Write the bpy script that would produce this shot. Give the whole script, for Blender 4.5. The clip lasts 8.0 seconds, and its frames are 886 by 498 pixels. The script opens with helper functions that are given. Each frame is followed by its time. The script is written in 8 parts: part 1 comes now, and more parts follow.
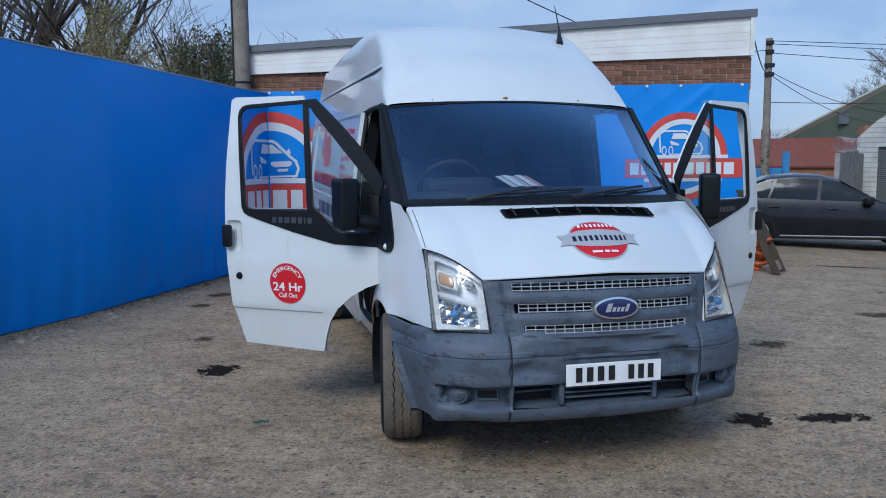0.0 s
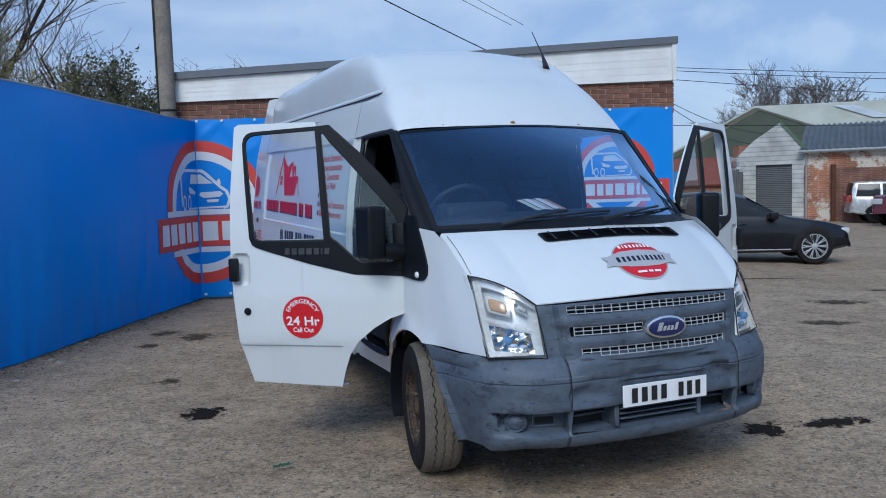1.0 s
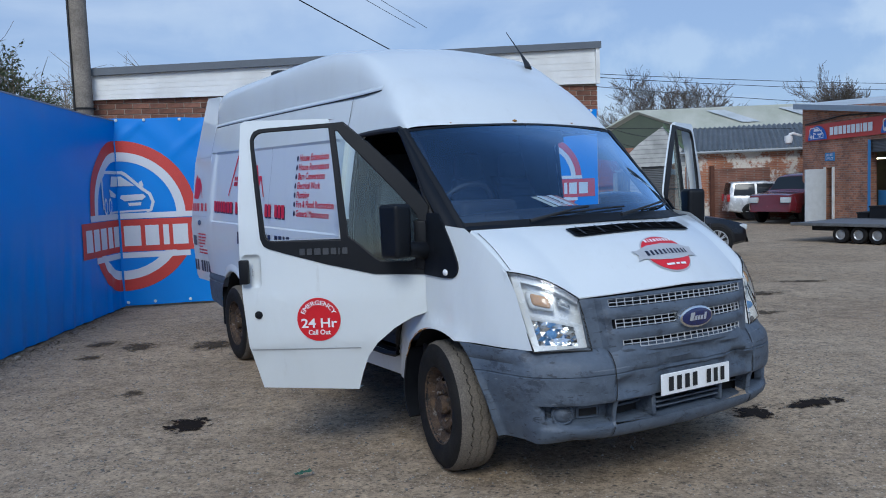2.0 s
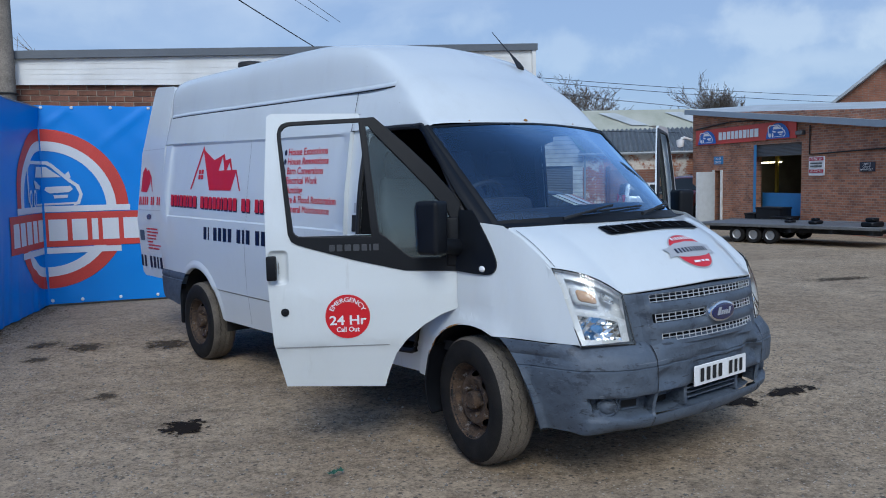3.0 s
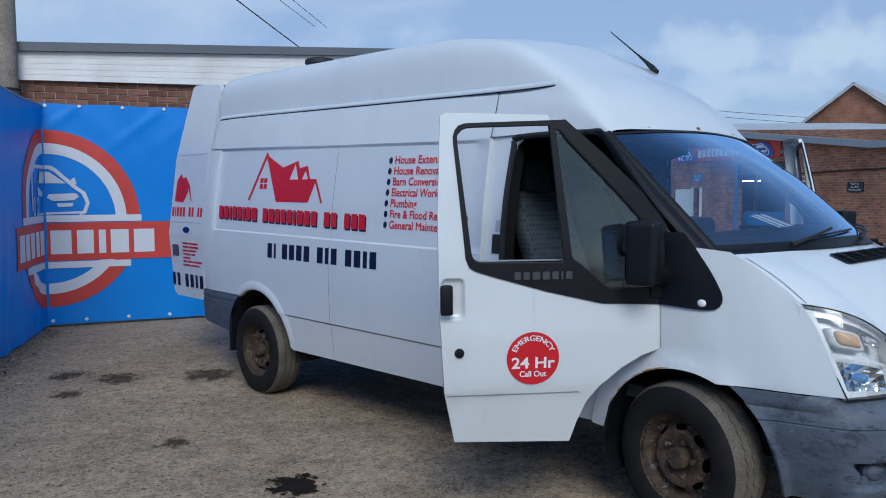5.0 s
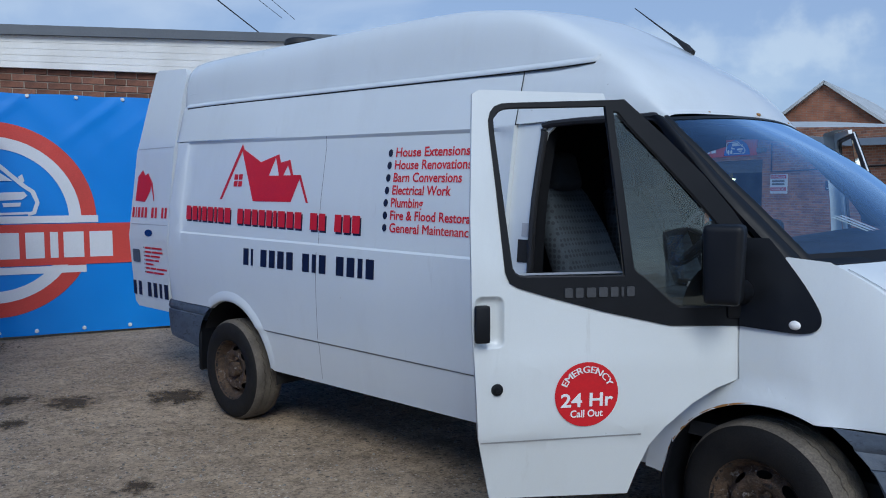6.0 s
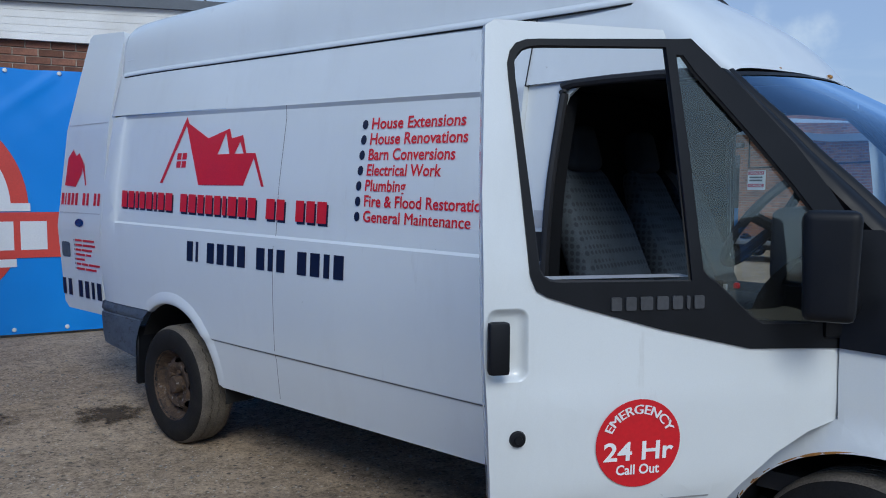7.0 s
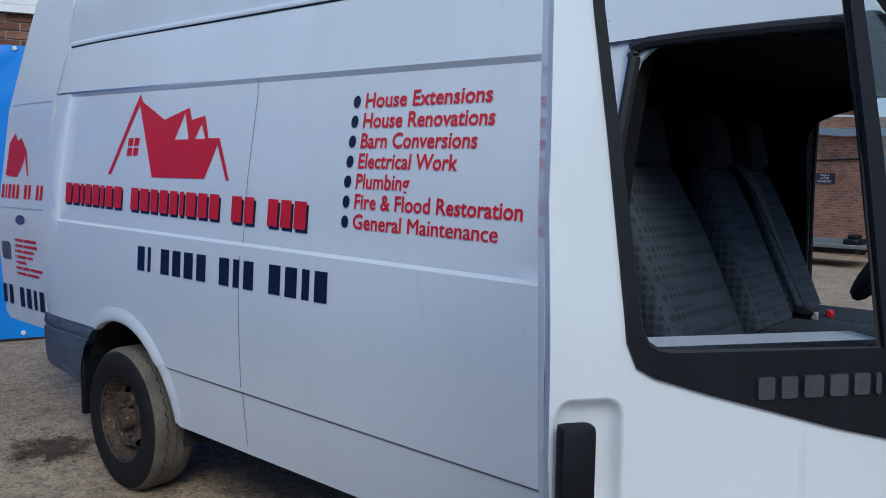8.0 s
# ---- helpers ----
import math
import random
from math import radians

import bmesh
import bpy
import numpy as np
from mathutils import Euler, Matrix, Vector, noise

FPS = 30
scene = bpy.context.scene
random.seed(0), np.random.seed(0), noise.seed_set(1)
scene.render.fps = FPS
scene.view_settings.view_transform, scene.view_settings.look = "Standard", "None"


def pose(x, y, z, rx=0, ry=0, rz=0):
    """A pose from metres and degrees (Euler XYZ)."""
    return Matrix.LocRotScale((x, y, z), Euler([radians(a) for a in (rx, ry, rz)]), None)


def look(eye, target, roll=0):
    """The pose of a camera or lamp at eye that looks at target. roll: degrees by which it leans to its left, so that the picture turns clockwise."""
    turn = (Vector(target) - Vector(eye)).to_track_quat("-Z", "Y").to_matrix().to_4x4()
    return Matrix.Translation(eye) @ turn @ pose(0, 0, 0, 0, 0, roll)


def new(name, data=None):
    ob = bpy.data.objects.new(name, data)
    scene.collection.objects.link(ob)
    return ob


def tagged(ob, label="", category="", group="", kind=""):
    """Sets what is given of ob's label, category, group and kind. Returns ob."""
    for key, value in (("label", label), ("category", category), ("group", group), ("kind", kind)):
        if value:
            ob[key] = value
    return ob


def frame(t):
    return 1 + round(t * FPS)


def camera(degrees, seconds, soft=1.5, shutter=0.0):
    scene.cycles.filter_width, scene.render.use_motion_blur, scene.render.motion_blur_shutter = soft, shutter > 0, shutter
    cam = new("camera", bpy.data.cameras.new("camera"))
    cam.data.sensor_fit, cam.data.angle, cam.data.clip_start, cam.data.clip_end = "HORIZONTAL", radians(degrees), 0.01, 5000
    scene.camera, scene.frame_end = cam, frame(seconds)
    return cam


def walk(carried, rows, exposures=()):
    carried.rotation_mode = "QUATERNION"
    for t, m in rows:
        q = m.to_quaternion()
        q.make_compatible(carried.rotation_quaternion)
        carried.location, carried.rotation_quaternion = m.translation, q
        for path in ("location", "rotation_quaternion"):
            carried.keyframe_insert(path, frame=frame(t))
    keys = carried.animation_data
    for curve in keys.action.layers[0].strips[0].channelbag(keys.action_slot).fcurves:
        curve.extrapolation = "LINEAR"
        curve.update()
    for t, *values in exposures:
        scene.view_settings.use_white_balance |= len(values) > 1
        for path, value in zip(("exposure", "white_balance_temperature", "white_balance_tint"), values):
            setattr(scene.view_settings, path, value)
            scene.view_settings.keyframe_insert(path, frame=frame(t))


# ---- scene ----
cam = camera(57.6, 8.0, 1.0)
PATH = [
    (0, (0.294, 0.1, 1.548), (0.177, 2.085, 1.332), -0.5),
    (0.5, (-0.094, 0.146, 1.574), (-0.086, 2.137, 1.385), -1.3),
    (1, (-0.496, 0.193, 1.56), (-0.33, 2.18, 1.402), -1.8),
    (1.5, (-0.866, 0.235, 1.584), (-0.571, 2.207, 1.427), -2.2),
    (1.7, (-1.024, 0.269, 1.556), (-0.669, 2.23, 1.396), -2.0),
    (2.8, (-1.907, 0.493, 1.564), (-1.211, 2.36, 1.396), -2.1),
    (3, (-2.052, 0.54, 1.582), (-1.324, 2.395, 1.405), -1.2),
    (3.5, (-2.372, 0.766, 1.586), (-1.593, 2.599, 1.41), -1.0),
    (4, (-2.661, 1.024, 1.567), (-1.851, 2.845, 1.399), -0.3),
    (4.5, (-2.868, 1.323, 1.596), (-2.031, 3.133, 1.438), -0.2),
    (5, (-2.882, 1.723, 1.601), (-2.027, 3.525, 1.454), -0.2),
    (5.2, (-2.882, 1.875, 1.6), (-2.022, 3.675, 1.451), -0.2),
    (6.5, (-2.646, 2.896, 1.567), (-1.666, 4.632, 1.417), -0.1),
    (7, (-2.471, 3.284, 1.521), (-1.468, 5.007, 1.361), 0.3),
    (7.5, (-2.348, 3.659, 1.544), (-1.324, 5.368, 1.362), 0.8),
    (8, (-2.096, 4.061, 1.536), (-1.083, 5.776, 1.356), 0.9),
]
walk(cam, [(t, look(eye, target, roll)) for t, eye, target, roll in PATH], [(0, 0.28, 5570, 4), (2.5, 0.29, 5740, 4), (6.5, 0.22, 5820, 4), (8, 0.26, 5880, 4)])

# ---- sky and sun: a bright day with thin haze, sun behind the first standpoint ----
SUN = Vector((-0.27, -0.70, 0.64)).normalized()
world = bpy.data.worlds.new("sky")
scene.world = world
world.use_nodes = True
wn, wl = world.node_tree.nodes, world.node_tree.links
sky = wn.new("ShaderNodeTexSky")
sky.sky_type, sky.sun_disc = "NISHITA", False
sky.sun_elevation, sky.sun_rotation = math.asin(SUN.z), math.atan2(SUN.x, SUN.y)
sky.air_density, sky.dust_density, sky.ozone_density = 1.0, 1.0, 2.2
wtc, wmap = wn.new("ShaderNodeTexCoord"), wn.new("ShaderNodeMapping")
wmap.inputs["Scale"].default_value = (1.5, 1.5, 4.5)
wl.new(wtc.outputs["Generated"], wmap.inputs["Vector"])
wnoise = wn.new("ShaderNodeTexNoise")
wnoise.inputs["Scale"].default_value, wnoise.inputs["Detail"].default_value = 1.7, 9.0
wnoise.inputs["Roughness"].default_value, wnoise.inputs["Distortion"].default_value = 0.52, 0.35
wl.new(wmap.outputs["Vector"], wnoise.inputs["Vector"])
wramp = wn.new("ShaderNodeValToRGB")
wramp.color_ramp.elements[0].position, wramp.color_ramp.elements[1].position = 0.44, 0.74
wramp.color_ramp.elements[0].color, wramp.color_ramp.elements[1].color = (1.38, 1.72, 2.55, 1), (2.75, 2.85, 3.20, 1)
wl.new(wnoise.outputs["Fac"], wramp.inputs["Fac"])
wmix = wn.new("ShaderNodeMixRGB")
# haze and clouds lie low; it clears overhead
wsep, wfall = wn.new("ShaderNodeSeparateXYZ"), wn.new("ShaderNodeMapRange")
wl.new(wtc.outputs["Generated"], wsep.inputs[0])
wfall.inputs["From Min"].default_value, wfall.inputs["From Max"].default_value = 0.28, 0.75
wfall.inputs["To Min"].default_value, wfall.inputs["To Max"].default_value = 0.86, 0.10
wl.new(wsep.outputs["Z"], wfall.inputs["Value"])
# a few small fair-weather clouds over the yard's far side
wdet, wcut = wn.new("ShaderNodeTexNoise"), wn.new("ShaderNodeMath")
wdet.inputs["Scale"].default_value, wdet.inputs["Detail"].default_value, wdet.inputs["Roughness"].default_value = 15.0, 7.0, 0.55
wl.new(wtc.outputs["Generated"], wdet.inputs["Vector"])
wcut.operation = "MULTIPLY_ADD"
wcut.inputs[1].default_value, wcut.inputs[2].default_value = 3.4, -1.7
wl.new(wdet.outputs["Fac"], wcut.inputs[0])
cloud = None
for middle, wide, high, dense in (((0.680, 0.715, 0.158), 0.095, 0.036, 0.70), ((0.765, 0.624, 0.156), 0.100, 0.036, 0.85), ((0.503, 0.852, 0.142), 0.100, 0.036, 0.50), ((0.380, 0.905, 0.185), 0.075, 0.026, 0.45), ((0.715, 0.690, 0.118), 0.160, 0.030, 0.45), ((-0.046, 0.979, 0.200), 0.140, 0.030, 0.40)):
    wsub, wsc, wlen, wadd, wedge = (wn.new("ShaderNodeVectorMath"), wn.new("ShaderNodeVectorMath"), wn.new("ShaderNodeVectorMath"), wn.new("ShaderNodeMath"), wn.new("ShaderNodeMapRange"))
    wsub.operation, wsc.operation, wlen.operation, wedge.interpolation_type = "SUBTRACT", "MULTIPLY", "LENGTH", "SMOOTHSTEP"
    wsub.inputs[1].default_value, wsc.inputs[1].default_value = middle, (1 / wide, 1 / wide, 1 / high)
    wl.new(wtc.outputs["Generated"], wsub.inputs[0])
    wl.new(wsub.outputs[0], wsc.inputs[0])
    wl.new(wsc.outputs[0], wlen.inputs[0])
    wl.new(wlen.outputs["Value"], wadd.inputs[0])
    wl.new(wcut.outputs[0], wadd.inputs[1])
    wedge.inputs["From Min"].default_value, wedge.inputs["From Max"].default_value = 1.15, 0.15
    wedge.inputs["To Min"].default_value, wedge.inputs["To Max"].default_value = 0.0, dense
    wl.new(wadd.outputs[0], wedge.inputs["Value"])
    if cloud is None:
        cloud = wedge.outputs["Result"]
    else:
        wmax = wn.new("ShaderNodeMath")
        wmax.operation = "MAXIMUM"
        wl.new(cloud, wmax.inputs[0])
        wl.new(wedge.outputs["Result"], wmax.inputs[1])
        cloud = wmax.outputs[0]
wcloud = wn.new("ShaderNodeMixRGB")
wcloud.inputs["Color2"].default_value = (2.60, 2.75, 3.10, 1)
wl.new(cloud, wcloud.inputs["Fac"])
wl.new(wramp.outputs["Color"], wcloud.inputs["Color1"])
wl.new(wcloud.outputs["Color"], wmix.inputs["Color2"])
wl.new(wfall.outputs["Result"], wmix.inputs["Fac"])
wl.new(sky.outputs["Color"], wmix.inputs["Color1"])
wbg = wn["Background"]
wbg.inputs["Strength"].default_value = 0.182
wl.new(wmix.outputs["Color"], wbg.inputs["Color"])

sun = new("sun", bpy.data.lights.new("sun", "SUN"))
sun.data.energy, sun.data.angle, sun.data.color = 1.35, radians(24), (1.0, 0.94, 0.85)
sun.matrix_world = look(SUN * 60, (0, 0, 0))

# ---- helpers ----
pi = math.pi


def lerp(a, b, f):
    return a + (b - a) * f


def link(ob, parent):
    if parent is not None:
        ob.parent = parent
    return ob


def part(name, bm, material, parent=None, label="", smooth=40):
    """One mesh object out of a bmesh, under a thing or a part."""
    me = bpy.data.meshes.new(name)
    bm.to_mesh(me)
    bm.free()
    for m in (material if isinstance(material, (list, tuple)) else [material]):
        me.materials.append(m)
    if smooth:
        me.polygons.foreach_set("use_smooth", [True] * len(me.polygons))
        me.set_sharp_from_angle(angle=radians(smooth))
    ob = link(new(name, me), parent)
    if label:
        tagged(ob, label)
    return ob


def thing(name, label, category, group="", kind="", at=(0, 0, 0), rz=0):
    ob = new(name)
    ob.empty_display_size = 0.1
    ob.matrix_world = pose(*at, 0, 0, rz)
    return tagged(ob, label, category, group, kind)


def box(bm, x0, x1, y0, y1, z0, z1, bevel=0.0, seg=1):
    vs = [bm.verts.new((x, y, z)) for z in (z0, z1) for y in (y0, y1) for x in (x0, x1)]
    fs = [bm.faces.new([vs[i] for i in q]) for q in ((0, 2, 3, 1), (4, 5, 7, 6), (0, 1, 5, 4), (2, 6, 7, 3), (0, 4, 6, 2), (1, 3, 7, 5))]
    if bevel:
        edges = {e for f in fs for e in f.edges}
        bmesh.ops.bevel(bm, geom=list(edges), offset=bevel, segments=seg, affect="EDGES", profile=0.6)
    return bm


def tube(bm, pts, r, n=8, caps=True):
    """A round bar along points; r is one radius or one for each point."""
    pts = [Vector(p) for p in pts]
    rs = r if isinstance(r, (list, tuple)) else [r] * len(pts)
    rings, up = [], Vector((0, 0, 1))
    for i, p in enumerate(pts):
        d = (pts[min(i + 1, len(pts) - 1)] - pts[max(i - 1, 0)]).normalized()
        a = d.cross(up if abs(d.dot(up)) < 0.95 else Vector((1, 0, 0))).normalized()
        b = d.cross(a)
        rings.append([bm.verts.new(p + (a * math.cos(k * 2 * pi / n) + b * math.sin(k * 2 * pi / n)) * rs[i]) for k in range(n)])
    for u, v in zip(rings, rings[1:]):
        for k in range(n):
            bm.faces.new((u[k], u[(k + 1) % n], v[(k + 1) % n], v[k]))
    if caps:
        bm.faces.new(rings[0][::-1]), bm.faces.new(rings[-1])
    return bm


def grid(bm, rows, skip=None, close=False):
    """A quad surface from rows of points; skip(i, j) leaves a cell open."""
    vs = [[bm.verts.new(p) for p in row] for row in rows]
    for i in range(len(vs) - 1):
        for j in range(len(vs[0]) - (0 if close else 1)):
            if not (skip and skip(i, j)):
                k = (j + 1) % len(vs[0])
                bm.faces.new((vs[i][j], vs[i][k], vs[i + 1][k], vs[i + 1][j]))
    return bm


def lathe(bm, prof, n=32, axis="Y", at=(0, 0, 0)):
    """A turned body: prof of (radius, along) pairs about an axis."""
    rows = []
    for r, a in prof:
        row = []
        for k in range(n):
            c, s = r * math.cos(2 * pi * k / n), r * math.sin(2 * pi * k / n)
            v = {"Y": (c, a, s), "X": (a, c, s), "Z": (c, s, a)}[axis]
            row.append(Vector(v) + Vector(at))
        rows.append(row)
    return grid(bm, rows, close=True)


def facing(bm, out):
    """Turns an open surface so that it faces the way `out`."""
    bmesh.ops.recalc_face_normals(bm, faces=bm.faces[:])
    bm.normal_update()
    if sum((f.normal * f.calc_area() for f in bm.faces), Vector()).dot(Vector(out)) < 0:
        bmesh.ops.reverse_faces(bm, faces=bm.faces[:])
    return bm


def thicken(bm, t, out):
    """Gives an open surface a back, t behind it, and walls along its open edges; out: the way it faces."""
    bmesh.ops.recalc_face_normals(bm, faces=bm.faces[:])
    bm.normal_update()
    if sum((f.normal * f.calc_area() for f in bm.faces), Vector()).dot(Vector(out)) < 0:
        bmesh.ops.reverse_faces(bm, faces=bm.faces[:])
        bm.normal_update()
    faces, rim = bm.faces[:], [e for e in bm.edges if e.is_boundary]
    back = {v: bm.verts.new(v.co - v.normal * t) for v in bm.verts[:]}
    for f in faces:
        bm.faces.new([back[v] for v in reversed(f.verts)])
    for e in rim:
        a, b = e.verts
        bm.faces.new((a, b, back[b], back[a]))
    bmesh.ops.recalc_face_normals(bm, faces=bm.faces[:])
    return bm


def sheet(loops, fn, step=0.1, thick=0.0, out=(0, -1, 0)):
    """A surface cut out by loops in (u, v), the first its outline and the rest its holes, refined and carried over by fn(u, v)."""
    bm = bmesh.new()
    for loop in loops:
        vs = [bm.verts.new((u, v, 0)) for u, v in loop]
        for i in range(len(vs)):
            bm.edges.new((vs[i], vs[(i + 1) % len(vs)]))
    bmesh.ops.triangle_fill(bm, use_beauty=True, use_dissolve=False, edges=bm.edges[:], normal=(0, 0, 1))
    if step:
        us, ws = [v.co.x for v in bm.verts], [v.co.y for v in bm.verts]
        for lo, hi, no in ((min(us), max(us), (1, 0, 0)), (min(ws), max(ws), (0, 1, 0))):
            n = int((hi - lo) / step)
            for i in range(1, n + 1):
                c = lo + (hi - lo) * i / (n + 1)
                bmesh.ops.bisect_plane(bm, geom=bm.verts[:] + bm.edges[:] + bm.faces[:], plane_co=(c * no[0], c * no[1], 0), plane_no=no, dist=1e-5)
    for v in bm.verts:
        v.co = fn(v.co.x, v.co.y)
    if thick:
        thicken(bm, thick, out)
    bmesh.ops.recalc_face_normals(bm, faces=bm.faces[:])
    return bm


def arc(cx, cy, r, a0, a1, n=12):
    return [(cx + r * math.cos(radians(lerp(a0, a1, i / n))), cy + r * math.sin(radians(lerp(a0, a1, i / n)))) for i in range(n + 1)]


def ring(cx, cy, rx, ry, n=40):
    return [(cx + rx * math.cos(2 * pi * i / n), cy + ry * math.sin(2 * pi * i / n)) for i in range(n)]


def rect(u0, u1, v0, v1):
    return [(u0, v0), (u1, v0), (u1, v1), (u0, v1)]


def rrect(u0, u1, v0, v1, r, n=4):
    return arc(u1 - r, v0 + r, r, -90, 0, n) + arc(u1 - r, v1 - r, r, 0, 90, n) + arc(u0 + r, v1 - r, r, 90, 180, n) + arc(u0 + r, v0 + r, r, 180, 270, n)


def smooth_path(pts, n=6):
    """A Catmull-Rom line through points of any dimension."""
    out = []
    P = [np.array(p, float) for p in pts]
    for i in range(len(P) - 1):
        a, b, c, d = P[max(i - 1, 0)], P[i], P[i + 1], P[min(i + 2, len(P) - 1)]
        for k in range(n):
            t = k / n
            out.append(0.5 * (2 * b + (c - a) * t + (2 * a - 5 * b + 4 * c - d) * t * t + (3 * b - a - 3 * c + d) * t ** 3))
    out.append(P[-1])
    return [tuple(p) for p in out]


def lettering(text, size, squeeze=1.0, bold=0.0):
    """Letters as a flat bmesh in (u, v), starting at 0, with capitals `size` high; and their width."""
    cu = bpy.data.curves.new("letters", "FONT")
    cu.body, cu.size, cu.offset, cu.resolution_u = text, size / 0.69, 0.0 if "M" in text else bold * size / 0.05, 3
    ob = bpy.data.objects.new("letters", cu)
    me = bpy.data.meshes.new_from_object(ob)
    bm = bmesh.new()
    bm.from_mesh(me)
    bpy.data.objects.remove(ob)
    bpy.data.meshes.remove(me)
    for v in bm.verts:
        v.co.x *= squeeze
    return bm, max((v.co.x for v in bm.verts), default=0)


def bars(name, material_, parent, x0, x1, z0, z1, widths, gap, fn):
    """Plain upright bars in place of characters, each a part; a width below 0 is a space."""
    total = sum(abs(w) for w in widths) + gap * (len(widths) - 1)
    k, u = (x1 - x0) / total, x0
    for w in widths:
        if w > 0:
            bm = bmesh.new()
            bm.faces.new([bm.verts.new(fn(a, b)) for a, b in rect(u, u + w * k, z0, z1)])
            part(name, bm, material_, parent, smooth=0)
        u += (abs(w) + gap) * k


# ---- materials ----
def material(name, color, rough=0.5, metal=0.0, vary=0.15, scale=6.0, fine=90.0, bump=0.1, tint=None, coat=0.0, random_tone=0.0, depth=0.004, spec=0.5):
    """A procedural surface: broad stains, fine grain and relief round one base colour."""
    m = bpy.data.materials.new(name)
    m.use_nodes = True
    N, L = m.node_tree.nodes, m.node_tree.links
    b = N["Principled BSDF"]
    tc = N.new("ShaderNodeTexCoord")
    n1, n2 = N.new("ShaderNodeTexNoise"), N.new("ShaderNodeTexNoise")
    for n, sc, d in ((n1, scale, 5), (n2, fine, 3)):
        n.inputs["Scale"].default_value, n.inputs["Detail"].default_value = sc, d
        L.new(tc.outputs["Object"], n.inputs["Vector"])
    ramp = N.new("ShaderNodeValToRGB")
    c = Vector(color[:3])
    t = Vector(tint[:3]) if tint else c * (1 - vary)
    ramp.color_ramp.elements[0].position, ramp.color_ramp.elements[1].position = 0.32, 0.66
    ramp.color_ramp.elements[0].color, ramp.color_ramp.elements[1].color = (*t, 1), (*c, 1)
    L.new(n1.outputs["Fac"], ramp.inputs["Fac"])
    mix = N.new("ShaderNodeMixRGB")
    mix.blend_type = "MULTIPLY"
    mix.inputs["Fac"].default_value = 1.0
    r2 = N.new("ShaderNodeMapRange")
    r2.inputs["From Min"].default_value, r2.inputs["From Max"].default_value = 0.3, 0.7
    r2.inputs["To Min"].default_value, r2.inputs["To Max"].default_value = 1 - vary, 1 + vary * 0.4
    L.new(n2.outputs["Fac"], r2.inputs["Value"])
    L.new(ramp.outputs["Color"], mix.inputs["Color1"])
    L.new(r2.outputs["Result"], mix.inputs["Color2"])
    out = mix.outputs["Color"]
    if random_tone:
        oi, mr, mm = N.new("ShaderNodeObjectInfo"), N.new("ShaderNodeMapRange"), N.new("ShaderNodeMixRGB")
        mr.inputs["To Min"].default_value, mr.inputs["To Max"].default_value = 1 - random_tone, 1 + random_tone * 0.6
        mm.blend_type, mm.inputs["Fac"].default_value = "MULTIPLY", 1.0
        L.new(oi.outputs["Random"], mr.inputs["Value"])
        L.new(out, mm.inputs["Color1"])
        L.new(mr.outputs["Result"], mm.inputs["Color2"])
        out = mm.outputs["Color"]
    L.new(out, b.inputs["Base Color"])
    b.inputs["Metallic"].default_value, b.inputs["Specular IOR Level"].default_value = metal, spec
    b.inputs["Coat Weight"].default_value, b.inputs["Coat Roughness"].default_value = coat, 0.06
    rr = N.new("ShaderNodeMapRange")
    rr.inputs["To Min"].default_value, rr.inputs["To Max"].default_value = max(rough - 0.12, 0.02), min(rough + 0.15, 1)
    L.new(n1.outputs["Fac"], rr.inputs["Value"])
    L.new(rr.outputs["Result"], b.inputs["Roughness"])
    if bump:
        bp = N.new("ShaderNodeBump")
        bp.inputs["Strength"].default_value, bp.inputs["Distance"].default_value = bump, depth
        L.new(n2.outputs["Fac"], bp.inputs["Height"])
        L.new(bp.outputs["Normal"], b.inputs["Normal"])
    return m


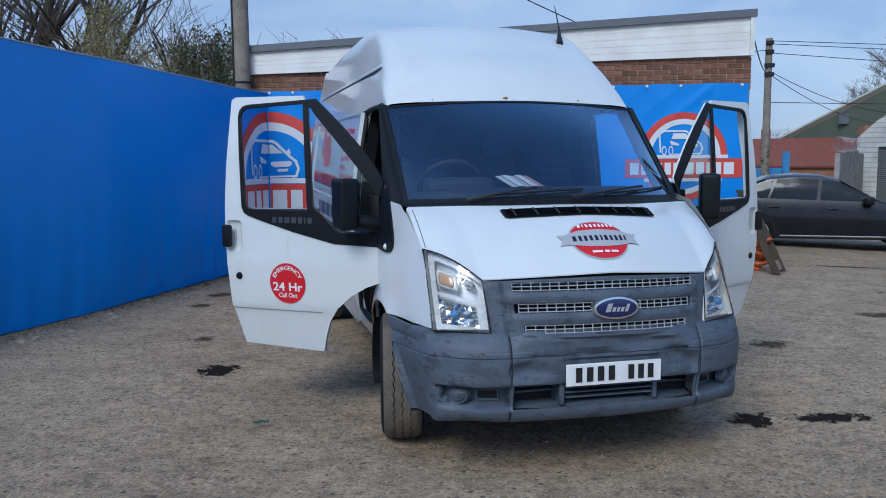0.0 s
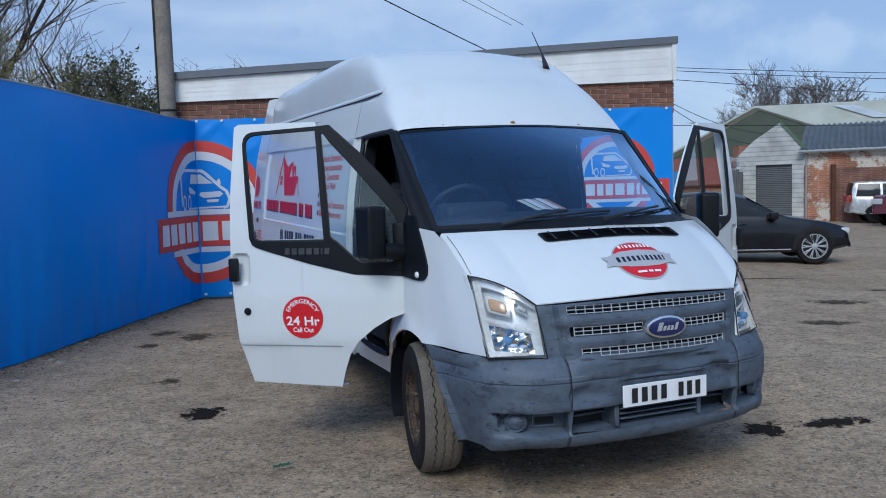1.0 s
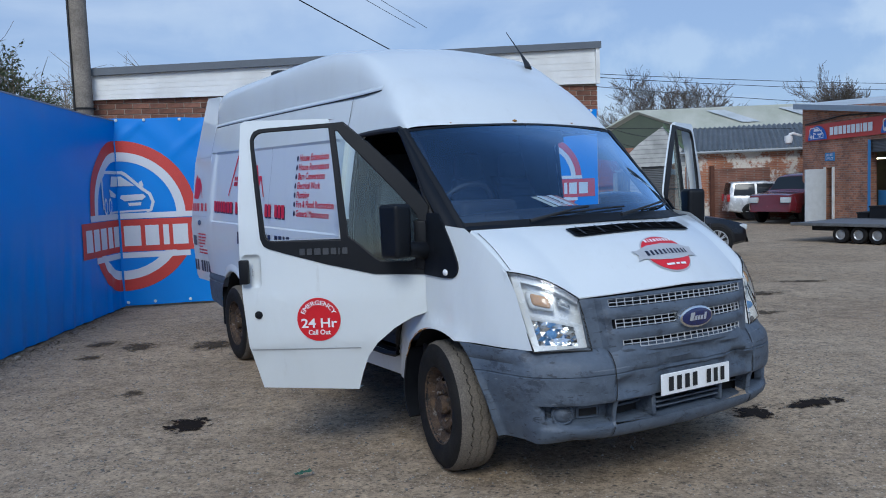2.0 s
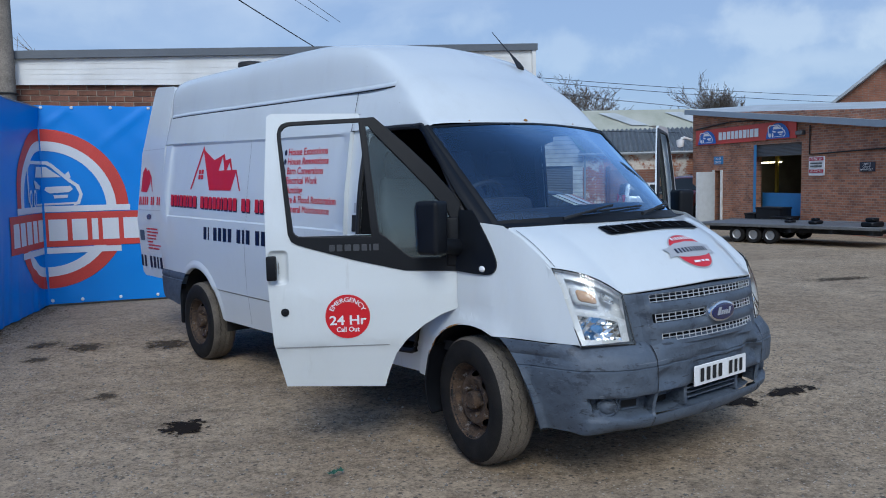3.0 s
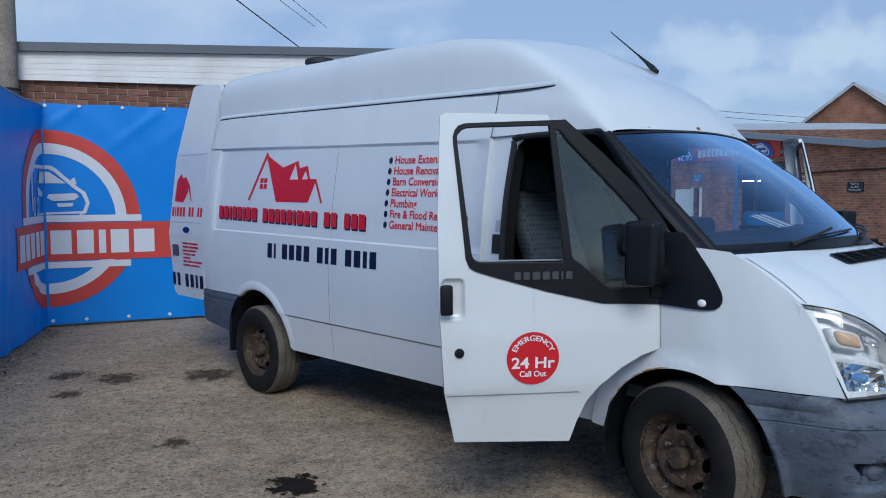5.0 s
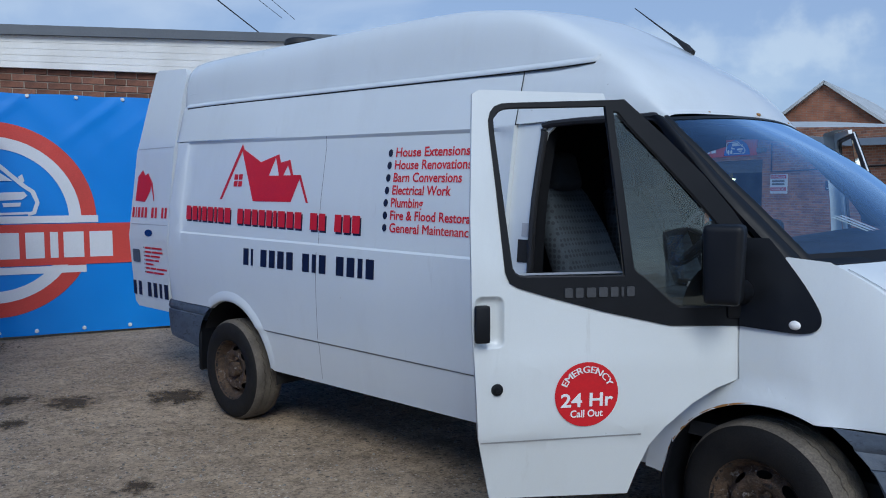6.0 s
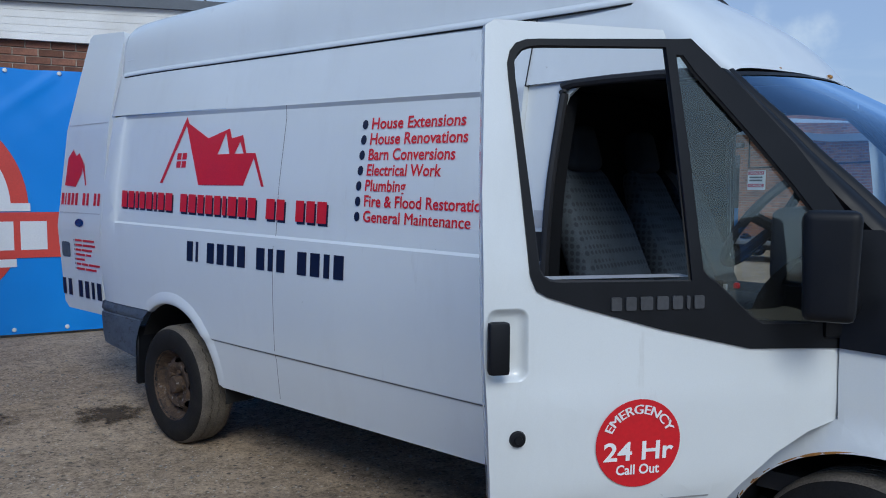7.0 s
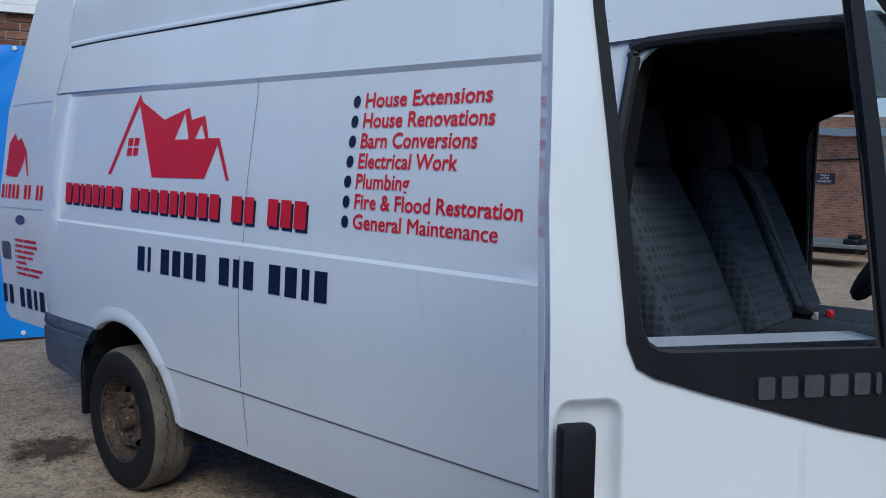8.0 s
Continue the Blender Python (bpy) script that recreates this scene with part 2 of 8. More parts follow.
def glass_material(name, tint=(0.8, 0.9, 0.95), gloss=1.0, dust=0.0, cast=(0.8, 0.8, 0.8)):
    """Thin pane: clear with a tint, and a mirror's gloss that grows with the angle."""
    m = bpy.data.materials.new(name)
    m.use_nodes = True
    N, L = m.node_tree.nodes, m.node_tree.links
    N.remove(N["Principled BSDF"])
    tr, gl, fr, mx = N.new("ShaderNodeBsdfTransparent"), N.new("ShaderNodeBsdfGlossy"), N.new("ShaderNodeFresnel"), N.new("ShaderNodeMixShader")
    tr.inputs["Color"].default_value = (*tint, 1)
    gl.inputs["Roughness"].default_value, gl.inputs["Color"].default_value = 0.015, (*cast, 1)
    fr.inputs["IOR"].default_value = 1.55
    mul = N.new("ShaderNodeMath")
    mul.operation, mul.use_clamp = "MULTIPLY", True
    mul.inputs[1].default_value = 1.05 * gloss
    L.new(fr.outputs["Fac"], mul.inputs[0])
    L.new(mul.outputs["Value"], mx.inputs["Fac"])
    L.new(tr.outputs["BSDF"], mx.inputs[1])
    L.new(gl.outputs["BSDF"], mx.inputs[2])
    out = mx.outputs["Shader"]
    if dust:
        df, m2, ns, mr, tc = N.new("ShaderNodeBsdfDiffuse"), N.new("ShaderNodeMixShader"), N.new("ShaderNodeTexNoise"), N.new("ShaderNodeMapRange"), N.new("ShaderNodeTexCoord")
        df.inputs["Color"].default_value = (0.50, 0.53, 0.53, 1)
        ns.inputs["Scale"].default_value, ns.inputs["Detail"].default_value = 3.0, 6
        mr.inputs["To Min"].default_value, mr.inputs["To Max"].default_value = dust * 0.4, dust * 1.6
        L.new(tc.outputs["Object"], ns.inputs["Vector"])
        L.new(ns.outputs["Fac"], mr.inputs["Value"])
        L.new(mr.outputs["Result"], m2.inputs["Fac"])
        L.new(out, m2.inputs[1])
        L.new(df.outputs["BSDF"], m2.inputs[2])
        out = m2.outputs["Shader"]
    L.new(out, N["Material Output"].inputs["Surface"])
    return m


def layered(m, layers):
    """Lays marks over a material's colour: (colour, noise scale, stretch, from, to, strength)."""
    N, L = m.node_tree.nodes, m.node_tree.links
    b = N["Principled BSDF"]
    tc = N.new("ShaderNodeTexCoord")
    for color, scale, stretch, lo, hi, strength in layers:
        mp, ns, mr, mx = N.new("ShaderNodeMapping"), N.new("ShaderNodeTexNoise"), N.new("ShaderNodeMapRange"), N.new("ShaderNodeMixRGB")
        mp.inputs["Scale"].default_value = stretch
        ns.inputs["Scale"].default_value, ns.inputs["Detail"].default_value, ns.inputs["Roughness"].default_value = scale, 8, 0.68
        mr.inputs["From Min"].default_value, mr.inputs["From Max"].default_value = lo, hi
        mr.inputs["To Max"].default_value = strength
        mx.inputs["Color2"].default_value = (*color, 1)
        src = b.inputs["Base Color"].links[0].from_socket
        L.new(tc.outputs["Object"], mp.inputs["Vector"])
        L.new(mp.outputs["Vector"], ns.inputs["Vector"])
        L.new(ns.outputs["Fac"], mr.inputs["Value"])
        L.new(mr.outputs["Result"], mx.inputs["Fac"])
        L.new(src, mx.inputs["Color1"])
        L.new(mx.outputs["Color"], b.inputs["Base Color"])
    return m


PAINT = material("white_van_paint", (0.685, 0.72, 0.728), 0.36, vary=0.02, scale=1.3, fine=260, bump=0.004, coat=0.80, tint=(0.65, 0.685, 0.692))
layered(PAINT, [((0.52, 0.53, 0.52), 2.6, (1, 1, 0.3), 0.52, 0.75, 0.30), ((0.40, 0.39, 0.36), 9.0, (1, 1, 0.18), 0.64, 0.72, 0.25), ((0.25, 0.23, 0.20), 40.0, (1, 1, 1), 0.715, 0.735, 0.6)])


BUMPER = layered(material("scuffed_grey_bumper_plastic", (0.088, 0.110, 0.145), 0.55, vary=0.10, scale=2.2, fine=36, bump=0.45, tint=(0.066, 0.085, 0.115), depth=0.008),
                 [((0.040, 0.050, 0.070), 5.5, (1, 1, 1.6), 0.50, 0.64, 0.55), ((0.030, 0.037, 0.052), 9.0, (1, 0.8, 1.3), 0.57, 0.63, 0.75), ((0.022, 0.027, 0.036), 18.0, (1, 0.3, 3.0), 0.59, 0.63, 0.85), ((0.18, 0.205, 0.24), 13.0, (1, 0.22, 4.5), 0.63, 0.68, 0.6), ((0.012, 0.014, 0.018), 30.0, (1, 1, 1), 0.68, 0.71, 0.9)])
BLACK = material("black_plastic_trim", (0.0065, 0.0078, 0.011), 0.48, vary=0.25, scale=12, fine=400, bump=0.12, depth=0.001, spec=0.26)
SEAL = material("black_rubber_seal", (0.012, 0.012, 0.014), 0.6, vary=0.2)
INTERIOR = material("dark_grey_cab_plastic", (0.022, 0.024, 0.03), 0.65, vary=0.2, scale=8, fine=300, bump=0.2, depth=0.001)
LINING = material("dark_roof_lining", (0.016, 0.017, 0.02), 0.95, vary=0.2, fine=500, spec=0.1)
GLASS = glass_material("clear_tinted_glass", (0.70, 0.85, 0.97), 2.3, 0.003, (0.50, 0.72, 1.0))
SIDEGLASS = glass_material("side_window_glass", (0.76, 0.84, 0.83), 2.2, 0.02, (0.80, 0.90, 0.84))
LENS = glass_material("headlamp_lens", (0.95, 0.97, 0.98), 1.2)
CHROME = material("bright_reflector_metal", (0.82, 0.84, 0.86), 0.14, metal=1.0, vary=0.06, bump=0.02)
SILVER = material("dull_silver_plastic", (0.50, 0.51, 0.53), 0.4, metal=0.4, vary=0.1, bump=0.05)
TYRE = material("black_tyre_rubber", (0.009, 0.009, 0.010), 0.8, vary=0.3, scale=7, fine=150, bump=0.3, tint=(0.017, 0.0155, 0.014), spec=0.25)
TREAD = material("sandy_worn_tyre_tread", (0.17, 0.145, 0.115), 0.9, vary=0.35, scale=6, fine=120, bump=0.5, tint=(0.085, 0.073, 0.06))
RUSTY = layered(material("rusty_steel_wheel", (0.050, 0.036, 0.028), 0.8, metal=0.0, vary=0.4, scale=16, fine=110, bump=1.0, tint=(0.100, 0.065, 0.042), depth=0.008, spec=0.3),
                [((0.122, 0.078, 0.048), 17, (1, 1, 1), 0.52, 0.62, 0.75), ((0.27, 0.25, 0.235), 26, (1, 1, 1), 0.57, 0.64, 0.8), ((0.010, 0.009, 0.009), 13, (1, 1, 1), 0.58, 0.64, 0.8)])
RED = material("red_vinyl", (0.62, 0.012, 0.022), 0.35, vary=0.08, scale=5, bump=0.02)
SIGNRED = material("signal_red_print", (0.62, 0.060, 0.045), 0.5, vary=0.12, scale=3, bump=0.03)
NAVY = material("navy_vinyl", (0.008, 0.010, 0.032), 0.35, vary=0.1, bump=0.02)
WHITE = material("white_vinyl", (0.82, 0.82, 0.82), 0.4, vary=0.05, bump=0.02)
STEELGREY = material("grey_vinyl_and_crease_shade", (0.42, 0.43, 0.45), 0.4, vary=0.06, bump=0.02)
SEAM = material("grey_seam_and_swage_shade", (0.10, 0.105, 0.115), 0.7, vary=0.2)
GAP = material("dark_gap_and_gutter_shade", (0.012, 0.012, 0.013), 0.8, vary=0.2)
AMBER = material("amber_lens", (0.66, 0.42, 0.25), 0.15, vary=0.1, coat=0.6)
BLUEBADGE = material("dark_blue_enamel", (0.006, 0.014, 0.09), 0.12, vary=0.06, coat=0.8, bump=0)

# ---- ground ----
def ground_z(x, y):
    """Falls gently away to the far right, with shallow unevenness and a slight hollow where the van stands."""
    z = float(np.interp(x, [3, 8, 14, 30], [0, -0.175, -0.26, -0.54])) - 0.004 * max(0.0, min(y, 45) - 14)
    if abs(x) < 30 and abs(y) < 45:
        z += 0.012 * noise.noise((x * 0.35, y * 0.35, 1.0))
    dx, dy = x - 0.05, y - 6.7
    a, c = dx * 0.299 - dy * 0.954, dx * 0.954 + dy * 0.299
    d = math.hypot(max(0, abs(a) - 2.0), max(0, abs(c) - 1.0))
    return z - (0.032 + 0.026 * min(max(-a / 1.8, 0), 1)) * max(0.0, 1 - d / 1.6)


def ground_material():
    m = bpy.data.materials.new("worn_gritty_tarmac")
    m.use_nodes = True
    N, L = m.node_tree.nodes, m.node_tree.links
    b = N["Principled BSDF"]
    tc = N.new("ShaderNodeTexCoord")

    def noise_node(scale, detail=4, rough=0.55):
        n = N.new("ShaderNodeTexNoise")
        n.inputs["Scale"].default_value, n.inputs["Detail"].default_value, n.inputs["Roughness"].default_value = scale, detail, rough
        L.new(tc.outputs["Object"], n.inputs["Vector"])
        return n.outputs["Fac"]

    def ramp(fac, stops):
        r = N.new("ShaderNodeValToRGB")
        els = r.color_ramp.elements
        while len(els) < len(stops):
            els.new(0.5)
        for e, (p, c) in zip(els, stops):
            e.position, e.color = p, (*c, 1)
        L.new(fac, r.inputs["Fac"])
        return r.outputs["Color"]

    def mixed(kind, f, a, c):
        x = N.new("ShaderNodeMixRGB")
        x.blend_type = kind
        if isinstance(f, float):
            x.inputs["Fac"].default_value = f
        else:
            L.new(f, x.inputs["Fac"])
        L.new(a, x.inputs["Color1"])
        L.new(c, x.inputs["Color2"])
        return x.outputs["Color"]

    def cells(scale, seed):
        v, mp = N.new("ShaderNodeTexVoronoi"), N.new("ShaderNodeMapping")
        mp.inputs["Location"].default_value = (seed, seed * 0.7, 0)
        v.inputs["Scale"].default_value = scale
        L.new(tc.outputs["Object"], mp.inputs["Vector"])
        L.new(mp.outputs["Vector"], v.inputs["Vector"])
        return v

    base = ramp(noise_node(0.45, 6), [(0.32, (0.272, 0.204, 0.136)), (0.52, (0.312, 0.240, 0.164)), (0.72, (0.352, 0.275, 0.192))])
    patches = ramp(noise_node(1.3, 7, 0.65), [(0.36, (0.86, 0.855, 0.85)), (0.50, (1.0, 1.0, 1.0)), (0.64, (1.09, 1.085, 1.07))])
    drift = ramp(noise_node(4.5, 6, 0.65), [(0.36, (0.82, 0.81, 0.80)), (0.5, (1, 1, 1)), (0.64, (1.10, 1.09, 1.08))])
    lumps = ramp(noise_node(15, 6, 0.7), [(0.36, (0.66, 0.65, 0.64)), (0.48, (1, 1, 1)), (0.66, (1.24, 1.23, 1.21))])
    crumbs = ramp(noise_node(48, 5, 0.7), [(0.34, (0.52, 0.51, 0.50)), (0.47, (1, 1, 1)), (0.66, (1.40, 1.38, 1.34))])
    c = base
    for layer in (patches, drift, lumps, crumbs):
        c = mixed("MULTIPLY", 1.0, c, layer)
    # dark chippings and pale stones set in the surface, thick in places and thin in others
    for scale, seed, lo, tone, where in ((13.0, 3.0, 0.22, (0.075, 0.064, 0.052), 2.2), (24.0, 9.0, 0.26, (0.095, 0.082, 0.066), 1.1), (19.0, 21.0, 0.16, (0.56, 0.50, 0.41), 1.7), (40.0, 33.0, 0.24, (0.50, 0.44, 0.36), 3.0)):
        v = cells(scale, seed)
        near, thick, pick, both = N.new("ShaderNodeMapRange"), N.new("ShaderNodeMapRange"), N.new("ShaderNodeMath"), N.new("ShaderNodeMath")
        near.inputs["From Min"].default_value, near.inputs["From Max"].default_value = lo * 0.6, lo
        near.inputs["To Min"].default_value, near.inputs["To Max"].default_value = 0.85, 0.0
        L.new(v.outputs["Distance"], near.inputs["Value"])
        thick.inputs["From Min"].default_value, thick.inputs["From Max"].default_value = 0.40, 0.64
        L.new(noise_node(where, 4, 0.7), thick.inputs["Value"])
        sep = N.new("ShaderNodeSeparateColor")
        L.new(v.outputs["Color"], sep.inputs[0])
        pick.operation = "LESS_THAN"
        L.new(sep.outputs[0], pick.inputs[0])
        L.new(thick.outputs["Result"], pick.inputs[1])
        both.operation = "MULTIPLY"
        L.new(near.outputs["Result"], both.inputs[0])
        L.new(pick.outputs["Value"], both.inputs[1])
        flat = N.new("ShaderNodeRGB")
        flat.outputs[0].default_value = (*tone, 1)
        c = mixed("MIX", both.outputs["Value"], c, flat.outputs[0])
    L.new(c, b.inputs["Base Color"])
    b.inputs["Roughness"].default_value, b.inputs["Specular IOR Level"].default_value = 0.9, 0.25
    bp, bp2 = N.new("ShaderNodeBump"), N.new("ShaderNodeBump")
    bp.inputs["Strength"].default_value, bp.inputs["Distance"].default_value = 0.6, 0.012
    L.new(noise_node(38, 6, 0.75), bp.inputs["Height"])
    bp2.inputs["Strength"].default_value, bp2.inputs["Distance"].default_value = 0.5, 0.05
    L.new(noise_node(3.5, 4), bp2.inputs["Height"])
    L.new(bp.outputs["Normal"], bp2.inputs["Normal"])
    L.new(bp2.outputs["Normal"], b.inputs["Normal"])
    return m


TARMAC = ground_material()
bm = bmesh.new()
xs = [-900, -300, -120, -60, -30] + [-20 + 0.5 * i for i in range(112)] + [45, 70, 150, 350, 900]
ys = [-600, -200, -80, -40] + [-20 + 0.5 * i for i in range(132)] + [55, 80, 150, 350, 1000]
grid(bm, [[(x, y, ground_z(x, y)) for x in xs] for y in ys])
ground = part("ground", bm, TARMAC, None, smooth=60)
tagged(ground, "worn grey-brown gritty tarmac yard with dark oil marks", "ground", kind="structure")

# ---- white panel van: x ahead from the front axle, y to its left, z up ----
van = thing("panel_van", "white high-roof panel van with open cab doors and red roofline lettering", "van", at=(0.627, 4.867, 0), rz=-72.6)


def hw(x, z):
    """Half width of the body's side."""
    w = float(np.interp(z, [0.30, 0.38, 0.55, 0.628, 0.642, 0.95, 1.1, 1.215, 1.5, 1.9, 1.93, 2.2], [0.925, 0.945, 0.964, 0.970, 0.980, 0.990, 0.988, 0.981, 0.957, 0.895, 0.886, 0.815]))
    xs = x + 0.49 * (z - 0.74) if z > 0.74 else x
    w *= float(np.interp(xs, [-4.80, -4.70, -4.5, 0.0, 0.22, 0.32, 0.5, 0.69, 0.85], [0.975, 0.992, 1, 1, 0.99, 0.968, 0.932, 0.872, 0.80]))
    for cx, r0, lip in ((0.0, 0.44, 0.022), (-3.87, 0.47, 0.004)):
        d = math.hypot(x - cx, z - 0.33)
        if d < r0 + 0.16:
            f = max(0.0, 1 - (d - r0) / 0.085) if d > r0 else 1.0
            w += lip * f * f * (3 - 2 * f)
    return w


def press(x, z):
    """The pressed panel of the load bay's side sits a little deeper between its two swage lines."""
    line = -0.0205 * (x + 3.0)
    f = min(max((x + 4.60) / 0.03, 0), 1) * min(max((1.925 + line - z) / 0.02, 0), 1) * min(max((z - 1.230 + 0.009 * (x + 1.4)) / 0.012, 0), 1)
    return -0.014 * f


def side(s=-1, off=0.0):
    return lambda x, z: (x, s * (hw(x, z) + (press(x, z) if -4.7 < x < -1.312 else 0) + off), z)


def cargo_loop():
    return [(-4.74, 1.955), (-4.765, 1.5), (-4.775, 1.1), (-4.775, 0.725)] + \
        [p for p in arc(-3.87, 0.33, 0.47, 122.8, 6, 24)] + [(-3.37, 0.362), (-1.310, 0.385), (-1.310, 1.905), (-2.0, 1.911), (-3.0, 1.93), (-4.6, 1.963)]


def wing_loop():
    return [(-0.11, 1.335), (0.0, 1.335), (0.19, 1.318), (0.30, 1.258), (0.42, 1.172), (0.492, 1.112), (0.56, 1.01), (0.62, 0.88), (0.69, 0.737), (0.5, 0.735), (0.247, 0.735)] + \
        arc(0, 0.33, 0.44, 66, 171, 20) + [(-0.53, 0.40)] + [p for p in arc(0, 0.33, 0.535, 172, 101.5, 12)] + [(-0.11, 1.0)]


def cargo_sheet(s):
    loop = cargo_loop()
    bm = bmesh.new()
    vs = [bm.verts.new((u, v, 0)) for u, v in loop]
    for i in range(len(vs)):
        bm.edges.new((vs[i], vs[(i + 1) % len(vs)]))
    bmesh.ops.triangle_fill(bm, use_beauty=True, edges=bm.edges[:], normal=(0, 0, 1))
    cuts = [((c, 0, 0), (1, 0, 0)) for c in [-4.6, -4.585, -4.57, -4.7] + [-4.45 + 0.065 * i for i in range(48)]]
    cuts += [((0, c, 0), (0, 1, 0)) for c in [0.45, 0.5, 0.55, 0.59, 0.628, 0.642, 0.69, 0.74, 0.8, 0.86, 0.95, 1.03, 1.1, 1.17, 1.29, 1.35, 1.43, 1.5, 1.58, 1.66, 1.74, 1.82]]
    cuts += [((-3, c, 0), Vector((0.0205, 1, 0)).normalized()) for c in (1.905, 1.925)]
    cuts += [((-1.4, c, 0), Vector((0.009, 1, 0)).normalized()) for c in (1.230, 1.242)]
    for co, no in cuts:
        bmesh.ops.bisect_plane(bm, geom=bm.verts[:] + bm.edges[:] + bm.faces[:], plane_co=co, plane_no=no, dist=1e-5)
    fn = side(s)
    for v in bm.verts:
        v.co = fn(v.co.x, v.co.y)
    bmesh.ops.recalc_face_normals(bm, faces=bm.faces[:])
    return bm


for s, word in ((-1, "right"), (1, "left")):
    panel = part("side_panel", cargo_sheet(s), PAINT, van, "white load bay side panel with pressed swage lines", smooth=30)
    # pressed lip round the rear wheel arch
    bm = bmesh.new()
    sweep = np.linspace(radians(122.8), radians(5.5), 48)
    rows = []
    for r, out in ((0.462, -0.03), (0.4625, 0.003), (0.466, 0.0075), (0.474, 0.0100), (0.486, 0.0108), (0.498, 0.0100), (0.510, 0.0078), (0.522, 0.0048), (0.534, 0.0018), (0.544, -0.002)):
        rows.append([side(s, out if r < 0.4624 else out * min(1.0, 0.12 + (math.degrees(a) - 5.5) / 40) - 0.001)(-3.87 + r * math.cos(a), 0.33 + r * math.sin(a)) for a in sweep])
    grid(bm, rows)
    bmesh.ops.recalc_face_normals(bm, faces=bm.faces[:])
    part("arch_lip", bm, PAINT, van, smooth=40)
    part("front_wing", sheet([wing_loop()], side(s), 0.05), PAINT, van, smooth=35)
    # cab side round the door opening
    opening = [(-1.135, 1.86), (-1.10, 1.895), (-0.62, 1.895), (-0.53, 1.872), (-0.31, 1.645), (-0.12, 1.40), (-0.10, 1.34), (-0.13, 1.0), (-0.2, 0.9), (-0.45, 0.78), (-0.56, 0.60), (-0.62, 0.52), (-1.08, 0.52), (-1.14, 0.6), (-1.158, 1.2), (-1.155, 1.55)]
    frame_loop = [(-0.64, 1.902), (-0.87, 1.915), (-1.310, 1.905), (-1.310, 0.385), (-0.53, 0.40)] + arc(0, 0.33, 0.535, 172, 101.5, 12) + [(-0.11, 1.335)] + opening[6:] + [(-1.145, 1.74), (-1.138, 1.80), (-1.122, 1.850), (-1.085, 1.882), (-1.02, 1.893)] + [(-0.64, 1.893)]
    part("door_aperture", sheet([frame_loop], side(s, -0.03), 0.12, 0.012, (0, s, 0)), PAINT, van)
    strip = [(-0.108, 1.337), (-0.3, 1.622), (-0.52, 1.872), (-0.64, 1.903), (-0.64, 1.89), (-0.53, 1.868), (-0.31, 1.640), (-0.12, 1.395), (-0.10, 1.335)]
    part("pillar_seal", sheet([strip], side(s, -0.022), 0.1, 0.02, (0, s, 0)), BLACK, van)
    bm = bmesh.new()
    grid(bm, [[side(s, o)(-1.311, z) for z in np.linspace(0.40, 1.90, 16)] for o in (0.0, -0.034)])
    part("pillar_return", bm, PAINT, van)
    bm = bmesh.new()
    fo = side(s, -0.022)
    loop = smooth_path(opening + opening[:1], 3)
    tube(bm, [fo(u, v) for u, v in loop], 0.017, 8, False)
    part("door_seal", bm, SEAL, van)
    bm = bmesh.new()
    jamb = [[fo(u, v) for u, v in loop], [(fo(u, v)[0], fo(u, v)[1] - s * 0.10, fo(u, v)[2]) for u, v in loop]]
    grid(bm, jamb)
    part("door_jamb", bm, LINING, van)
    # rear corner bumper in dark plastic
    bm = bmesh.new()
    rows = []
    for z, o in ((0.375, -0.03), (0.395, 0.0), (0.50, 0.008), (0.60, 0.012), (0.645, 0.012), (0.650, 0.003), (0.672, 0.013), (0.715, 0.006), (0.729, -0.008), (0.731, -0.04)):
        xf = -3.87 - math.sqrt(0.482 ** 2 - (z - 0.33) ** 2)
        up = 0.05 * max(0.0, (0.50 - z) / 0.125)
        row = [(xf, s * (0.972 + o), z), (-4.45, s * (0.972 + o), z + up * 0.3), (-4.70, s * (0.968 + o), z + up * 0.8)]
        row += [(-4.81 - o, s * (0.955 + o), z + up), (-4.88 - o, s * 0.88, z + up), (-4.91 - o, s * 0.7, z + up), (-4.91 - o, 0, z + up)]
        rows.append(row)
    grid(bm, rows)
    bmesh.ops.recalc_face_normals(bm, faces=bm.faces[:])
    part("rear_bumper", bm, BUMPER, van)
    # black corner trim on the wing with a round repeater lamp
    tri = smooth_path([(-0.108, 1.062), (0.06, 1.056), (0.125, 1.056), (0.160, 1.066), (0.178, 1.088), (0.180, 1.118), (0.165, 1.155), (0.115, 1.233), (0.03, 1.342)], 3) + [(-0.02, 1.40), (-0.108, 1.40)]
    part("wing_trim", sheet([tri], side(s, 0.012), 0.05, 0.01, (0, s, 0)), BLACK, van)
    bm = bmesh.new()
    lathe(bm, [(0.0, 0.012), (0.012, 0.011), (0.020, 0.006), (0.022, 0.0)], 16, "Y")
    for v in bm.verts:
        v.co = Vector((0.095 + v.co.x, s * (hw(0.095, 1.085) + 0.012 + v.co.y), 1.085 + v.co.z * 0.8))
    part("side_repeater", bm, WHITE, van, "pale round side repeater lamp")

